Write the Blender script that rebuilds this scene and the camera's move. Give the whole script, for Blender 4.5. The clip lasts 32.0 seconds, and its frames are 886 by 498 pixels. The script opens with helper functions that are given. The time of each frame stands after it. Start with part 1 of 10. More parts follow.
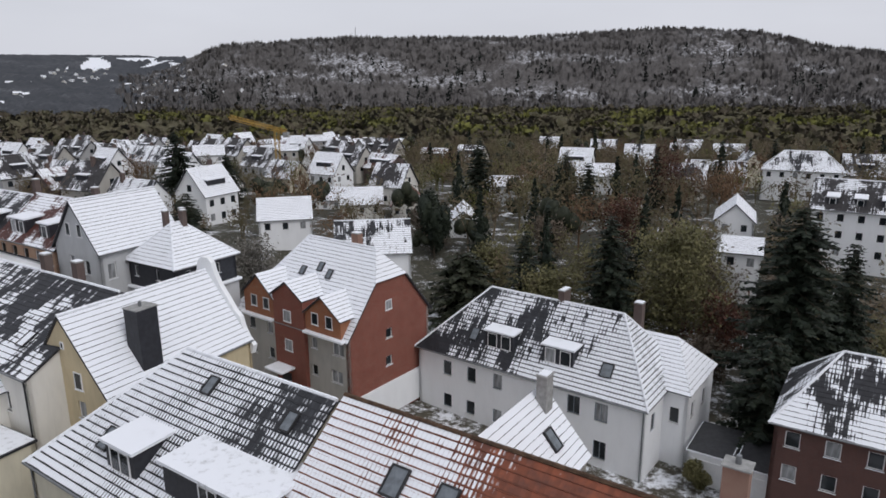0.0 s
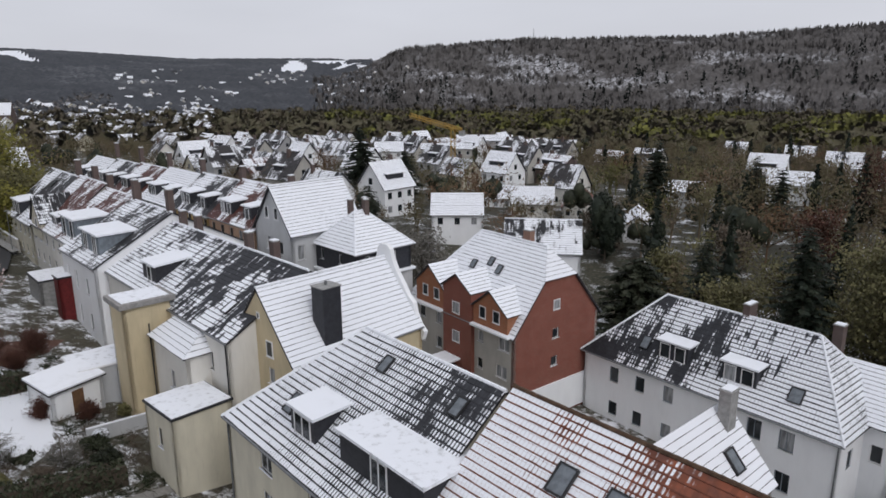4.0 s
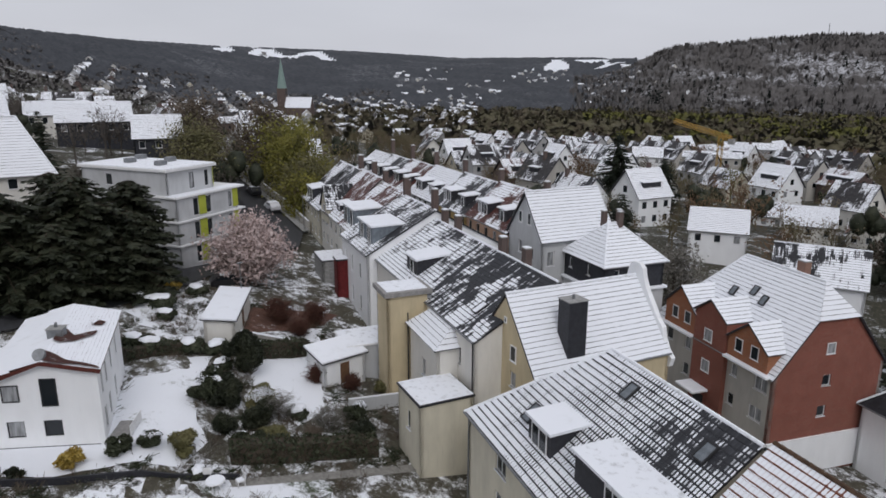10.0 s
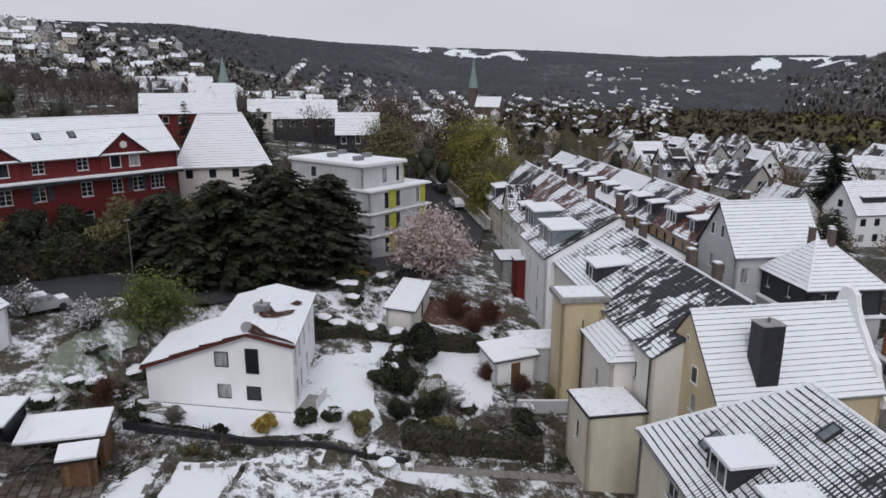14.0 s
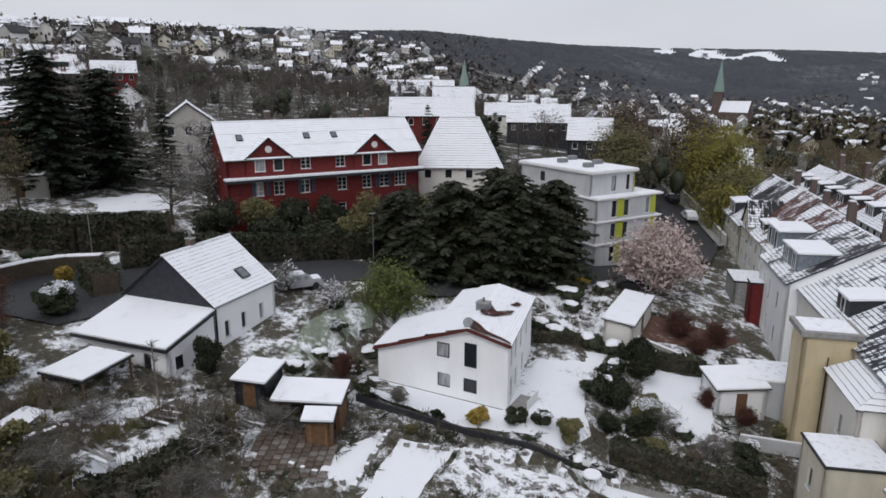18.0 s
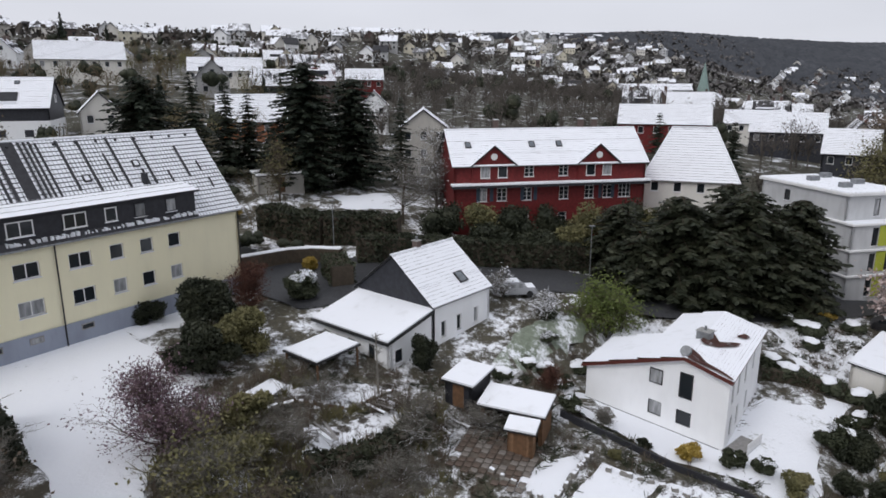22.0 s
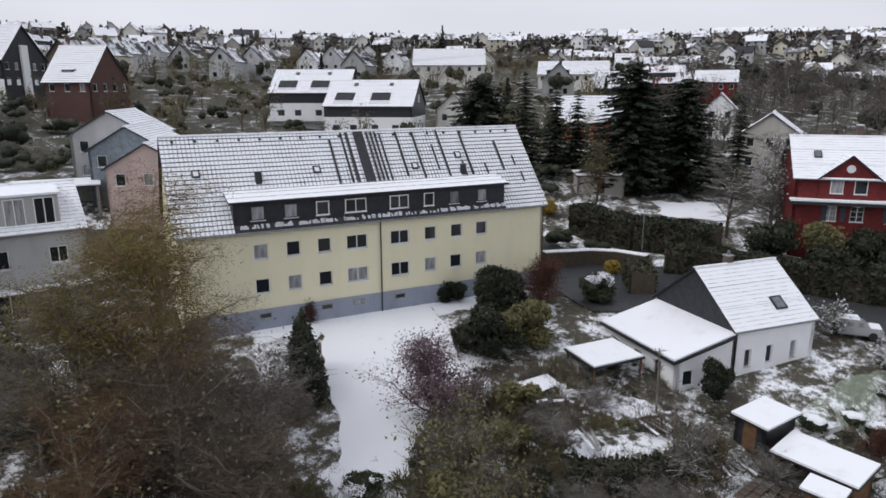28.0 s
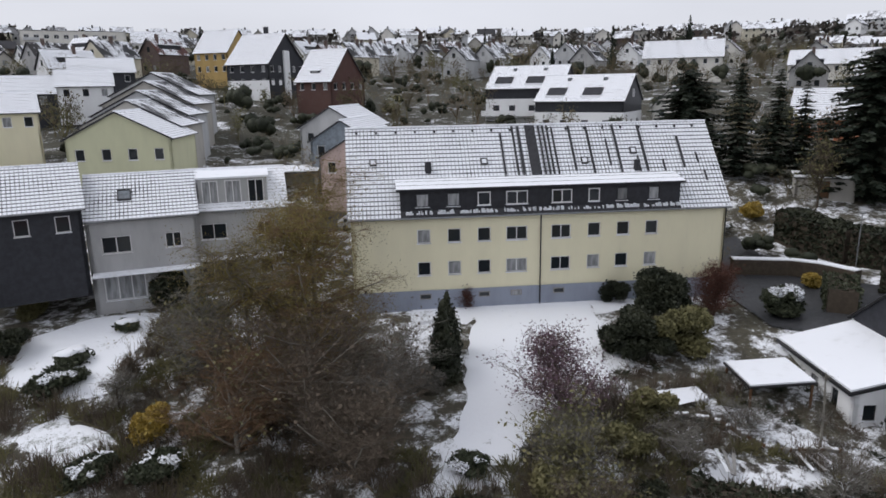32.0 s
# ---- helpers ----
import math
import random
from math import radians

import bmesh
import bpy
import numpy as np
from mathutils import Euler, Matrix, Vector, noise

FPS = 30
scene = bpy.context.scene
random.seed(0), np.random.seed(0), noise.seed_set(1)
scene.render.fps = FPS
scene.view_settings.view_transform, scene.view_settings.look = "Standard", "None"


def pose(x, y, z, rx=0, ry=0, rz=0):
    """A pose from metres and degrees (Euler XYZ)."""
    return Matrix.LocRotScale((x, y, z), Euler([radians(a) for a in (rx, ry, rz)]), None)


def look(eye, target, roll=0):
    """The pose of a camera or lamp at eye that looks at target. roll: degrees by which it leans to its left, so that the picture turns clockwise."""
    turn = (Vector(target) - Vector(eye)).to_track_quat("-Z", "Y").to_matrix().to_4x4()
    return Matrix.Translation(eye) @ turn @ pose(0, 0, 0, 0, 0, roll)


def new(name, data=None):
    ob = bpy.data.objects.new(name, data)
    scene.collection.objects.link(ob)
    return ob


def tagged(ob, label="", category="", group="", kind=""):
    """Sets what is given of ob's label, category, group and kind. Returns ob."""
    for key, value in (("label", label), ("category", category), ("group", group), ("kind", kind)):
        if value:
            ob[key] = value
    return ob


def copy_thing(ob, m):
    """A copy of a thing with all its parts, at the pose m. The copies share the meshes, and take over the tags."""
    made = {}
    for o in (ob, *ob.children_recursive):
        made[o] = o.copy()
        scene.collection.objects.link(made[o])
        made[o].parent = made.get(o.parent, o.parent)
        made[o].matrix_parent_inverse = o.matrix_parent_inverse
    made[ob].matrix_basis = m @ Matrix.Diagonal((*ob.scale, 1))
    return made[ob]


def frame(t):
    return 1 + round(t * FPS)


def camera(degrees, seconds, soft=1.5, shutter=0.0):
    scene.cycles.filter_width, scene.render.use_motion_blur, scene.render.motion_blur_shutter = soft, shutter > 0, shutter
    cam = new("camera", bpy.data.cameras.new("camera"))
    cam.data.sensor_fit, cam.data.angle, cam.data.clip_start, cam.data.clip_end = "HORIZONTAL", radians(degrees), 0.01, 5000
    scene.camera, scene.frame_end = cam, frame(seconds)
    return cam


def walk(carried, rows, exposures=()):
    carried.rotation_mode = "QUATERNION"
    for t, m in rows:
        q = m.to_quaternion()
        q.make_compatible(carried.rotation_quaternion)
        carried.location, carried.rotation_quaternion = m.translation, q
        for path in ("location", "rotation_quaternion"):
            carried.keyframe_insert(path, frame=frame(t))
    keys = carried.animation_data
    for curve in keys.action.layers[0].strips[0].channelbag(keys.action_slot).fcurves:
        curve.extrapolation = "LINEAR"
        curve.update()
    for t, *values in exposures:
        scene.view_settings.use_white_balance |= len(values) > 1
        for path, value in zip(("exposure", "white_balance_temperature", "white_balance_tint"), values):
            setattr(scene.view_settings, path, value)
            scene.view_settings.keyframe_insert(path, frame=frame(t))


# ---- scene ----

# ---------- camera ----------
cam = camera(66.79, 32.0, soft=1.65)
PATH = [
    (0.0, pose(0.000, -0.000, 28.000, 0, 0, -0.000) @ pose(0, 0, 0, 75.746, 0, 0) @ pose(0, 0, 0, 0, 0, -0.384)),
    (0.5, pose(0.090, 0.046, 28.095, 0, 0, 1.878) @ pose(0, 0, 0, 75.743, 0, 0) @ pose(0, 0, 0, 0, 0, -0.418)),
    (1.0, pose(0.167, 0.039, 28.079, 0, 0, 3.623) @ pose(0, 0, 0, 75.812, 0, 0) @ pose(0, 0, 0, 0, 0, -0.456)),
    (1.5, pose(0.125, -0.008, 27.886, 0, 0, 5.624) @ pose(0, 0, 0, 75.912, 0, 0) @ pose(0, 0, 0, 0, 0, -0.493)),
    (2.0, pose(0.047, -0.017, 27.433, 0, 0, 7.434) @ pose(0, 0, 0, 75.879, 0, 0) @ pose(0, 0, 0, 0, 0, -0.493)),
    (2.5, pose(-0.146, 0.037, 27.192, 0, 0, 9.230) @ pose(0, 0, 0, 75.913, 0, 0) @ pose(0, 0, 0, 0, 0, -0.519)),
    (3.0, pose(-0.366, 0.063, 27.179, 0, 0, 10.887) @ pose(0, 0, 0, 75.924, 0, 0) @ pose(0, 0, 0, 0, 0, -0.502)),
    (3.5, pose(-0.541, 0.119, 27.320, 0, 0, 12.631) @ pose(0, 0, 0, 75.969, 0, 0) @ pose(0, 0, 0, 0, 0, -0.424)),
    (5.5, pose(-0.836, -0.200, 28.003, 0, 0, 19.381) @ pose(0, 0, 0, 75.850, 0, 0) @ pose(0, 0, 0, 0, 0, 0.029)),
    (6.0, pose(-0.826, -0.173, 28.190, 0, 0, 21.010) @ pose(0, 0, 0, 75.869, 0, 0) @ pose(0, 0, 0, 0, 0, 0.106)),
    (6.5, pose(-0.903, -0.112, 28.343, 0, 0, 22.847) @ pose(0, 0, 0, 75.866, 0, 0) @ pose(0, 0, 0, 0, 0, 0.170)),
    (7.0, pose(-0.979, -0.007, 28.474, 0, 0, 24.449) @ pose(0, 0, 0, 75.855, 0, 0) @ pose(0, 0, 0, 0, 0, 0.208)),
    (7.5, pose(-1.068, 0.039, 28.558, 0, 0, 26.180) @ pose(0, 0, 0, 75.850, 0, 0) @ pose(0, 0, 0, 0, 0, 0.241)),
    (8.0, pose(-1.127, -0.008, 28.613, 0, 0, 28.155) @ pose(0, 0, 0, 75.850, 0, 0) @ pose(0, 0, 0, 0, 0, 0.223)),
    (8.5, pose(-1.163, -0.076, 28.615, 0, 0, 29.935) @ pose(0, 0, 0, 75.835, 0, 0) @ pose(0, 0, 0, 0, 0, 0.236)),
    (9.0, pose(-1.197, -0.086, 28.600, 0, 0, 31.776) @ pose(0, 0, 0, 75.829, 0, 0) @ pose(0, 0, 0, 0, 0, 0.247)),
    (9.5, pose(-1.220, -0.120, 28.582, 0, 0, 33.760) @ pose(0, 0, 0, 75.850, 0, 0) @ pose(0, 0, 0, 0, 0, 0.233)),
    (10.0, pose(-1.193, -0.167, 28.542, 0, 0, 35.576) @ pose(0, 0, 0, 75.887, 0, 0) @ pose(0, 0, 0, 0, 0, 0.200)),
    (10.5, pose(-1.111, -0.269, 28.588, 0, 0, 37.480) @ pose(0, 0, 0, 75.894, 0, 0) @ pose(0, 0, 0, 0, 0, 0.194)),
    (11.0, pose(-1.073, -0.341, 28.706, 0, 0, 39.390) @ pose(0, 0, 0, 75.850, 0, 0) @ pose(0, 0, 0, 0, 0, 0.154)),
    (11.5, pose(-1.095, -0.377, 28.766, 0, 0, 41.345) @ pose(0, 0, 0, 75.792, 0, 0) @ pose(0, 0, 0, 0, 0, 0.178)),
    (12.0, pose(-1.085, -0.366, 28.845, 0, 0, 43.089) @ pose(0, 0, 0, 75.809, 0, 0) @ pose(0, 0, 0, 0, 0, 0.224)),
    (12.5, pose(-1.054, -0.256, 28.785, 0, 0, 45.083) @ pose(0, 0, 0, 75.826, 0, 0) @ pose(0, 0, 0, 0, 0, 0.257)),
    (13.0, pose(-1.155, -0.170, 28.778, 0, 0, 46.951) @ pose(0, 0, 0, 75.807, 0, 0) @ pose(0, 0, 0, 0, 0, 0.265)),
    (13.5, pose(-1.261, -0.115, 28.769, 0, 0, 49.155) @ pose(0, 0, 0, 75.802, 0, 0) @ pose(0, 0, 0, 0, 0, 0.252)),
    (14.0, pose(-1.268, -0.093, 28.742, 0, 0, 51.204) @ pose(0, 0, 0, 75.794, 0, 0) @ pose(0, 0, 0, 0, 0, 0.250)),
    (14.5, pose(-1.291, -0.073, 28.662, 0, 0, 53.802) @ pose(0, 0, 0, 75.812, 0, 0) @ pose(0, 0, 0, 0, 0, 0.273)),
    (16.5, pose(-1.144, -0.334, 28.755, 0, 0, 63.235) @ pose(0, 0, 0, 75.868, 0, 0) @ pose(0, 0, 0, 0, 0, 0.376)),
    (17.0, pose(-1.091, -0.410, 28.894, 0, 0, 65.643) @ pose(0, 0, 0, 75.884, 0, 0) @ pose(0, 0, 0, 0, 0, 0.302)),
    (17.5, pose(-0.949, -0.494, 29.044, 0, 0, 68.086) @ pose(0, 0, 0, 75.888, 0, 0) @ pose(0, 0, 0, 0, 0, 0.280)),
    (18.0, pose(-0.767, -0.549, 29.227, 0, 0, 70.484) @ pose(0, 0, 0, 75.901, 0, 0) @ pose(0, 0, 0, 0, 0, 0.277)),
    (18.5, pose(-0.644, -0.577, 29.365, 0, 0, 72.853) @ pose(0, 0, 0, 75.937, 0, 0) @ pose(0, 0, 0, 0, 0, 0.252)),
    (19.0, pose(-0.713, -0.613, 29.473, 0, 0, 75.047) @ pose(0, 0, 0, 75.986, 0, 0) @ pose(0, 0, 0, 0, 0, 0.180)),
    (19.5, pose(-0.741, -0.688, 29.582, 0, 0, 77.570) @ pose(0, 0, 0, 76.052, 0, 0) @ pose(0, 0, 0, 0, 0, 0.141)),
    (20.0, pose(-0.736, -0.718, 29.671, 0, 0, 79.819) @ pose(0, 0, 0, 76.103, 0, 0) @ pose(0, 0, 0, 0, 0, 0.173)),
    (20.5, pose(-0.717, -0.646, 29.845, 0, 0, 82.367) @ pose(0, 0, 0, 76.047, 0, 0) @ pose(0, 0, 0, 0, 0, 0.191)),
    (21.0, pose(-0.727, -0.584, 29.960, 0, 0, 84.579) @ pose(0, 0, 0, 76.014, 0, 0) @ pose(0, 0, 0, 0, 0, 0.140)),
    (21.5, pose(-0.766, -0.501, 30.029, 0, 0, 87.153) @ pose(0, 0, 0, 76.012, 0, 0) @ pose(0, 0, 0, 0, 0, 0.080)),
    (22.0, pose(-0.849, -0.431, 30.001, 0, 0, 89.445) @ pose(0, 0, 0, 76.061, 0, 0) @ pose(0, 0, 0, 0, 0, 0.011)),
    (22.5, pose(-0.927, -0.400, 29.935, 0, 0, 91.968) @ pose(0, 0, 0, 76.079, 0, 0) @ pose(0, 0, 0, 0, 0, -0.041)),
    (23.0, pose(-0.994, -0.333, 29.920, 0, 0, 94.197) @ pose(0, 0, 0, 76.144, 0, 0) @ pose(0, 0, 0, 0, 0, -0.058)),
    (23.5, pose(-1.041, -0.265, 29.904, 0, 0, 96.670) @ pose(0, 0, 0, 76.158, 0, 0) @ pose(0, 0, 0, 0, 0, -0.072)),
    (24.0, pose(-1.067, -0.153, 29.887, 0, 0, 98.849) @ pose(0, 0, 0, 76.127, 0, 0) @ pose(0, 0, 0, 0, 0, -0.038)),
    (24.5, pose(-1.289, -0.029, 29.882, 0, 0, 101.367) @ pose(0, 0, 0, 76.108, 0, 0) @ pose(0, 0, 0, 0, 0, -0.041)),
    (25.0, pose(-1.464, 0.104, 29.884, 0, 0, 103.442) @ pose(0, 0, 0, 76.085, 0, 0) @ pose(0, 0, 0, 0, 0, -0.080)),
    (25.5, pose(-1.622, 0.216, 29.909, 0, 0, 106.120) @ pose(0, 0, 0, 76.093, 0, 0) @ pose(0, 0, 0, 0, 0, -0.088)),
    (27.5, pose(-2.333, 1.772, 29.426, 0, 0, 116.042) @ pose(0, 0, 0, 76.501, 0, 0) @ pose(0, 0, 0, 0, 0, -0.100)),
    (28.0, pose(-2.496, 2.281, 29.397, 0, 0, 118.330) @ pose(0, 0, 0, 76.496, 0, 0) @ pose(0, 0, 0, 0, 0, -0.118)),
    (28.5, pose(-2.718, 2.795, 29.403, 0, 0, 120.967) @ pose(0, 0, 0, 76.470, 0, 0) @ pose(0, 0, 0, 0, 0, -0.125)),
    (29.0, pose(-2.976, 3.377, 29.441, 0, 0, 123.384) @ pose(0, 0, 0, 76.470, 0, 0) @ pose(0, 0, 0, 0, 0, -0.176)),
    (29.5, pose(-3.243, 4.075, 29.495, 0, 0, 126.002) @ pose(0, 0, 0, 76.429, 0, 0) @ pose(0, 0, 0, 0, 0, -0.240)),
    (30.0, pose(-3.614, 4.783, 29.521, 0, 0, 128.493) @ pose(0, 0, 0, 76.375, 0, 0) @ pose(0, 0, 0, 0, 0, -0.398)),
    (30.5, pose(-4.042, 5.486, 29.536, 0, 0, 131.196) @ pose(0, 0, 0, 76.357, 0, 0) @ pose(0, 0, 0, 0, 0, -0.582)),
    (31.0, pose(-4.492, 6.166, 29.501, 0, 0, 133.681) @ pose(0, 0, 0, 76.370, 0, 0) @ pose(0, 0, 0, 0, 0, -0.765)),
    (31.5, pose(-4.961, 6.841, 29.369, 0, 0, 136.376) @ pose(0, 0, 0, 76.366, 0, 0) @ pose(0, 0, 0, 0, 0, -0.901)),
    (32.0, pose(-5.444, 7.515, 29.181, 0, 0, 138.808) @ pose(0, 0, 0, 76.388, 0, 0) @ pose(0, 0, 0, 0, 0, -0.979)),
]
walk(cam, PATH, ((0.0, -0.09), (5.0, -0.16), (10.0, -0.24), (14.0, -0.19), (19.0, -0.05), (25.0, 0.09), (32.0, 0.07)))

# ---------- light: overcast winter sky ----------
world = bpy.data.worlds.new("overcast_sky")
scene.world = world
world.use_nodes = True
wn = world.node_tree.nodes
wl = world.node_tree.links
wn.clear()
w_out = wn.new("ShaderNodeOutputWorld")
w_bg = wn.new("ShaderNodeBackground")
w_sky = wn.new("ShaderNodeTexSky")
w_sky.sky_type, w_sky.sun_disc = "NISHITA", False
w_sky.sun_elevation, w_sky.sun_rotation = radians(48), radians(133)
w_sky.air_density, w_sky.dust_density, w_sky.ozone_density = 1.0, 4.0, 1.0
w_cloud = wn.new("ShaderNodeMix")
w_cloud.data_type = "RGBA"
w_cloud.inputs["Factor"].default_value = 0.90
w_cloud.inputs["B"].default_value = (7.55, 7.72, 8.5, 1)
w_tc = wn.new("ShaderNodeTexCoord")
w_noise = wn.new("ShaderNodeTexNoise")
w_noise.inputs["Scale"].default_value = 2.2
w_noise.inputs["Detail"].default_value = 4
w_map = wn.new("ShaderNodeMapping")
w_map.inputs["Scale"].default_value = (1, 1, 4)
w_mul = wn.new("ShaderNodeMix")
w_mul.data_type, w_mul.blend_type = "RGBA", "MULTIPLY"
w_mul.inputs["Factor"].default_value = 1.0
w_ramp = wn.new("ShaderNodeMapRange")
w_ramp.inputs["To Min"].default_value, w_ramp.inputs["To Max"].default_value = 0.86, 1.10
wl.new(w_tc.outputs["Generated"], w_map.inputs["Vector"])
wl.new(w_map.outputs["Vector"], w_noise.inputs["Vector"])
wl.new(w_noise.outputs["Fac"], w_ramp.inputs["Value"])
wl.new(w_sky.outputs["Color"], w_cloud.inputs["A"])
wl.new(w_cloud.outputs["Result"], w_mul.inputs["A"])
wl.new(w_ramp.outputs["Result"], w_mul.inputs["B"])
wl.new(w_mul.outputs["Result"], w_bg.inputs["Color"])
w_bg.inputs["Strength"].default_value = 0.100
wl.new(w_bg.outputs["Background"], w_out.inputs["Surface"])

sun_data = bpy.data.lights.new("sun", "SUN")
sun_data.energy, sun_data.angle, sun_data.color = 0.95, radians(25), (0.99, 0.975, 0.98)
sun = new("sun", sun_data)
sun.matrix_world = look((0, 0, 100), (-66, 62, 0))
scene.view_settings.exposure = 0.0

# ---------- materials ----------
def nodes_of(name):
    m = bpy.data.materials.new(name)
    m.use_nodes = True
    nt = m.node_tree
    return m, nt, nt.nodes["Principled BSDF"]


def link(nt, a, b):
    nt.links.new(a, b)


def noise_node(nt, scale, detail=4.0, rough=0.6, space="Object", stretch=None):
    tc = nt.nodes.new("ShaderNodeTexCoord")
    n = nt.nodes.new("ShaderNodeTexNoise")
    n.inputs["Scale"].default_value = scale
    n.inputs["Detail"].default_value = detail
    n.inputs["Roughness"].default_value = rough
    if space == "World":
        src = nt.nodes.new("ShaderNodeNewGeometry").outputs["Position"]
    else:
        src = tc.outputs[space]
    if stretch:
        mp = nt.nodes.new("ShaderNodeMapping")
        mp.inputs["Scale"].default_value = stretch
        link(nt, src, mp.inputs["Vector"])
        src = mp.outputs["Vector"]
    link(nt, src, n.inputs["Vector"])
    return n.outputs["Fac"]


def ramp(nt, fac, lo, hi, a=0.0, b=1.0):
    r = nt.nodes.new("ShaderNodeMapRange")
    r.interpolation_type = "SMOOTHSTEP"
    r.inputs["From Min"].default_value, r.inputs["From Max"].default_value = lo, hi
    r.inputs["To Min"].default_value, r.inputs["To Max"].default_value = a, b
    link(nt, fac, r.inputs["Value"])
    return r.outputs["Result"]


def math_node(nt, op, a, b=None):
    n = nt.nodes.new("ShaderNodeMath")
    n.operation = op
    for i, v in enumerate((a, b)):
        if v is None:
            continue
        if isinstance(v, (int, float)):
            n.inputs[i].default_value = v
        else:
            link(nt, v, n.inputs[i])
    return n.outputs[0]


def mix(nt, fac, a, b):
    n = nt.nodes.new("ShaderNodeMix")
    n.data_type = "RGBA"
    if isinstance(fac, (int, float)):
        n.inputs["Factor"].default_value = fac
    else:
        link(nt, fac, n.inputs["Factor"])
    for key, v in (("A", a), ("B", b)):
        if isinstance(v, tuple):
            n.inputs[key].default_value = (*v, 1)
        else:
            link(nt, v, n.inputs[key])
    return n.outputs["Result"]


def bump(nt, bsdf, height, strength=0.3, dist=0.02):
    b = nt.nodes.new("ShaderNodeBump")
    b.inputs["Strength"].default_value, b.inputs["Distance"].default_value = strength, dist
    link(nt, height, b.inputs["Height"])
    link(nt, b.outputs["Normal"], bsdf.inputs["Normal"])


def plain(name, col, rough=0.7, metal=0.0, vary=0.25, scale=3.0, fine=40.0, bmp=0.15):
    """A surface with two scales of variation."""
    m, nt, b = nodes_of(name)
    n1, n2 = noise_node(nt, scale), noise_node(nt, fine, 2)
    dark = tuple(c * (1 - vary) for c in col)
    light = tuple(min(1, c * (1 + vary * 0.5)) for c in col)
    c1 = mix(nt, ramp(nt, n1, 0.3, 0.7), dark, light)
    c2 = mix(nt, math_node(nt, "MULTIPLY", ramp(nt, n2, 0.35, 0.75), 0.35), c1, dark)
    link(nt, c2, b.inputs["Base Color"])
    b.inputs["Roughness"].default_value, b.inputs["Metallic"].default_value = rough, metal
    if rough > 0.35 and not metal:
        b.inputs["Specular IOR Level"].default_value = 0.25
    if bmp:
        bump(nt, b, n2, bmp)
    return m


SNOW = (0.86, 0.88, 0.92)


def snow_mat(name="snow", scale=0.8, dirt=(0.45, 0.45, 0.43), amount=0.25):
    m, nt, b = nodes_of(name)
    n1, n2 = noise_node(nt, scale, 5, space="World"), noise_node(nt, 9, 3, space="World")
    f = math_node(nt, "MULTIPLY", ramp(nt, n1, 0.5, 0.8), amount)
    link(nt, mix(nt, f, SNOW, dirt), b.inputs["Base Color"])
    b.inputs["Roughness"].default_value = 0.75
    b.inputs["Subsurface Weight"].default_value = 0.0
    bump(nt, b, n2, 0.35, 0.05)
    return m


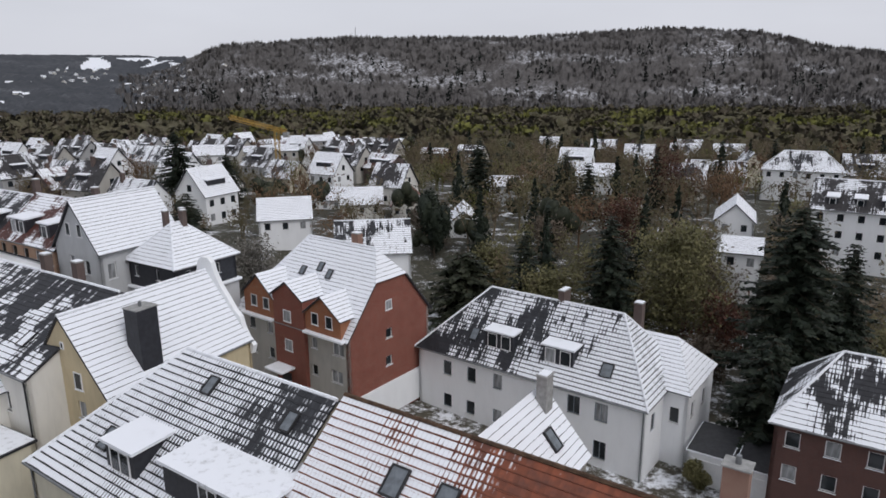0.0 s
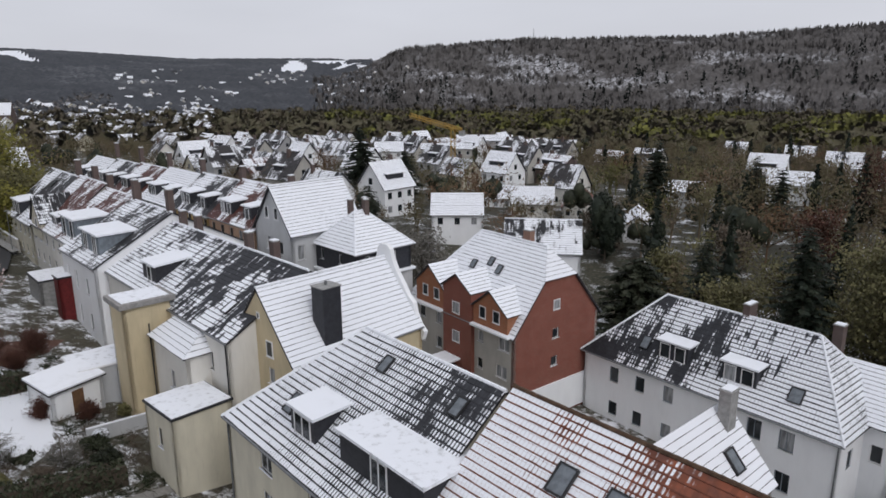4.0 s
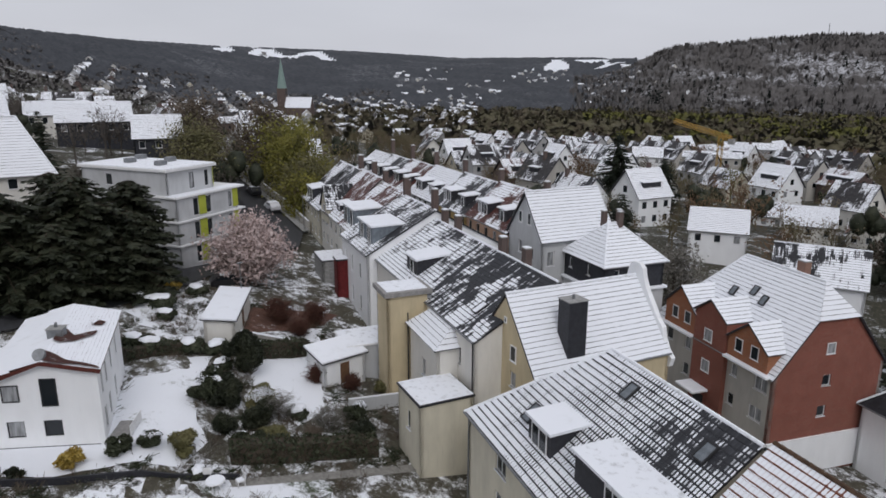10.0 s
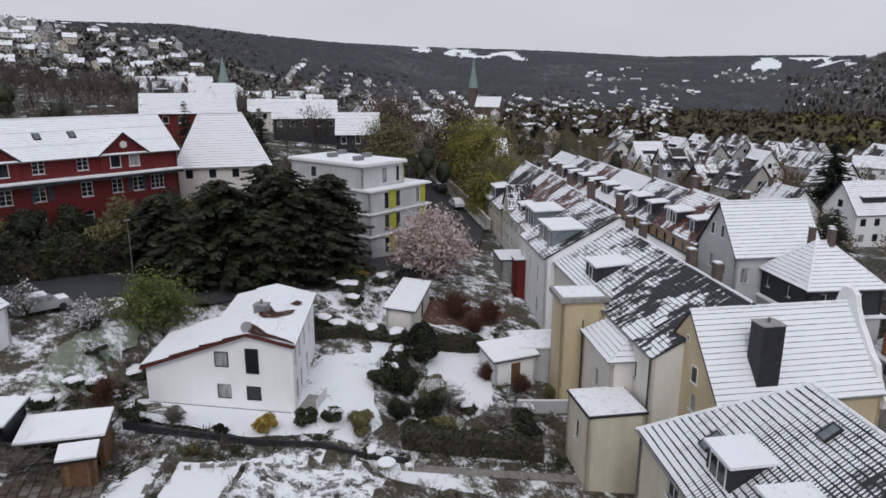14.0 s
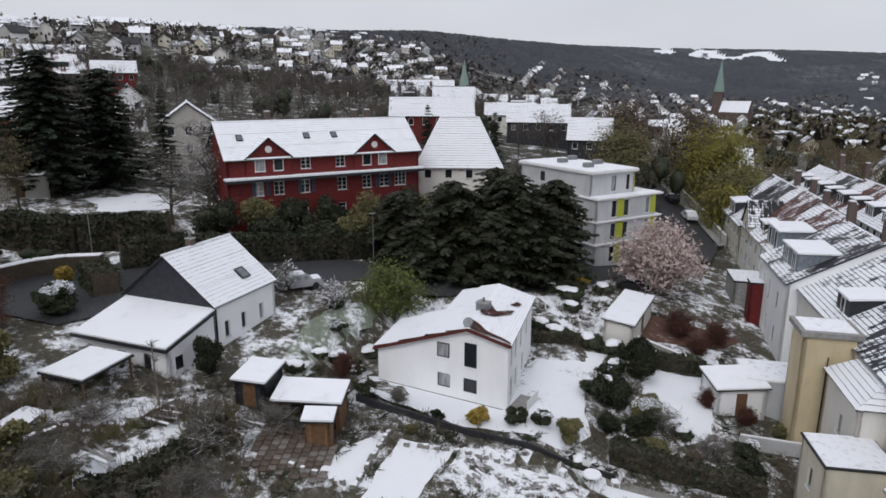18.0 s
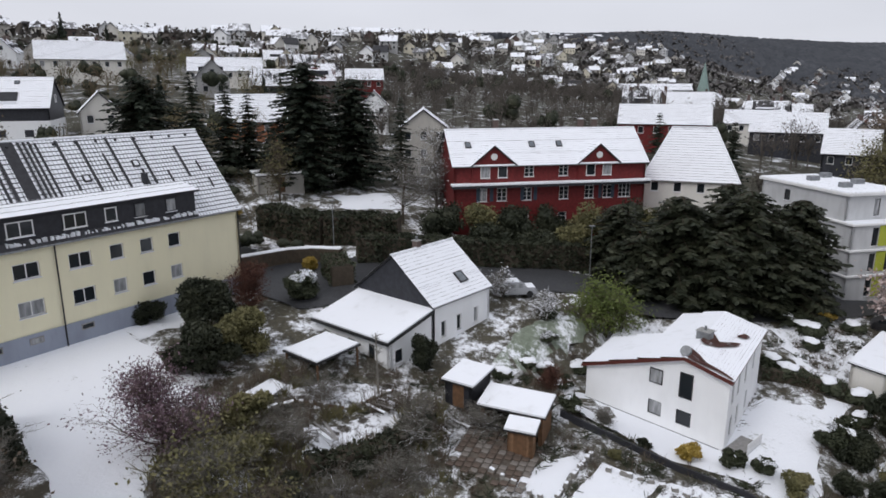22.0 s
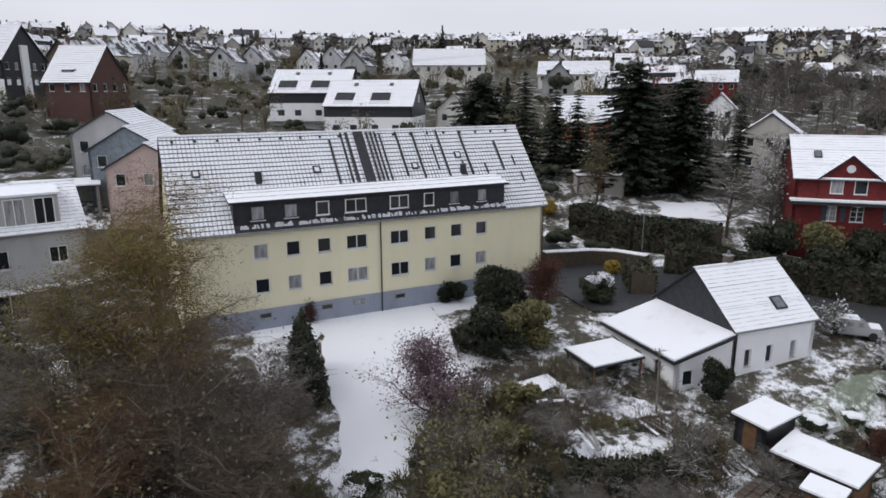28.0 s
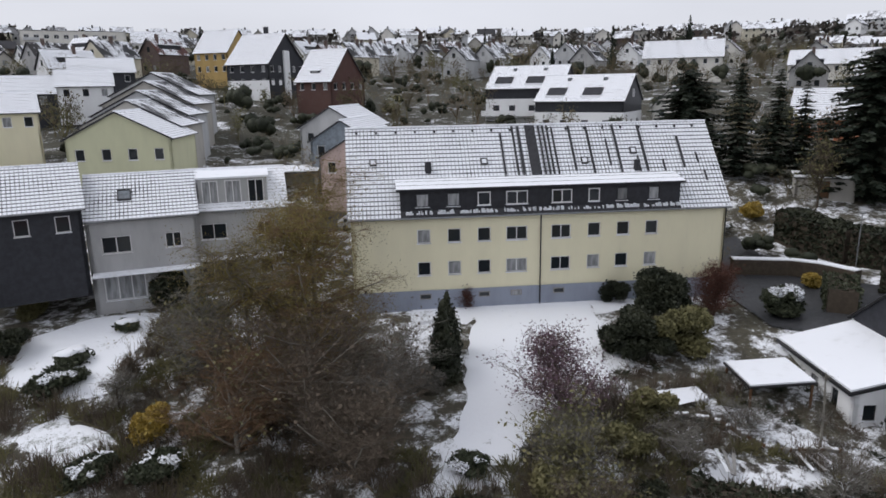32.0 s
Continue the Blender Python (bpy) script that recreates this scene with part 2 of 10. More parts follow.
def roof_mat(name, tile, cover, patch=0.6, rib=0.22, course=0.40, tile2=None, line=0.16, ribs=0.5, grad=(0, 0), vgrad=(0, 0), chunk=0.10, patchy=1.0, ribline=0.0):
    """Tiles under thin snow: uv is metres along the eave and up the slope. cover: share that the snow hides."""
    m, nt, b = nodes_of(name)
    uv = nt.nodes.new("ShaderNodeUVMap")
    sep = nt.nodes.new("ShaderNodeSeparateXYZ")
    link(nt, uv.outputs["UV"], sep.inputs[0])
    u, v = sep.outputs[0], sep.outputs[1]
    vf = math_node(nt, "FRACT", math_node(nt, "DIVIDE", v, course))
    uf = math_node(nt, "FRACT", math_node(nt, "DIVIDE", u, rib))
    row = math_node(nt, "FLOOR", math_node(nt, "DIVIDE", v, course))
    col = math_node(nt, "FLOOR", math_node(nt, "DIVIDE", u, rib))
    comb = nt.nodes.new("ShaderNodeCombineXYZ")
    link(nt, col, comb.inputs[0])
    link(nt, row, comb.inputs[1])
    wn_ = nt.nodes.new("ShaderNodeTexWhiteNoise")
    wn_.noise_dimensions = "2D"
    link(nt, comb.outputs[0], wn_.inputs["Vector"])
    rnd = wn_.outputs["Value"]
    smp = nt.nodes.new("ShaderNodeMapping")
    smp.inputs["Scale"].default_value = (1.1 / rib, 0.55, 1.0)
    link(nt, uv.outputs["UV"], smp.inputs["Vector"])
    stn = nt.nodes.new("ShaderNodeTexNoise")
    stn.inputs["Scale"].default_value, stn.inputs["Detail"].default_value, stn.inputs["Roughness"].default_value = 0.55, 3.0, 0.6
    link(nt, smp.outputs["Vector"], stn.inputs["Vector"])
    streak = stn.outputs["Fac"]
    big = noise_node(nt, 0.22, 5, 0.62, stretch=(1, 1, 0.6))
    mid = noise_node(nt, 1.5, 4, 0.6)
    # snow depth field
    s = math_node(nt, "ADD", math_node(nt, "ADD", math_node(nt, "MULTIPLY", big, patchy), 0.5 - 0.5 * patchy), math_node(nt, "MULTIPLY", mid, 0.30))
    s = math_node(nt, "ADD", s, math_node(nt, "MULTIPLY", math_node(nt, "SUBTRACT", math_node(nt, "ADD", math_node(nt, "MULTIPLY", streak, 1.6), math_node(nt, "MULTIPLY", rnd, 0.12)), 0.86), chunk * 1.6))
    for crd, (k, c0) in ((u, grad), (v, vgrad)):
        if k:
            s = math_node(nt, "SUBTRACT", s, math_node(nt, "MULTIPLY", math_node(nt, "SUBTRACT", crd, c0), k))
    low = ramp(nt, vf, 0.0, line + 0.18, 0.20, 0.0)
    s = math_node(nt, "SUBTRACT", s, low)
    ribw = ramp(nt, math_node(nt, "ABSOLUTE", math_node(nt, "SUBTRACT", uf, 0.5)), 0.18, 0.5, 0.0, 0.13 * ribs)
    s = math_node(nt, "SUBTRACT", s, ribw)
    thr = 0.97 - 0.70 * cover
    fac = ramp(nt, s, thr - 0.05, thr + 0.05)
    wob = math_node(nt, "ADD", vf, math_node(nt, "MULTIPLY", math_node(nt, "SUBTRACT", mid, 0.5), 0.25))
    fac = math_node(nt, "MULTIPLY", fac, ramp(nt, wob, line * 0.75, line * 1.15))
    if ribline:
        gap = ramp(nt, math_node(nt, "ABSOLUTE", math_node(nt, "SUBTRACT", uf, 0.5)), 0.30, 0.48, 0.0, ribline)
        fac = math_node(nt, "MULTIPLY", fac, math_node(nt, "SUBTRACT", 1.0, math_node(nt, "MULTIPLY", gap, ramp(nt, big, 0.30, 0.62, 1.0, 0.35))))
    t2 = tile2 or tuple(c * 0.55 for c in tile)
    tcol = mix(nt, ramp(nt, mid, 0.3, 0.7), t2, tile)
    tcol = mix(nt, math_node(nt, "MULTIPLY", rnd, 0.55), tcol, tuple(c * 0.45 for c in tile))
    # shade of the gap under each course, painted as darker tile at its foot
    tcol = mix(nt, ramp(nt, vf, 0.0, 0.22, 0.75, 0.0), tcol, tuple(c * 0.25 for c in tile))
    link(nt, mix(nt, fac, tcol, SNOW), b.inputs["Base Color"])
    link(nt, ramp(nt, fac, 0, 1, 0.55, 0.8), b.inputs["Roughness"])
    b.inputs["Specular IOR Level"].default_value = 0.3
    hgt = math_node(nt, "ADD", math_node(nt, "MULTIPLY", fac, 0.8), math_node(nt, "MULTIPLY", ribw, 2.0))
    bump(nt, b, hgt, 0.5, 0.03)
    return m


def stucco(name, col, stain=0.18):
    m, nt, b = nodes_of(name)
    n1 = noise_node(nt, 0.7, 5, stretch=(1, 1, 0.35))
    n2 = noise_node(nt, 60, 2)
    n3 = noise_node(nt, 2.5, 4, stretch=(2.5, 2.5, 0.25))
    c = mix(nt, ramp(nt, n1, 0.35, 0.75), col, tuple(x * (1 - stain) for x in col))
    c = mix(nt, math_node(nt, "MULTIPLY", ramp(nt, n3, 0.55, 0.8), stain * 2), c, tuple(x * 0.6 for x in col))
    link(nt, c, b.inputs["Base Color"])
    b.inputs["Roughness"].default_value = 0.9
    bump(nt, b, n2, 0.2, 0.01)
    return m


def brick_mat(name, c1, c2, mortar, w=0.25, h=0.075):
    m, nt, b = nodes_of(name)
    uv = nt.nodes.new("ShaderNodeUVMap")
    t = nt.nodes.new("ShaderNodeTexBrick")
    t.inputs["Scale"].default_value = 1.0
    t.inputs["Brick Width"].default_value, t.inputs["Row Height"].default_value = w, h
    t.inputs["Mortar Size"].default_value = 0.008
    t.inputs["Color1"].default_value, t.inputs["Color2"].default_value = (*c1, 1), (*c2, 1)
    t.inputs["Mortar"].default_value = (*mortar, 1)
    link(nt, uv.outputs["UV"], t.inputs["Vector"])
    n1 = noise_node(nt, 0.9, 4)
    link(nt, mix(nt, ramp(nt, n1, 0.3, 0.8, 0, 0.4), t.outputs["Color"], tuple(x * 0.6 for x in c1)), b.inputs["Base Color"])
    b.inputs["Roughness"].default_value = 0.85
    bump(nt, b, t.outputs["Fac"], -0.3, 0.01)
    return m


def glass_mat(name="window_glass"):
    m, nt, b = nodes_of(name)
    oi = nt.nodes.new("ShaderNodeObjectInfo")
    n = noise_node(nt, 1.2, 2, stretch=(3, 3, 0.5))
    curtain = ramp(nt, oi.outputs["Random"], 0.68, 0.72)
    c = mix(nt, math_node(nt, "MULTIPLY", curtain, ramp(nt, n, 0.3, 0.7, 0.4, 0.9)), (0.018, 0.022, 0.026), (0.42, 0.43, 0.44))
    link(nt, c, b.inputs["Base Color"])
    b.inputs["Roughness"].default_value = 0.06
    b.inputs["IOR"].default_value = 1.5
    return m


def leaf_mat(name, cols, rough=0.6, snow=0.0, calm=0.0, clump=0.0):
    """Leaf or twig clumps, varied island by island and, with clump, in patches of that many per metre."""
    m, nt, b = nodes_of(name)
    g = nt.nodes.new("ShaderNodeNewGeometry")
    cr = nt.nodes.new("ShaderNodeValToRGB")
    el = cr.color_ramp.elements
    el[0].color, el[1].color = (*cols[0], 1), (*cols[-1], 1)
    for i, c in enumerate(cols[1:-1], 1):
        e = el.new(i / (len(cols) - 1))
        e.color = (*c, 1)
    tone = g.outputs["Random Per Island"]
    if clump:
        nz = ramp(nt, noise_node(nt, clump, 3, 0.6, space="World"), 0.32, 0.68)
        tone = math_node(nt, "ADD", math_node(nt, "MULTIPLY", nz, 0.72), math_node(nt, "MULTIPLY", tone, 0.28))
    link(nt, tone, cr.inputs["Fac"])
    c = cr.outputs["Color"]
    if snow:
        sep = nt.nodes.new("ShaderNodeSeparateXYZ")
        link(nt, g.outputs["Normal"], sep.inputs[0])
        up = math_node(nt, "ABSOLUTE", sep.outputs[2])
        n = noise_node(nt, 1.3, 4, space="World")
        f = math_node(nt, "MULTIPLY", ramp(nt, up, 0.62, 0.9), ramp(nt, n, 0.62 - snow * 0.4, 0.75 - snow * 0.4))
        c = mix(nt, f, c, SNOW)
    if calm:
        va = nt.nodes.new("ShaderNodeVectorMath")
        va.operation = "SCALE"
        va.inputs["Scale"].default_value = 1 - calm
        link(nt, g.outputs["Normal"], va.inputs[0])
        vb = nt.nodes.new("ShaderNodeVectorMath")
        vb.inputs[1].default_value = (0, 0, calm)
        link(nt, va.outputs[0], vb.inputs[0])
        vn = nt.nodes.new("ShaderNodeVectorMath")
        vn.operation = "NORMALIZE"
        link(nt, vb.outputs[0], vn.inputs[0])
        link(nt, vn.outputs[0], b.inputs["Normal"])
    link(nt, c, b.inputs["Base Color"])
    b.inputs["Roughness"].default_value = rough
    b.inputs["Specular IOR Level"].default_value = 0.25
    return m


def ground_mat(name, bare, bare2, cover, scale=0.25):
    m, nt, b = nodes_of(name)
    n0 = noise_node(nt, scale, 6, 0.65, space="World")
    n1 = noise_node(nt, 2.2, 5, 0.7, space="World")
    n2 = noise_node(nt, 14, 3, 0.6, space="World")
    s = math_node(nt, "ADD", math_node(nt, "MULTIPLY", n0, 0.6), math_node(nt, "ADD", math_node(nt, "MULTIPLY", n1, 0.3), math_node(nt, "MULTIPLY", n2, 0.25)))
    thr = 0.80 - 0.44 * cover
    fac = ramp(nt, s, thr - 0.05, thr + 0.05)
    soil = mix(nt, ramp(nt, n1, 0.35, 0.7), bare, bare2)
    link(nt, mix(nt, fac, soil, SNOW), b.inputs["Base Color"])
    b.inputs["Roughness"].default_value = 0.9
    bump(nt, b, math_node(nt, "ADD", n1, math_node(nt, "MULTIPLY", n2, 0.4)), 0.6, 0.12)
    return m


def far_roof_mat(name="far_roof_patchy_snow"):
    """Small far roofs: snow broken by patches of dark tiles and faint courses."""
    m, nt, b = nodes_of(name)
    g = nt.nodes.new("ShaderNodeNewGeometry")
    n1, n2 = noise_node(nt, 0.35, 4, 0.65, space="World"), noise_node(nt, 1.6, 3, 0.6, space="World", stretch=(1, 1, 4))
    s = math_node(nt, "ADD", math_node(nt, "ADD", math_node(nt, "MULTIPLY", n1, 0.8), math_node(nt, "MULTIPLY", n2, 0.35)), math_node(nt, "MULTIPLY", g.outputs["Random Per Island"], 0.30))
    f = ramp(nt, s, 0.56, 0.72, 0.12, 1.0)
    link(nt, mix(nt, f, (0.06, 0.055, 0.055), SNOW), b.inputs["Base Color"])
    b.inputs["Roughness"].default_value = 0.8
    return m


def canopy_mat(name, a, b_, snow):
    """Bare woods seen from afar: fine upright mottling, snow on the ground showing through in drifts."""
    m, nt, b = nodes_of(name)
    n1 = noise_node(nt, 0.006, 4, 0.6, space="World")
    n2 = noise_node(nt, 0.11, 5, 0.7, space="World", stretch=(1, 1, 0.4))
    n3 = noise_node(nt, 0.02, 3, 0.6, space="World")
    f = math_node(nt, "ADD", math_node(nt, "MULTIPLY", n2, 0.65), math_node(nt, "MULTIPLY", n3, 0.35))
    c = mix(nt, ramp(nt, f, 0.38, 0.62), a, b_)
    if snow:
        s = math_node(nt, "MULTIPLY", ramp(nt, n1, 0.50, 0.66), ramp(nt, n2, 0.42, 0.62, 0.0, snow * 2))
        c = mix(nt, s, c, (0.62, 0.63, 0.66))
    link(nt, c, b.inputs["Base Color"])
    b.inputs["Roughness"].default_value = 0.95
    b.inputs["Specular IOR Level"].default_value = 0.1
    return m


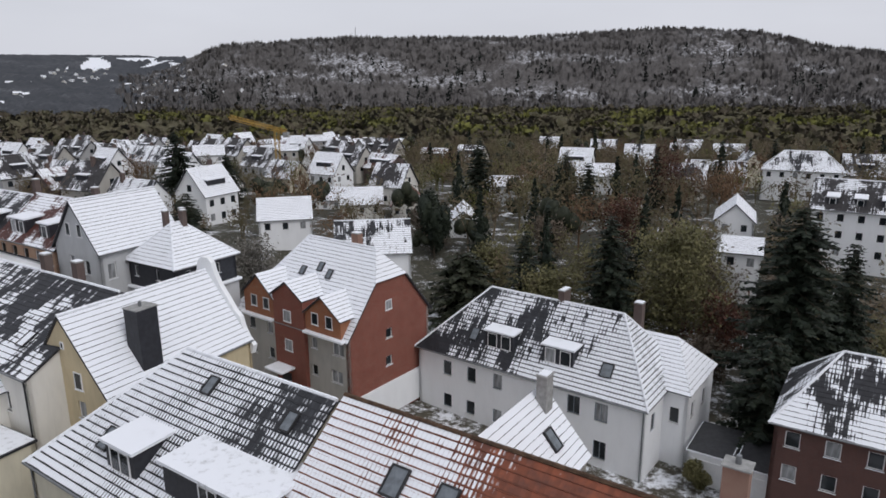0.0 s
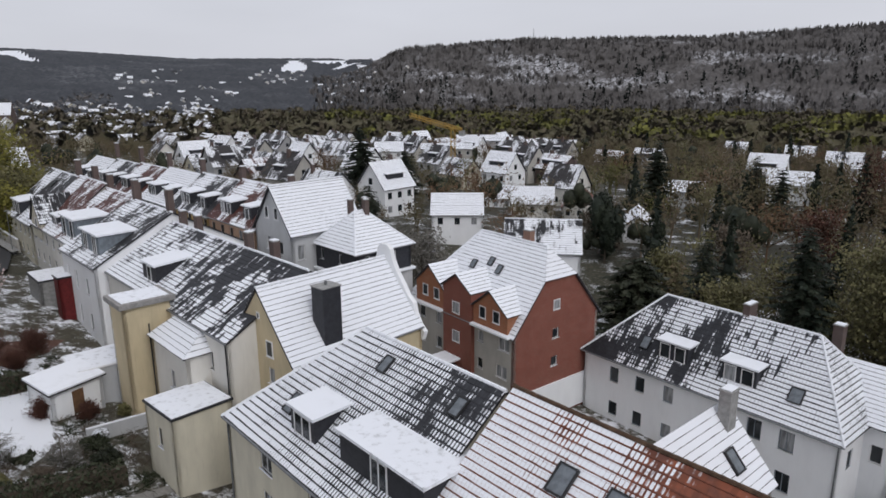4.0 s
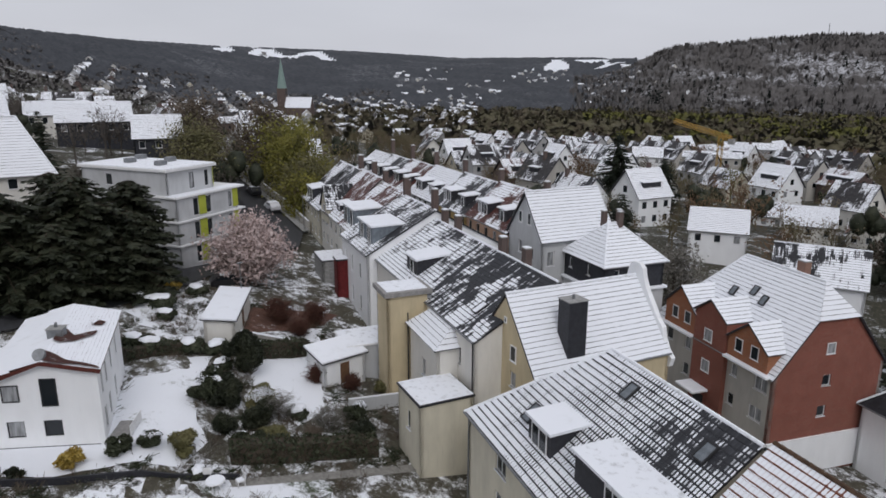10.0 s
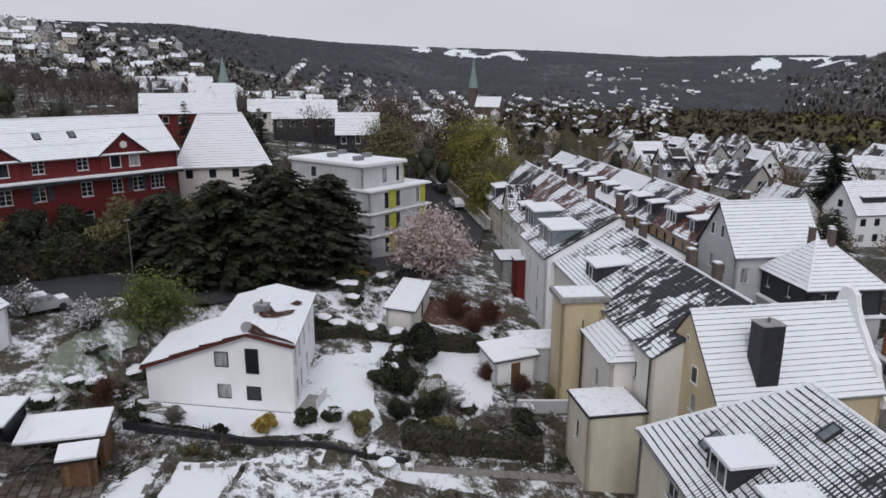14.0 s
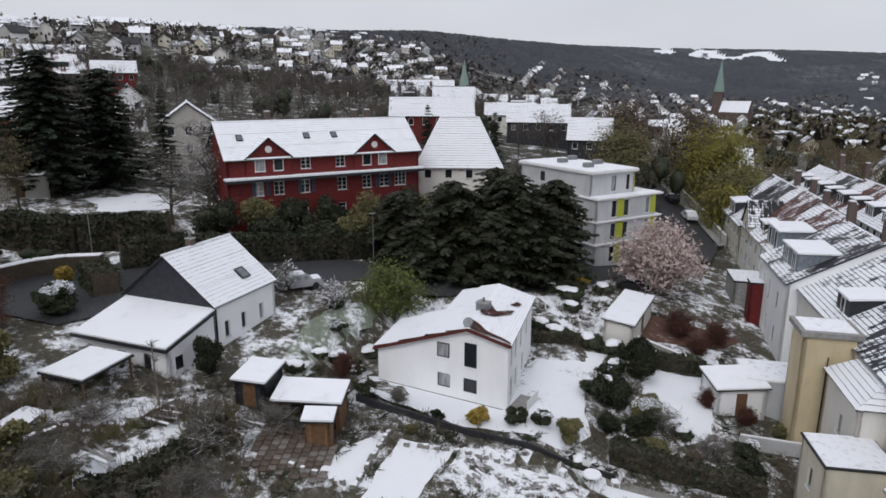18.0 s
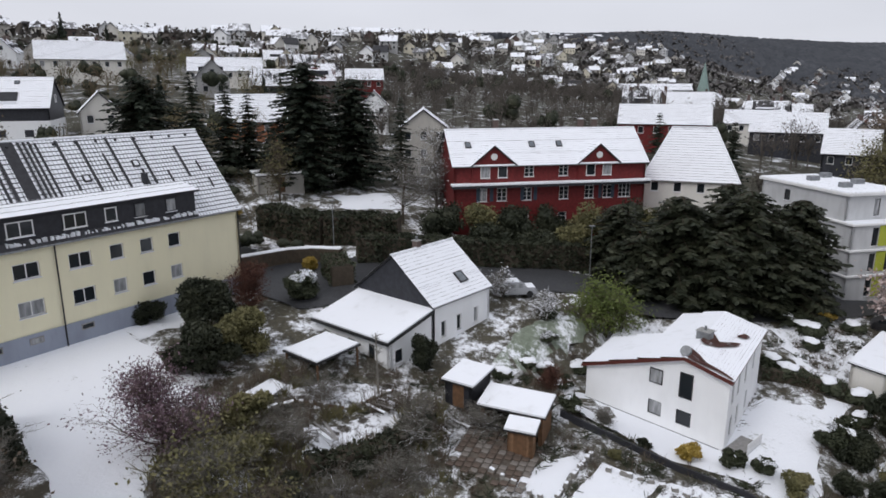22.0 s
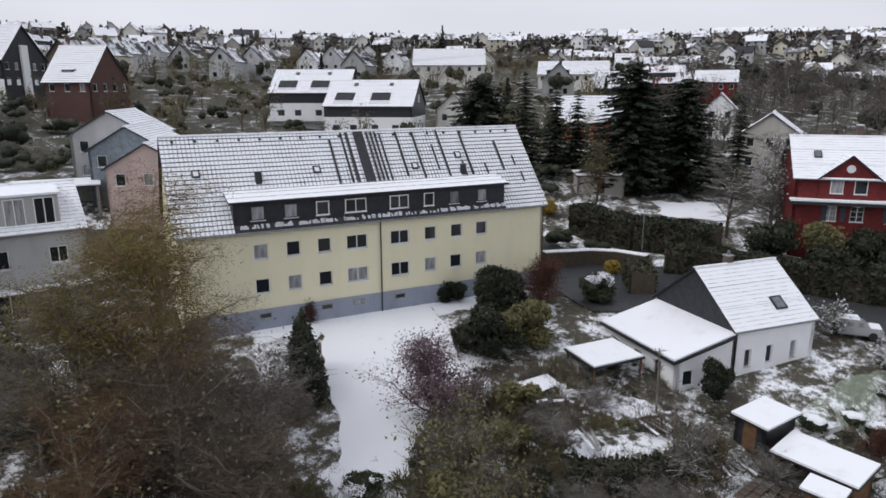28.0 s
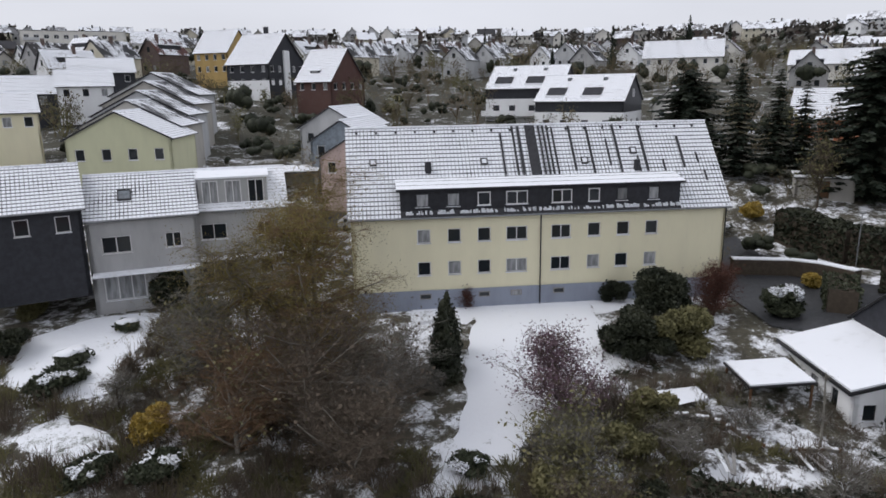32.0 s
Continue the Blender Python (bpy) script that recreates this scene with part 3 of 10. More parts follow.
M = dict(
    snow=snow_mat(),
    snow_dirty=snow_mat("snow_thin", 2.0, (0.25, 0.25, 0.24), 0.6),
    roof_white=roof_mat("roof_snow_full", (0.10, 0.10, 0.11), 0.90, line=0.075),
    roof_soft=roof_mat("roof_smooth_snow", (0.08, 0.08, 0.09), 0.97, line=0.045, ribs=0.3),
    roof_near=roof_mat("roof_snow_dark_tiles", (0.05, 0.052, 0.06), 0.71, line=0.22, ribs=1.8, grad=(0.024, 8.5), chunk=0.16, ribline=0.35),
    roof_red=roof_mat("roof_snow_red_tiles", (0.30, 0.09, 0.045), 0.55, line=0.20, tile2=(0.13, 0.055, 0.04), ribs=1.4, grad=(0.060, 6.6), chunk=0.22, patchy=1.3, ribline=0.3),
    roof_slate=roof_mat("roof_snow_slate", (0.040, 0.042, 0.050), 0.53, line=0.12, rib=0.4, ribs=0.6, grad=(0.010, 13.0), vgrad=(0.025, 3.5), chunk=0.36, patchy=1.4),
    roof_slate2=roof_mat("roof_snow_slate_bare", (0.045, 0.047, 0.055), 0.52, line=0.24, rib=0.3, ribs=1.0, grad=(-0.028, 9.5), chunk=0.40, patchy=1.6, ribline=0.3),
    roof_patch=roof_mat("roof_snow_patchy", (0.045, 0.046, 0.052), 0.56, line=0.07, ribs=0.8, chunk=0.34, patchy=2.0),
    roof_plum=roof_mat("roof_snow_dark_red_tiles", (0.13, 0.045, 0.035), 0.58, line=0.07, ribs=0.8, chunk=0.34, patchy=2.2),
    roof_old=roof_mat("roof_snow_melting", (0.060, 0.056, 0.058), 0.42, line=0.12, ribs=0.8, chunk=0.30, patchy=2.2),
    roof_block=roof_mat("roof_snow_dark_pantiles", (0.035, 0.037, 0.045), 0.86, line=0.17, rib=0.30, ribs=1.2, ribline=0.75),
    tile_dark=plain("dark_tile", (0.045, 0.045, 0.05), 0.5),
    moss=plain("mossy_ridge_tile", (0.10, 0.062, 0.040), 0.85, vary=0.5, fine=8, bmp=0.5),
    tile_red=plain("red_tile", (0.28, 0.085, 0.045), 0.6),
    white=stucco("white_render", (0.87, 0.88, 0.89), 0.06),
    offwhite=stucco("offwhite_render", (0.74, 0.72, 0.67), 0.12),
    grey=stucco("grey_render", (0.42, 0.42, 0.42)),
    lightgrey=stucco("light_grey_render", (0.55, 0.56, 0.57)),
    cream=stucco("cream_render", (0.62, 0.52, 0.34)),
    ivory=stucco("ivory_render", (0.66, 0.62, 0.50)),
    yellow=stucco("pale_yellow_render", (0.80, 0.75, 0.54), 0.06),
    palegreen=stucco("pale_lime_render", (0.62, 0.62, 0.42), 0.08),
    peach=stucco("peach_render", (0.62, 0.42, 0.30)),
    pink=stucco("rose_render", (0.60, 0.46, 0.42)),
    ochre=stucco("ochre_render", (0.52, 0.36, 0.14)),
    blueplinth=stucco("blue_grey_plinth", (0.30, 0.33, 0.40)),
    beige=stucco("grey_beige_render", (0.48, 0.46, 0.42)),
    redwood=plain("red_painted_boards", (0.15, 0.022, 0.022), 0.6),
    brick=brick_mat("red_brick", (0.26, 0.075, 0.05), (0.20, 0.055, 0.038), (0.26, 0.16, 0.12)),
    brick_orange=brick_mat("orange_brick", (0.36, 0.13, 0.055), (0.29, 0.10, 0.045), (0.3, 0.2, 0.14)),
    brick_dark=brick_mat("dark_brick", (0.11, 0.045, 0.035), (0.08, 0.035, 0.03), (0.12, 0.09, 0.08)),
    slate=plain("slate_cladding", (0.04, 0.042, 0.05), 0.55, fine=12, bmp=0.4),
    slate_blue=plain("blue_grey_cladding", (0.20, 0.23, 0.26), 0.6),
    anthracite=plain("anthracite_panel", (0.035, 0.036, 0.042), 0.5),
    greywood=plain("grey_boards", (0.30, 0.29, 0.28), 0.75, fine=18),
    wood=plain("brown_boards", (0.16, 0.09, 0.05), 0.7, fine=14),
    wood_light=plain("light_brown_boards", (0.24, 0.14, 0.08), 0.7, fine=14),
    whitepaint=plain("white_paint", (0.78, 0.78, 0.78), 0.45, vary=0.06),
    darkpaint=plain("dark_paint", (0.03, 0.03, 0.032), 0.4, vary=0.1),
    lime=plain("lime_green_panel", (0.42, 0.46, 0.06), 0.5, vary=0.08),
    blue=plain("blue_shutter_paint", (0.05, 0.07, 0.10), 0.5),
    zinc=plain("zinc", (0.25, 0.26, 0.27), 0.45, 0.6),
    copper=plain("green_copper", (0.24, 0.33, 0.30), 0.6),
    concrete=plain("concrete", (0.33, 0.33, 0.32), 0.9),
    stone=plain("grey_stone", (0.26, 0.25, 0.23), 0.9, fine=10, bmp=0.5),
    asphalt=plain("wet_asphalt", (0.055, 0.056, 0.06), 0.5, fine=30),
    glass=glass_mat(),
    skylight=plain("skylight_pane", (0.16, 0.18, 0.20), 0.12, vary=0.3, bmp=0),
    paver_brown=plain("brown_paving_slab", (0.12, 0.092, 0.074), 0.85, scale=1.5, bmp=0.3),
    paver_grey=plain("grey_paving_slab", (0.20, 0.18, 0.16), 0.85, scale=1.5, bmp=0.3),
    bark=plain("bark", (0.075, 0.06, 0.045), 0.9, fine=14, bmp=0.6),
    bark_grey=plain("grey_bark", (0.25, 0.235, 0.205), 0.9, fine=14, bmp=0.6),
    soil=ground_mat("garden_ground", (0.055, 0.048, 0.034), (0.095, 0.088, 0.058), 0.43, 0.5),
    lawn=ground_mat("snowy_lawn", (0.13, 0.14, 0.09), (0.20, 0.21, 0.14), 0.80, 0.15),
    lawn_thin=ground_mat("thin_snow_grass", (0.05, 0.065, 0.03), (0.10, 0.11, 0.07), 0.62, 0.4),
    brownboard=plain("red_brown_boards", (0.11, 0.032, 0.025), 0.6),
    hill_ground=ground_mat("hill_gardens", (0.035, 0.034, 0.022), (0.08, 0.074, 0.050), 0.34, 0.25),
    forest_floor=ground_mat("forest_floor", (0.07, 0.064, 0.06), (0.10, 0.094, 0.09), 0.40, 0.012),
    lawn_worn=ground_mat("trodden_snow_lawn", (0.07, 0.08, 0.045), (0.12, 0.12, 0.08), 0.80, 0.5),
    paving=ground_mat("worn_paving", (0.07, 0.058, 0.046), (0.12, 0.10, 0.08), 0.10, 0.9),
    canopy_far=canopy_mat("far_canopy", (0.075, 0.069, 0.066), (0.130, 0.122, 0.118), 0.42),
    # blue-grey canopy: the haze over the distant hills is mixed into this colour
    canopy_haze=canopy_mat("distant_canopy_haze_tint", (0.050, 0.054, 0.062), (0.074, 0.078, 0.086), 0.06),
    far_roof=far_roof_mat(),
    canopy_valley=canopy_mat("valley_canopy", (0.076, 0.068, 0.042), (0.120, 0.108, 0.066), 0.0),
    rust_plot=ground_mat("rust_brown_plot", (0.085, 0.040, 0.028), (0.15, 0.078, 0.054), 0.24, 0.6),
    melting=ground_mat("melting_snow_on_tiles", (0.11, 0.048, 0.040), (0.17, 0.085, 0.072), 0.30, 1.4),
    beds=ground_mat("garden_beds", (0.04, 0.034, 0.026), (0.075, 0.062, 0.048), 0.58, 0.9),
    lawn_green=ground_mat("frosty_grass", (0.16, 0.19, 0.14), (0.24, 0.27, 0.21), 0.45, 0.5),
    conifer=leaf_mat("conifer_needles", [(0.010, 0.016, 0.011), (0.020, 0.028, 0.018), (0.036, 0.044, 0.028)], clump=0.5),
    yew=leaf_mat("dark_evergreen", [(0.014, 0.018, 0.010), (0.028, 0.033, 0.019), (0.052, 0.056, 0.034)], clump=0.6),
    hedge=leaf_mat("hedge_leaves", [(0.022, 0.029, 0.016), (0.044, 0.052, 0.028), (0.072, 0.080, 0.050)]),
    spring=leaf_mat("spring_leaves", [(0.085, 0.085, 0.014), (0.16, 0.15, 0.028), (0.24, 0.22, 0.05)], calm=0.4, clump=0.35),
    birchleaf=leaf_mat("young_birch_leaves", [(0.12, 0.095, 0.024), (0.19, 0.15, 0.042), (0.25, 0.205, 0.065)], calm=0.4, clump=0.7),
    olive=leaf_mat("olive_leaves", [(0.075, 0.072, 0.032), (0.125, 0.117, 0.050), (0.185, 0.166, 0.080)], calm=0.35, clump=0.4),
    twig=leaf_mat("brown_twigs", [(0.07, 0.054, 0.040), (0.11, 0.086, 0.064), (0.17, 0.14, 0.11)], 0.9, calm=0.35),
    twig_grey=leaf_mat("grey_twigs", [(0.09, 0.082, 0.070), (0.16, 0.15, 0.13), (0.26, 0.25, 0.23)], 0.9, calm=0.35),
    twig_far=leaf_mat("grey_brown_branches", [(0.058, 0.050, 0.042), (0.088, 0.077, 0.066), (0.12, 0.108, 0.096)], 0.9, calm=0.6, clump=0.10),
    twig_red=leaf_mat("reddish_twigs", [(0.055, 0.024, 0.018), (0.095, 0.042, 0.030), (0.14, 0.070, 0.050)], 0.9),
    twig_rust=leaf_mat("rust_brown_twigs", [(0.095, 0.056, 0.032), (0.15, 0.090, 0.052), (0.20, 0.13, 0.080)], 0.9, calm=0.5),
    blossom=leaf_mat("pink_blossom", [(0.30, 0.22, 0.20), (0.46, 0.36, 0.34), (0.64, 0.54, 0.52)], calm=0.3, clump=0.9),
    plum=leaf_mat("purple_leaves", [(0.085, 0.045, 0.062), (0.15, 0.095, 0.12), (0.26, 0.19, 0.22)]),
    fresh=leaf_mat("fresh_green_leaves", [(0.055, 0.075, 0.018), (0.10, 0.13, 0.032), (0.15, 0.18, 0.05)], calm=0.3, clump=0.6),
    forsythia=leaf_mat("yellow_blossom", [(0.22, 0.15, 0.02), (0.35, 0.24, 0.05), (0.45, 0.34, 0.10)]),
    far_forest=leaf_mat("bare_forest", [(0.110, 0.102, 0.096), (0.150, 0.140, 0.134), (0.185, 0.175, 0.170), (0.22, 0.21, 0.205)], 0.95, calm=0.9, clump=0.012),
    ridge_wood=leaf_mat("bare_garden_trees", [(0.060, 0.052, 0.044), (0.090, 0.080, 0.070), (0.12, 0.11, 0.10)], 0.95, calm=0.7, clump=0.06),
    valley_wood=leaf_mat("valley_wood", [(0.085, 0.070, 0.046), (0.130, 0.100, 0.064), (0.115, 0.105, 0.054), (0.165, 0.120, 0.078), (0.19, 0.168, 0.135)], 0.95, calm=0.65, clump=0.07),
    valley_far=leaf_mat("far_valley_wood", [(0.082, 0.068, 0.048), (0.115, 0.095, 0.064), (0.11, 0.103, 0.058), (0.145, 0.116, 0.082)], 0.95, calm=0.94, clump=0.03),
    valley_spring=leaf_mat("valley_spring_trees", [(0.100, 0.095, 0.040), (0.15, 0.15, 0.042), (0.22, 0.22, 0.055)], 0.95, calm=0.9, clump=0.03),
    far_snow=leaf_mat("far_roof_snow", [(0.42, 0.43, 0.45), (0.66, 0.67, 0.70), (0.80, 0.82, 0.85)], 0.8),
    far_pine=leaf_mat("far_conifers", [(0.016, 0.020, 0.018), (0.026, 0.030, 0.026)], 0.95),
)

# ---------- building blocks ----------
def part(name, bm, material, parent=None, label="", smooth=False):
    """Links a bmesh as one mesh object under a thing or a part."""
    me = bpy.data.meshes.new(name)
    bm.to_mesh(me)
    bm.free()
    mats = material if isinstance(material, (list, tuple)) else [material]
    for mm in mats:
        me.materials.append(mm)
    if smooth:
        for p in me.polygons:
            p.use_smooth = True
    ob = new(name, me)
    if parent is not None:
        ob.parent = parent
    return tagged(ob, label) if label else ob


def thing(name, m, label, category, group="", kind=""):
    ob = new(name)
    ob.empty_display_size = 0.5
    ob.matrix_world = m
    return tagged(ob, label, category, group, kind)


def array_mesh(name, verts, faces, material, parent=None, smooth=False):
    """A mesh object from arrays: verts (n, 3) and faces that all have the same number of corners, or a mixed list."""
    me = bpy.data.meshes.new(name)
    if isinstance(faces, np.ndarray):
        v = np.asarray(verts, np.float32)
        k = faces.shape[1]
        me.vertices.add(len(v))
        me.vertices.foreach_set("co", v.ravel())
        me.loops.add(faces.size)
        me.loops.foreach_set("vertex_index", faces.ravel().astype(np.int32))
        me.polygons.add(len(faces))
        me.polygons.foreach_set("loop_start", np.arange(0, faces.size, k, dtype=np.int32))
        me.update(calc_edges=True)
    else:
        me.from_pydata([tuple(v) for v in verts], [], [tuple(f) for f in faces])
    me.materials.append(material)
    if smooth:
        me.polygons.foreach_set("use_smooth", [True] * len(me.polygons))
    ob = new(name, me)
    if parent is not None:
        ob.parent = parent
    return ob


def box(bm, x0, y0, z0, x1, y1, z1, mat=0, bevel=0.0):
    vs = [bm.verts.new(p) for p in ((x0, y0, z0), (x1, y0, z0), (x1, y1, z0), (x0, y1, z0), (x0, y0, z1), (x1, y0, z1), (x1, y1, z1), (x0, y1, z1))]
    fs = []
    for f in ((0, 3, 2, 1), (4, 5, 6, 7), (0, 1, 5, 4), (1, 2, 6, 5), (2, 3, 7, 6), (3, 0, 4, 7)):
        fc = bm.faces.new([vs[i] for i in f])
        fc.material_index = mat
        fs.append(fc)
    if bevel:
        bmesh.ops.bevel(bm, geom=list({e for f in fs for e in f.edges}), offset=bevel, segments=1, affect="EDGES")
    return vs


def box_bm(*a, **k):
    bm = bmesh.new()
    box(bm, *a, **k)
    return bm


def tube(bm, a, b, r0, r1=None, n=6, cap=True):
    a, b = Vector(a), Vector(b)
    r1 = r0 if r1 is None else r1
    d = (b - a)
    if d.length < 1e-6:
        return
    q = d.to_track_quat("Z", "Y")
    lo = [bm.verts.new(a + q @ Vector((r0 * math.cos(t), r0 * math.sin(t), 0))) for t in [2 * math.pi * i / n for i in range(n)]]
    hi = [bm.verts.new(b + q @ Vector((r1 * math.cos(t), r1 * math.sin(t), 0))) for t in [2 * math.pi * i / n for i in range(n)]]
    for i in range(n):
        bm.faces.new((lo[i], lo[(i + 1) % n], hi[(i + 1) % n], hi[i]))
    if cap:
        bm.faces.new(lo[::-1])
        bm.faces.new(hi)


def poly_prism(bm, pts, z0, z1, mat=0):
    lo = [bm.verts.new((x, y, z0)) for x, y in pts]
    hi = [bm.verts.new((x, y, z1)) for x, y in pts]
    n = len(pts)
    bm.faces.new(hi).material_index = mat
    bm.faces.new(lo[::-1]).material_index = mat
    for i in range(n):
        bm.faces.new((lo[i], lo[(i + 1) % n], hi[(i + 1) % n], hi[i])).material_index = mat


def slope_bm(E0, E1, R0, R1, course=0.40, thick=0.14, lift=0.022):
    """One roof slope in stepped courses: eave from E0 to E1 (left to right, seen from outside), top from R0 to R1."""
    E0, E1, R0, R1 = map(Vector, (E0, E1, R0, R1))
    ud = (E1 - E0).normalized()
    base = E1 - E0
    top_v = (R0 - E0) - ud * (R0 - E0).dot(ud)
    H = top_v.length
    vd = top_v.normalized()
    nrm = ud.cross(vd)
    n = max(2, round(H / course))
    bm = bmesh.new()
    uvl = bm.loops.layers.uv.new("UVMap")
    uL0, uR0, uL1, uR1 = 0.0, base.length, (R0 - E0).dot(ud), (R1 - E0).dot(ud)

    def quad(a, b, c, d, mi=0):
        pts = []
        for u, v, w in (a, b, c, d):
            pts.append((bm.verts.new(E0 + ud * u + vd * v + nrm * w), u, v))
        if (pts[2][0].co - pts[3][0].co).length < 1e-4:
            pts = pts[:3]
        f = bm.faces.new([p[0] for p in pts])
        f.material_index = mi
        for lp, p in zip(f.loops, pts):
            lp[uvl].uv = (p[1], p[2] * (course * n / H))
    for i in range(n):
        v0, v1 = H * i / n, H * (i + 1) / n
        f0, f1 = i / n, (i + 1) / n
        l0, r0 = uL0 + (uL1 - uL0) * f0, uR0 + (uR1 - uR0) * f0
        l1, r1 = uL0 + (uL1 - uL0) * f1, uR0 + (uR1 - uR0) * f1
        quad((l0, v0, lift), (r0, v0, lift), (r1, v1, 0.0), (l1, v1, 0.0))
        quad((l0, v0, 0.0), (r0, v0, 0.0), (r0, v0, lift), (l0, v0, lift), 1)
    t = -thick
    quad((uR0, 0, t), (uL0, 0, t), (uL1, H, t), (uR1, H, t), 1) if abs(uR1 - uL1) > 1e-3 else quad((uR0, 0, t), (uL0, 0, t), (uL1, H, t), (uL1, H, t), 1)
    quad((uL0, 0, t), (uR0, 0, t), (uR0, 0, 0), (uL0, 0, 0), 1)
    quad((uL0, 0, 0.0), (uL1, H, 0.0), (uL1, H, t), (uL0, 0, t), 1)
    quad((uR0, 0, t), (uR1, H, t), (uR1, H, 0.0), (uR0, 0, 0.0), 1)
    bmesh.ops.remove_doubles(bm, verts=bm.verts[:], dist=0.0005)
    return bm


def ridge_caps(bm, a, b, r=0.11, step=0.36):
    """A row of half-round ridge tiles."""
    a, b = Vector(a), Vector(b)
    n = max(1, round((b - a).length / step))
    d = (b - a) / n
    for i in range(n):
        tube(bm, a + d * i, a + d * (i + 1.06), r * 1.06, r * 0.9, 6)


def wall_bm(p0, p1, z0, z1, holes=(), depth=0.16, gable=None):
    """A wall seen from outside with p0 at the left, p1 at the right. holes: (s, z, w, h), lower left corner. gable: points (s, z) above z1."""
    p0, p1 = Vector((*p0, 0)), Vector((*p1, 0))
    L = (p1 - p0).length
    d = (p1 - p0) / L
    nrm = Vector((d.y, -d.x, 0))
    bm = bmesh.new()
    uvl = bm.loops.layers.uv.new("UVMap")
    up = Vector((0, 0, 1))

    def face(pts):
        vs = [bm.verts.new(p0 + d * s + up * z - nrm * k) for s, z, k in pts]
        f = bm.faces.new(vs)
        for lp, (s, z, k) in zip(f.loops, pts):
            lp[uvl].uv = (s + k, z)
    hs = [h[:4] for h in holes if h[0] > 0.02 and h[0] + h[2] < L - 0.02 and h[1] > z0 + 0.02 and h[1] + h[3] < z1 - 0.02]
    xs = sorted({0, L, *[h[0] for h in hs], *[h[0] + h[2] for h in hs]})
    zs = sorted({z0, z1, *[h[1] for h in hs], *[h[1] + h[3] for h in hs]})
    for i in range(len(xs) - 1):
        for j in range(len(zs) - 1):
            cx, cz = (xs[i] + xs[i + 1]) / 2, (zs[j] + zs[j + 1]) / 2
            if any(h[0] < cx < h[0] + h[2] and h[1] < cz < h[1] + h[3] for h in hs):
                continue
            face(((xs[i], zs[j], 0), (xs[i + 1], zs[j], 0), (xs[i + 1], zs[j + 1], 0), (xs[i], zs[j + 1], 0)))
    for s, z, w, h in hs:
        a, b, c, e = (s, z), (s + w, z), (s + w, z + h), (s, z + h)
        for q, r in ((a, b), (b, c), (c, e), (e, a)):
            face(((*q, 0), (*q, depth), (*r, depth), (*r, 0)))
    if gable:
        face([(0, z1, 0), (L, z1, 0)] + [(s, z, 0) for s, z in gable])
    # inner leaf gives the wall its thickness
    face(((L, z0, 0.3), (0, z0, 0.3), (0, z1, 0.3), (L, z1, 0.3)))
    face(((0, z1, 0), (0, z1, 0.3), (0, z0, 0.3), (0, z0, 0)))
    face(((L, z0, 0), (L, z0, 0.3), (L, z1, 0.3), (L, z1, 0)))
    return bm


def window(parent, p0, p1, s, z, w, h, frame_mat=None, depth=0.16, panes=None, sill=True, name="window", lattice=0, label=""):
    """A framed window set in a hole of a wall: frame, pane, sill."""
    p0, p1 = Vector((*p0, 0)), Vector((*p1, 0))
    d = (p1 - p0).normalized()
    nrm = Vector((d.y, -d.x, 0))
    m = Matrix(((d.x, -nrm.x, 0, 0), (d.y, -nrm.y, 0, 0), (0, 0, 1, 0), (0, 0, 0, 1)))
    m.translation = p0 + d * s + Vector((0, 0, z))
    fm = frame_mat or M["whitepaint"]
    bm = bmesh.new()
    t = 0.07
    k0, k1 = depth - 0.07, depth
    if depth <= 0.02:
        k0, k1 = -0.06, 0.02
    n = panes or (2 if w > 1.15 else 1)
    box(bm, 0, k0, 0, w, k1, t)
    box(bm, 0, k0, h - t, w, k1, h)
    for i in range(n + 1):
        x = i * (w - t) / n
        box(bm, x, k0, t, x + t, k1, h - t)
    for i in range(lattice):
        zz = h * (i + 1) / (lattice + 1)
        box(bm, t - 0.01, k0 + 0.01, zz - 0.02, w - t + 0.01, k1, zz + 0.02)
    ob = part(name, bm, fm, parent, label)
    ob.matrix_local = m
    part("pane", box_bm(0.02, k0 + 0.03, 0.02, w - 0.02, k1 + 0.01, h - 0.02), M["glass"], ob)
    if sill:
        bm = box_bm(-0.06, -0.07, -0.05, w + 0.06, max(k0, 0.0), 0.0)
        part("window_sill", bm, M["whitepaint"] if random.random() < 0.4 else M["snow"], ob)
    return ob


def chimney(parent, x, y, z0, z1, a=0.5, b=0.7, mat="brick", cap="snow"):
    ch = part("chimney", box_bm(x - a / 2, y - b / 2, z0, x + a / 2, y + b / 2, z1, bevel=0.015), M[mat], parent)
    part("chimney_cap", box_bm(x - a / 2 - 0.06, y - b / 2 - 0.06, z1, x + a / 2 + 0.06, y + b / 2 + 0.06, z1 + 0.08, bevel=0.02), M["concrete"], ch)
    if cap == "snow":
        part("snow_cap", box_bm(x - a / 2 + 0.02, y - b / 2 + 0.02, z1 + 0.08, x + a / 2 - 0.02, y + b / 2 - 0.02, z1 + 0.15, bevel=0.03), M["snow"], ch)
    else:
        bm = bmesh.new()
        tube(bm, (x, y, z1 + 0.06), (x, y, z1 + 0.4), 0.11, 0.10, 8)
        part("chimney_pot", bm, M["zinc"], ch)
    return ch


def on_slope(E0, E1, R0, R1, fu, fv):
    E0, E1, R0, R1 = map(Vector, (E0, E1, R0, R1))
    a, b = E0.lerp(E1, fu), R0.lerp(R1, fu)
    return a.lerp(b, fv)


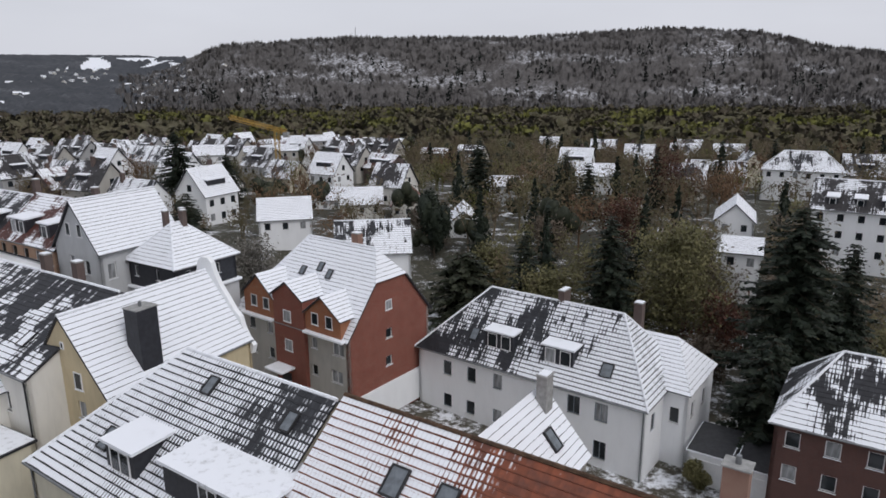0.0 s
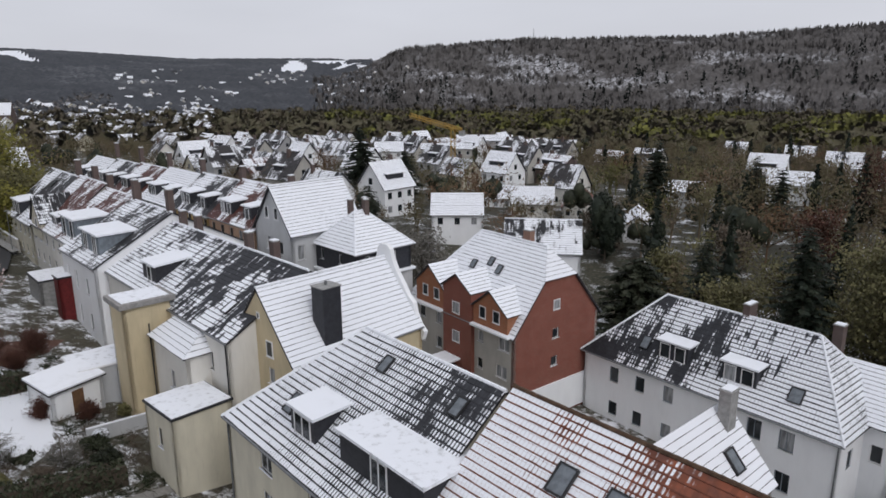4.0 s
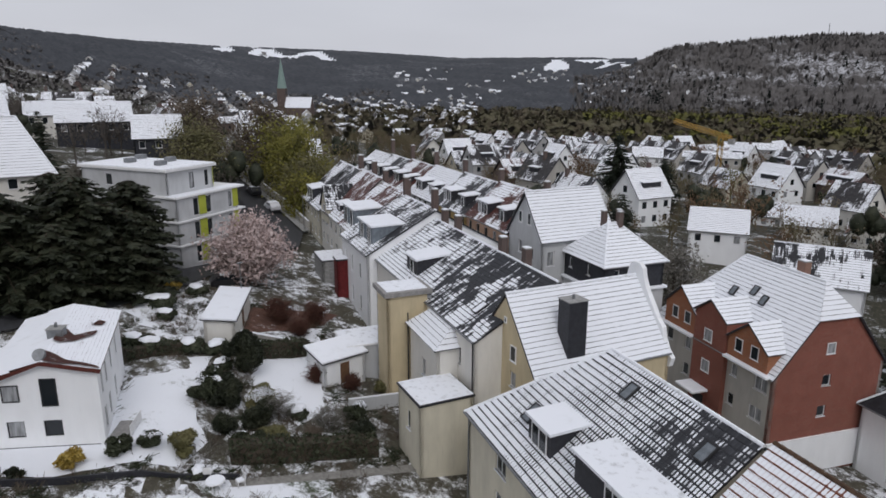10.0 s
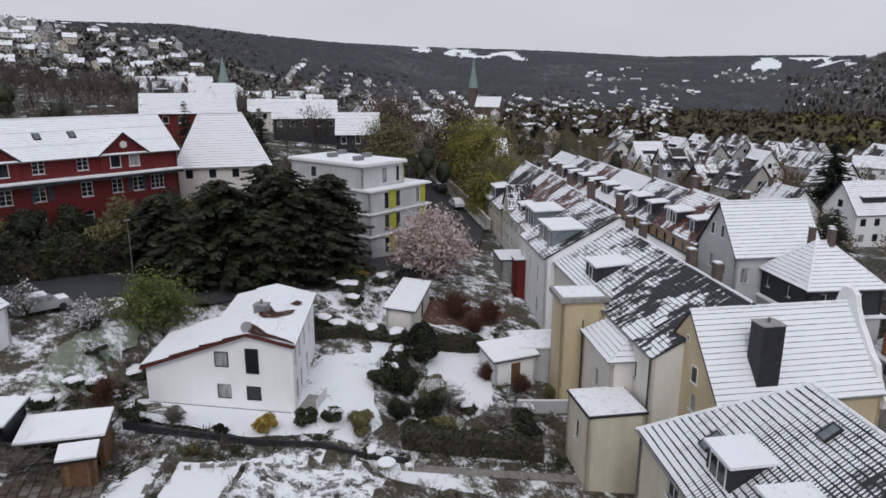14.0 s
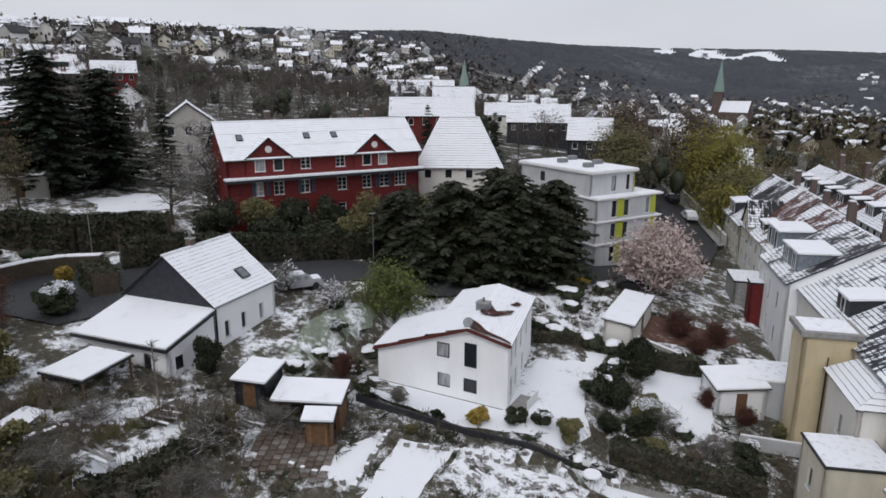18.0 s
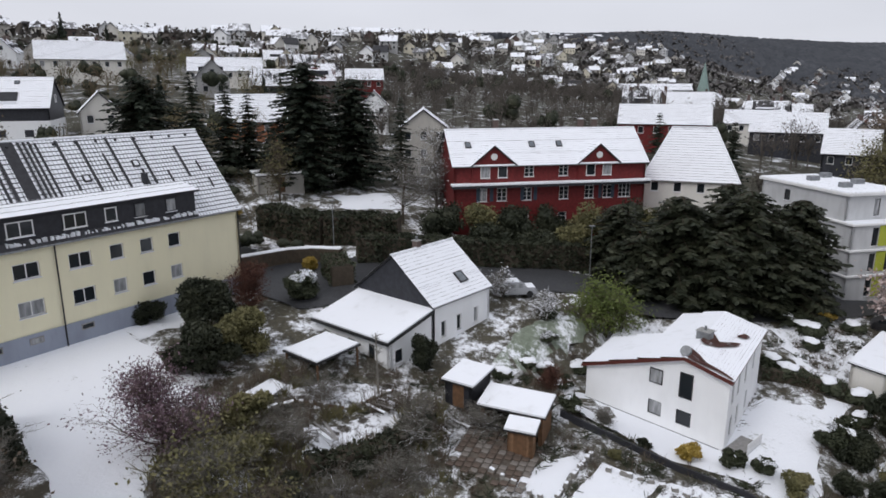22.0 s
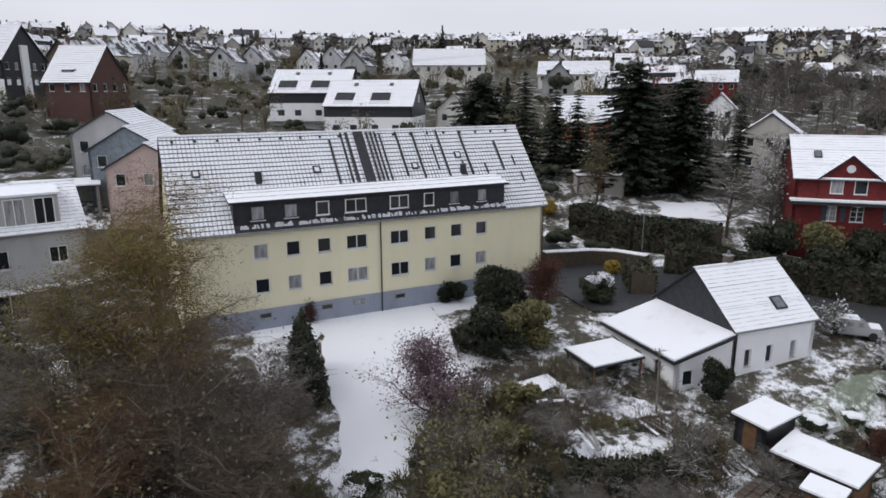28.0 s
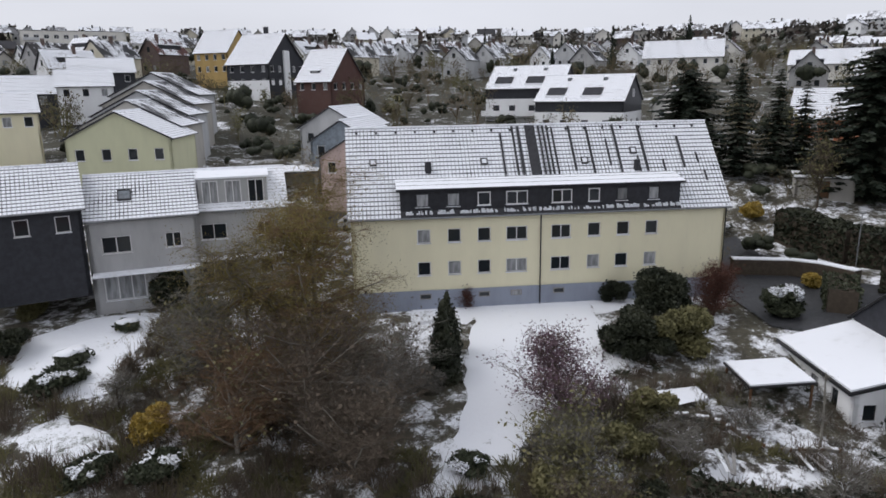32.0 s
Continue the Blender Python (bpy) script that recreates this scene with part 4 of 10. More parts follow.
def skylight(parent, quad, fu, fv, w=0.8, h=1.2, mat="skylight"):
    """A roof window lying in the slope."""
    E0, E1, R0, R1 = map(Vector, quad)
    ud = (E1 - E0).normalized()
    vd = (R0 - E0) - ud * (R0 - E0).dot(ud)
    vd.normalize()
    nz = ud.cross(vd)
    c = on_slope(*quad, fu, fv)
    m = Matrix((ud, vd, nz)).transposed().to_4x4()
    m.translation = c
    bm = bmesh.new()
    t = 0.08
    for q in ((-w / 2, -h / 2, w / 2, -h / 2 + t), (-w / 2, h / 2 - t, w / 2, h / 2), (-w / 2, -h / 2 + t, -w / 2 + t, h / 2 - t), (w / 2 - t, -h / 2 + t, w / 2, h / 2 - t)):
        box(bm, q[0], q[1], 0.0, q[2], q[3], 0.16)
    ob = part("roof_window", bm, M["darkpaint"], parent)
    ob.matrix_local = m
    part("pane", box_bm(-w / 2 + t, -h / 2 + t, 0.02, w / 2 - t, h / 2 - t, 0.12), M[mat], ob)
    return ob


def dormer(parent, x, y0, z, w, h, depth, face="slate", win=(1, 1.0), roof="snow", drop=0.35, side="slate", axis=-1):
    """A box dormer with a lean-to roof; its front looks to local -y at y0 (axis 1: to +y)."""
    s = -axis
    bm = bmesh.new()
    y1 = y0 + s * depth
    lo, hi = sorted((y0, y1))
    vs = [(x - w / 2, y0, z), (x + w / 2, y0, z), (x + w / 2, y1, z + h), (x - w / 2, y1, z + h), (x - w / 2, y0, z + h - drop), (x + w / 2, y0, z + h - drop)]
    v = [bm.verts.new(p) for p in vs]
    for f in ((0, 1, 5, 4), (1, 2, 5), (0, 4, 3), (4, 5, 2, 3)):
        bm.faces.new([v[i] for i in f])
    bmesh.ops.recalc_face_normals(bm, faces=bm.faces)
    d = part("dormer", bm, M[side], parent)
    bm = bmesh.new()
    o = 0.18
    za, zb = z + h - drop, z + h
    sl = (zb - za) / depth
    top = 0.16
    a = [(x - w / 2 - o, y0 - s * o, za - sl * o), (x + w / 2 + o, y0 - s * o, za - sl * o), (x + w / 2 + o, y1, zb), (x - w / 2 - o, y1, zb)]
    if s < 0:
        a = [a[1], a[0], a[3], a[2]]
    lo_ = [bm.verts.new(p) for p in a]
    hi_ = [bm.verts.new((p[0], p[1], p[2] + top)) for p in a]
    bm.faces.new(hi_)
    bm.faces.new(lo_[::-1])
    for i in range(4):
        bm.faces.new((lo_[i], lo_[(i + 1) % 4], hi_[(i + 1) % 4], hi_[i]))
    part("dormer_roof", bm, M[roof], d)
    n, ww = win
    wh = h - drop - 0.35
    for i in range(n):
        cx = x - w / 2 + w * (i + 0.5) / n
        p0, p1 = ((cx - 5, y0), (cx + 5, y0)) if s > 0 else ((cx + 5, y0), (cx - 5, y0))
        window(parent, p0, p1, 5 - ww / 2, z + 0.18, ww, wh, depth=0.0, sill=False, name="dormer_window")
    return d


HOUSES = []


def house(name, label, cx, cy, yaw, L, W, z0, ze, zr, h1=0.0, h2=0.0, walls="offwhite", roof="roof_white", over=0.35, course=0.40,
          wins=None, under=3.0, gutters=True, half1=0.0, half2=0.0, edge="tile_dark", caps=True, wmats=None, category="house", group="", kind="", frame_mat=None, glat=0, ridge="snow_dirty"):
    """A house with a pitched roof: x along the ridge, y across; heights are absolute. wins: side letter to list of (s, z above z0, w, h).
    under: how far the walls go below z0 into the ground. half1, half2: height of a half hip at each end."""
    t = thing(name, pose(cx, cy, z0, 0, 0, yaw), label, category, group, kind)
    HOUSES.append((cx, cy, max(L, W)))
    e, r = ze - z0, zr - z0
    wins = wins or {}
    wmats = wmats or {}
    a, b = L / 2, W / 2
    sl = (r - e) / b
    C = dict(A=(-a, -b), B=(a, -b), C=(a, b), D=(-a, b))
    for key, q0, q1, hip in (("F", "A", "B", None), ("R", "B", "C", h2), ("K", "C", "D", None), ("S", "D", "A", h1)):
        p0, p1 = C[q0], C[q1]
        hl = [w for w in wins.get(key, ()) if w[1] + w[3] < e - 0.05]
        gb = None
        if hip is not None and hip < 0.01:
            hh = half2 if key == "R" else half1
            if hh:
                gb = [(W - (r - hh - e) / sl, r - hh), ((r - hh - e) / sl, r - hh)]
            else:
                gb = [(b, r)]
        part("wall", wall_bm(p0, p1, -under, e - 0.02, hl, gable=gb), M[wmats.get(key, walls)], t)
        for w in wins.get(key, ()):
            inset = 0.16 if w in hl else 0.0
            window(t, p0, p1, *w[:4], depth=inset, frame_mat=frame_mat, lattice=glat, panes=w[4] if len(w) > 4 else None)
    o = over
    ez = e - sl * o * 0.9
    i1 = h1 if h1 > 0.01 else -o * 0.8
    i2 = h2 if h2 > 0.01 else -o * 0.8
    xo1 = a + (o if h1 > 0.01 else o * 0.8)
    xo2 = a + (o if h2 > 0.01 else o * 0.8)
    rt = r + 0.10
    ez += 0.10
    quads = {"F": ((-xo1, -b - o, ez), (xo2, -b - o, ez), (-a + i1, 0, rt), (a - i2, 0, rt)),
             "K": ((xo2, b + o, ez), (-xo1, b + o, ez), (a - i2, 0, rt), (-a + i1, 0, rt))}
    if h1 > 0.01:
        quads["S"] = ((-xo1, b + o, ez), (-xo1, -b - o, ez), (-a + h1, 0, rt), (-a + h1, 0, rt))
    if h2 > 0.01:
        quads["R"] = ((xo2, -b - o, ez), (xo2, b + o, ez), (a - h2, 0, rt), (a - h2, 0, rt))
    full = dict(quads)
    if half2:
        zh, yb = r - half2 + 0.1, half2 / sl
        k = (zh - ez) / (rt - ez)
        xl, hi_ = -xo1 + k * (xo1 - a + i1), half2 / sl * 0.75
        quads["F"] = ((-xo1, -b - o, ez), (xo2, -b - o, ez), (xl, -yb, zh), (xo2, -yb, zh))
        quads["K"] = ((xo2, b + o, ez), (-xo1, b + o, ez), (xo2, yb, zh), (xl, yb, zh))
        quads["Fu"] = ((xl, -yb, zh), (xo2, -yb, zh), (-a + i1, 0, rt), (a - hi_, 0, rt))
        quads["Ku"] = ((xo2, yb, zh), (xl, yb, zh), (a - hi_, 0, rt), (-a + i1, 0, rt))
        quads["R"] = ((xo2, -yb, zh), (xo2, yb, zh), (a - hi_, 0, rt), (a - hi_, 0, rt))
        i2 = hi_
    mats = [M[roof] if isinstance(roof, str) else M[roof["F"]], M[edge]]
    for k, q in quads.items():
        rm = M[roof] if isinstance(roof, str) else M[roof.get(k, roof["F"])]
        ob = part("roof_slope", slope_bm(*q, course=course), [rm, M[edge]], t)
    if caps:
        bm = bmesh.new()
        ridge_caps(bm, (-a + i1, 0, rt), (a - i2, 0, rt))
        if h1 > 0.01:
            ridge_caps(bm, (-xo1, -b - o, ez), (-a + h1, 0, rt))
            ridge_caps(bm, (-xo1, b + o, ez), (-a + h1, 0, rt))
        if h2 > 0.01:
            ridge_caps(bm, (xo2, -b - o, ez), (a - h2, 0, rt))
            ridge_caps(bm, (xo2, b + o, ez), (a - h2, 0, rt))
        part("ridge_tiles", bm, M[ridge], t)
    if gutters:
        for sy in (-1, 1):
            bm = bmesh.new()
            tube(bm, (-xo1, sy * (b + o + 0.05), ez - 0.02), (xo2, sy * (b + o + 0.05), ez - 0.02), 0.07, n=6)
            part("gutter", bm, M["zinc"], t)
    return t, full, (a, b, e, r)

# ---------- the land ----------
SKY_AZ = (-180, -60, -32, -28, -24.5, -17.7, -5.4, 7.1, 17.1, 20.4, 34, 44.3, 54.6, 62, 72, 79, 96, 110, 128, 150, 171, 180)
SKY_EL = (2.0, 2.0, 1.85, 2.45, 3.4, 3.9, 3.35, 3.5, 2.8, 1.95, 1.9, 2.45, 2.7, 3.2, 4.0, 3.9, 3.9, 3.9, 4.0, 4.2, 4.2, 2.0)


def smooth(t):
    t = min(1.0, max(0.0, t))
    return t * t * (3 - 2 * t)


def near_z(x, y):
    zp = 5.2 - 0.2 * (max(x, -60) + 43) - 0.1 * (min(x, -60) + 60) - 0.12 * (max(y, -40) - 19.5) - 0.05 * (min(y, -40) + 40)
    z = -6 + 3 * math.log(1 + math.exp(min(40, (zp + 6) / 3)))
    d = 0.574 * x + 0.819 * y + 47.8
    shelf = 11.9 - 0.13 * max(0.0, d) + 0.06 * max(0.0, -d)
    w = smooth((-y - 4) / 14) * smooth((x + 85) / 15)
    z = z * (1 - w) + shelf * w
    # level terrace of the white house
    u, v = (x + 42.1) * -0.741 + (y - 19.2) * -0.672, (x + 42.1) * 0.672 + (y - 19.2) * -0.741
    d = math.hypot(max(0.0, -1.5 - u, u - 13.0), max(0.0, -11.0 - v, v - 1.2))
    if d < 4.0:
        k = 1 - smooth(d / 4.0)
        z = z * (1 - k) + 5.3 * k
    return z


def ridge_far(az):
    return float(np.interp(az, (-180, 18, 24, 50, 62, 78, 90, 100, 180), (1500, 1500, 2600, 2400, 1500, 1100, 700, 480, 420)))


MID_R = (100, 130, 170, 220, 320)
MID_AZ = (-180, -60, -35, -20, 0, 15, 35, 46, 60, 72, 90, 105, 117, 125, 143, 160, 180)
MID_Z = ((0, -5, -3, -3, 0.5, 2.0, 3, 4, 9, 12, 15, 17, 18, 19, 19, 20.5, 20), (0, -4, -0.5, 0, -0.5, 1, 3, 4, 14, 17, 18, 19, 22, 22, 24.5, 26, 20),
         (0, -3, 1.5, -0.5, -1.5, -0.5, 2, 5, 15, 18, 22, 25, 28, 26, 29, 30, 25), (0, -4, -2, -3, -4, -1, 0, 4, 13, 19, 26, 30, 32, 32, 34, 37, 30),
         (0, -8, -8, -8, -8, -6, -4, 1, 10, 19, 30, 36, 38, 38, 40, 42, 35))


def land_z(x, y):
    r = math.hypot(x, y)
    z = near_z(x, y)
    if r < 62:
        return z
    az = math.degrees(math.atan2(-x, y))
    back = smooth((abs(az) - 125) / 15)
    w = smooth((r - 88 + 26 * back) / 32)
    mid = float(np.interp(r, MID_R, [float(np.interp(az, MID_AZ, row)) for row in MID_Z]))
    z = z * (1 - w) + mid * w
    if r < 320:
        return z
    rd = ridge_far(az)
    base = float(np.interp(az, (-180, 40, 75, 95, 180), (-12, -12, 2, 16, 16)))
    cover = float(np.interp(az, (60, 95), (14, 5)))
    top = 28 + rd * math.tan(radians(float(np.interp(az, SKY_AZ, SKY_EL)))) - cover
    start = float(np.interp(az, (-180, 18, 50, 75, 95, 180), (800, 800, 700, 300, 90, 90)))
    far = base + (top - base) * smooth((r - start) / (rd - start))
    if r > rd:
        far = top - (r - rd) * 0.04
    far += 2.0 * (noise.noise((x * 0.004, y * 0.004, 3.0))) * min(1, r / 600)
    w = smooth((r - 320) / 130)
    if rd < 500:
        w = smooth((r - 320) / 90)
    return z * (1 - w) + far * w


def land():
    rings = [0.0] + [4 * i for i in range(1, 25)] + [100 * 1.075 ** i for i in range(1, 52)] + [4800]
    nseg = 240
    verts, faces = [(0, 0, land_z(0, 0))], []
    for r in rings[1:]:
        for i in range(nseg):
            a = 2 * math.pi * i / nseg
            x, y = r * math.cos(a), r * math.sin(a)
            verts.append((x, y, land_z(x, y)))
    for i in range(nseg):
        faces.append((0, 1 + i, 1 + (i + 1) % nseg))
    for k in range(len(rings) - 2):
        o, p = 1 + k * nseg, 1 + (k + 1) * nseg
        for i in range(nseg):
            faces.append((o + i, p + i, p + (i + 1) % nseg, o + (i + 1) % nseg))
    ob = array_mesh("ground", verts, faces, M["soil"], smooth=True)
    ob.data.materials.append(M["hill_ground"])
    ob.data.materials.append(M["forest_floor"])
    for p in ob.data.polygons:
        c = p.center
        d = math.hypot(c.x, c.y)
        if d > 96:
            p.material_index = 2 if d > 820 else 1
    return tagged(ob, "dark winter soil and grass with thin patches of snow", "ground", kind="structure")


ground = land()


def frayed(pts, amount, step=0.7):
    """A plan polygon with its straight edges worn uneven."""
    out = []
    for (x0, y0), (x1, y1) in zip(pts, list(pts[1:]) + [pts[0]]):
        n = max(1, int(math.dist((x0, y0), (x1, y1)) / step))
        for i in range(n):
            x, y = x0 + (x1 - x0) * i / n, y0 + (y1 - y0) * i / n
            out.append((x + amount * noise.noise((x * 0.7, y * 0.7, 1.5)) * 2, y + amount * noise.noise((x * 0.7, y * 0.7, 8.5)) * 2))
    return out


CLEAR = []


def patch(name, pts, mat, label, lift=0.06, step=1.2, category="lawn", fray=0.0):
    """A sheet laid on the land inside a plan polygon."""
    if category in ("lawn", "deck", "path", "patio", "road", "garden bed"):
        CLEAR.append([(p[0], p[1]) for p in pts])
    if fray:
        pts = frayed(pts, fray)
    bm = bmesh.new()
    vs = [bm.verts.new((x, y, 0)) for x, y in pts]
    bm.faces.new(vs)
    xs, ys = [p[0] for p in pts], [p[1] for p in pts]
    for lo, hi, co, no in ((min(xs), max(xs), 0, (1, 0, 0)), (min(ys), max(ys), 1, (0, 1, 0))):
        k = lo + step
        while k < hi:
            c = [0, 0, 0]
            c[co] = k
            bmesh.ops.bisect_plane(bm, geom=bm.verts[:] + bm.edges[:] + bm.faces[:], plane_co=c, plane_no=no)
            k += step
    for v in bm.verts:
        v.co.z = land_z(v.co.x, v.co.y) + lift
    if bm.faces and sum(f.normal.z for f in bm.faces) < 0:
        bmesh.ops.reverse_faces(bm, faces=bm.faces[:])
    ob = part(name, bm, M[mat], smooth=True)
    return tagged(ob, label, category, kind="structure")

# ---------- plants ----------
def rng(seed):
    return np.random.RandomState(seed)


def core_blobs(r, blobs):
    """Uneven low-poly bodies that fill the inside of dense crowns: verts, quads."""
    nu, nv = 8, 5
    V, F = [], []
    for x, y, z, a, b, c in blobs:
        o = len(V)
        for j in range(nv + 1):
            t = math.pi * j / nv
            for i in range(nu):
                p = 2 * math.pi * i / nu
                k = r.uniform(0.82, 1.15)
                V.append((x + a * k * math.sin(t) * math.cos(p), y + b * k * math.sin(t) * math.sin(p), z + c * k * math.cos(t)))
        for j in range(nv):
            for i in range(nu):
                F.append((o + j * nu + i, o + (j + 1) * nu + i, o + (j + 1) * nu + (i + 1) % nu, o + j * nu + (i + 1) % nu))
    return np.array(V), np.array(F)


def leaf_cards(centres, size, r, aspect=0.55, up=0.0, flat=False):
    """Small bent leaf or twig cards at the given centres: verts, faces."""
    n = len(centres)
    a = r.normal(size=(n, 3))
    a[:, 2] *= 0.15 if flat else 1 - up
    a /= np.linalg.norm(a, axis=1)[:, None] + 1e-9
    b = r.normal(size=(n, 3))
    if flat:
        b[:, 2] *= 0.15
    b -= (b * a).sum(1)[:, None] * a
    b /= np.linalg.norm(b, axis=1)[:, None] + 1e-9
    s = (size * r.uniform(0.6, 1.4, n))[:, None]
    c = np.cross(a, b) * s * 0.18
    p = np.stack([centres - a * s, centres - b * s * aspect + c, centres + a * s, centres + b * s * aspect + c], 1)
    return p.reshape(-1, 3), np.arange(4 * n).reshape(-1, 4)


def cloud(r, n, blobs, shell=0.55):
    """n points in a union of ellipsoids (x, y, z, rx, ry, rz), thicker towards the outside."""
    blobs = np.array(blobs, float)
    vol = (blobs[:, 3] * blobs[:, 4] * blobs[:, 5]) ** 0.75
    k = r.choice(len(blobs), n, p=vol / vol.sum())
    d = r.normal(size=(n, 3))
    d /= np.linalg.norm(d, axis=1)[:, None]
    rad = shell + (1 - shell) * r.uniform(0, 1, n) ** 0.7
    rad *= 1 + 0.12 * r.normal(size=n)
    return blobs[k, :3] + d * rad[:, None] * blobs[k, 3:]


def limb_tubes(r, h, spread, levels, trunk_r, first=0.3, kids=(5, 4, 4), lean=(0, 0), droop=0.0, gnarl=0.25, up=0.6):
    """Trunk and limbs as tapering tubes by recursion. Returns thick and thin segments and the tips."""
    thick, thin, tips = [], [], []

    def grow(p, d, length, rad, lev):
        n = 4 if lev < 2 else 2
        q = p.copy()
        for i in range(n):
            d2 = d + r.normal(size=3) * gnarl * (0.35 if lev == 0 else 1) / n ** 0.5
            d2[2] += (up * 0.15 if lev < 2 else -droop * 0.5)
            d2 /= np.linalg.norm(d2)
            q2 = q + d2 * length / n
            r0, r1 = rad * (1 - 0.6 * i / n), rad * (1 - 0.6 * (i + 1) / n)
            (thick if lev < 2 else thin).append((q, q2, r0, r1))
            if lev < levels:
                k = kids[min(lev, len(kids) - 1)]
                if lev > 0 or (i + 1) / n > first:
                    for _ in range(max(1, round(k * r.uniform(0.6, 1.3)) if lev else k)):
                        az = r.uniform(0, 2 * math.pi)
                        out = np.array([math.cos(az), math.sin(az), r.uniform(-0.1, 0.7) * up])
                        nd = d2 * r.uniform(0.25, 0.6) + out * (0.9 if lev == 0 else 0.75)
                        nd /= np.linalg.norm(nd)
                        f = r.uniform(0, 1)
                        if lev == 0:
                            ln = spread * r.uniform(0.7, 1.1) * (1.15 - 0.55 * (i / n))
                        else:
                            ln = length * r.uniform(0.38, 0.62)
                        grow(q + (q2 - q) * f, nd, ln, max(0.008, r1 * (0.5 if lev == 0 else 0.55)), lev + 1)
            q, d = q2, d2
        tips.append(q)
    grow(np.array([0.0, 0.0, -0.3]), np.array([lean[0], lean[1], 1.0]), h * 0.85, trunk_r, 0)
    return thick, thin, np.array(tips)


def tubes_mesh(segs, sides):
    """Tapering tubes (from, to, radius, radius) as arrays of verts and quads."""
    A, B = np.array([q[0] for q in segs]), np.array([q[1] for q in segs])
    R = np.array([(q[2], q[3]) for q in segs])
    d = B - A
    d /= np.linalg.norm(d, axis=1)[:, None] + 1e-9
    x = np.cross(d, np.array((0.31, 0.72, 0.62)))
    x /= np.linalg.norm(x, axis=1)[:, None] + 1e-9
    y = np.cross(d, x)
    t = 2 * math.pi * np.arange(sides) / sides
    ring = x[:, None, :] * np.cos(t)[None, :, None] + y[:, None, :] * np.sin(t)[None, :, None]
    V = np.concatenate([A[:, None, :] + ring * R[:, :1, None], B[:, None, :] + ring * R[:, 1:, None]], 1)
    i = np.arange(sides)
    j = (i + 1) % sides
    q = np.stack([i, j, sides + j, sides + i], 1)
    F = (q[None] + (2 * sides * np.arange(len(segs)))[:, None, None]).reshape(-1, 4)
    return V.reshape(-1, 3), F


def bare_tree(name, label, x, y, h, spread, seed, leaves=0, leaf="birchleaf", leaf_size=0.12, twig="twig", bark="bark", levels=3, kids=(4, 4, 4), trunk_r=0.16,
              droop=0.1, z=None, thin_r=1.0, first=0.3, group="", scatter=0.35, up=0.6, snowy=0.0):
    r = rng(seed)
    t = thing(name, pose(x, y, land_z(x, y) if z is None else z), label, "tree", group)
    thick, thin, tips = limb_tubes(r, h, spread, levels, trunk_r, kids=kids, droop=droop, first=first, up=up)
    array_mesh("trunk", *tubes_mesh(thick, 5), M[bark], t, True)
    thin = [(a, b, r0 * thin_r, r1 * thin_r) for a, b, r0, r1 in thin]
    array_mesh("crown", *tubes_mesh(thin, 3), M[twig], t)
    if snowy:
        lie = [(a + np.array([0, 0, r0 * 0.8]), b + np.array([0, 0, r1 * 0.8]), max(r0 * 0.7, 0.009), max(r1 * 0.7, 0.006)) for a, b, r0, r1 in thick[4:] + thin if r0 > 0.011 and abs(b[2] - a[2]) < 0.6 * np.linalg.norm(b - a) and r.uniform() < snowy]
        if lie:
            array_mesh("branch_snow", *tubes_mesh(lie, 4), M["snow"], t, True)
    if leaves:
        k = r.choice(len(tips), leaves)
        c = tips[k] + r.normal(size=(leaves, 3)) * scatter
        array_mesh("leaves", *leaf_cards(c, leaf_size, r), M[leaf], t)
    return t


def leafy(name, label, x, y, blobs, n, size, leaf, seed, trunk_h=1.0, trunk_r=0.12, category="tree", z=None, group="", shell=0.55, aspect=0.55, bark="bark", core=0.0, snow=0.0):
    """A bush or dense tree: trunk, a few limbs, and a crown of many leaf cards round uneven lobes."""
    r = rng(seed)
    t = thing(name, pose(x, y, land_z(x, y) if z is None else z), label, category, group)
    segs = [(np.array([0, 0, -0.3]), np.array([0.05, 0.02, trunk_h]), trunk_r, trunk_r * 0.7)]
    for b in blobs[:14]:
        segs.append((np.array([0.05, 0.02, trunk_h * 0.8]), np.array([b[0] * 0.8, b[1] * 0.8, b[2]]), trunk_r * 0.5, trunk_r * 0.15))
    array_mesh("trunk", *tubes_mesh(segs, 5), M[bark], t, True)
    V, F = leaf_cards(cloud(r, n, blobs, shell), size, r, aspect)
    if core:
        V2, F2 = core_blobs(r, [(b[0], b[1], b[2], b[3] * core, b[4] * core, b[5] * core) for b in blobs])
        F = np.vstack([F, F2 + len(V)])
        V = np.vstack([V, V2])
    array_mesh("crown", V, F, M[leaf], t)
    if snow:
        C = cloud(r, n * 3, blobs, 0.93)
        top = np.max(C[:, 2])
        keep = [c for c in C if c[2] > top * 0.45 and noise.noise((c[0] * 0.9 + seed, c[1] * 0.9, c[2] * 0.9)) + 0.8 * (c[2] / top - 0.75) > 0.30 - snow]
        if len(keep) > 8:
            K = np.array(keep)[: n // 3] + np.array([0, 0, size * 0.1])
            V, F = leaf_cards(K, size * 0.6, r, 0.6, flat=True)
            array_mesh("snow_cap", V, F, M["snow"], t)
    return t


def lobes(seed, n, rx, ry, rz, zc, frac=0.5):
    """n uneven lobes filling an ellipsoid round (0, 0, zc)."""
    r = rng(seed)
    out = []
    for i in range(n):
        d = r.normal(size=3)
        d /= np.linalg.norm(d)
        k = r.uniform(0.25, 0.75)
        s = frac * r.uniform(0.7, 1.25)
        out.append((d[0] * rx * k, d[1] * ry * k, zc + d[2] * rz * k, rx * s, ry * s, rz * s))
    return out


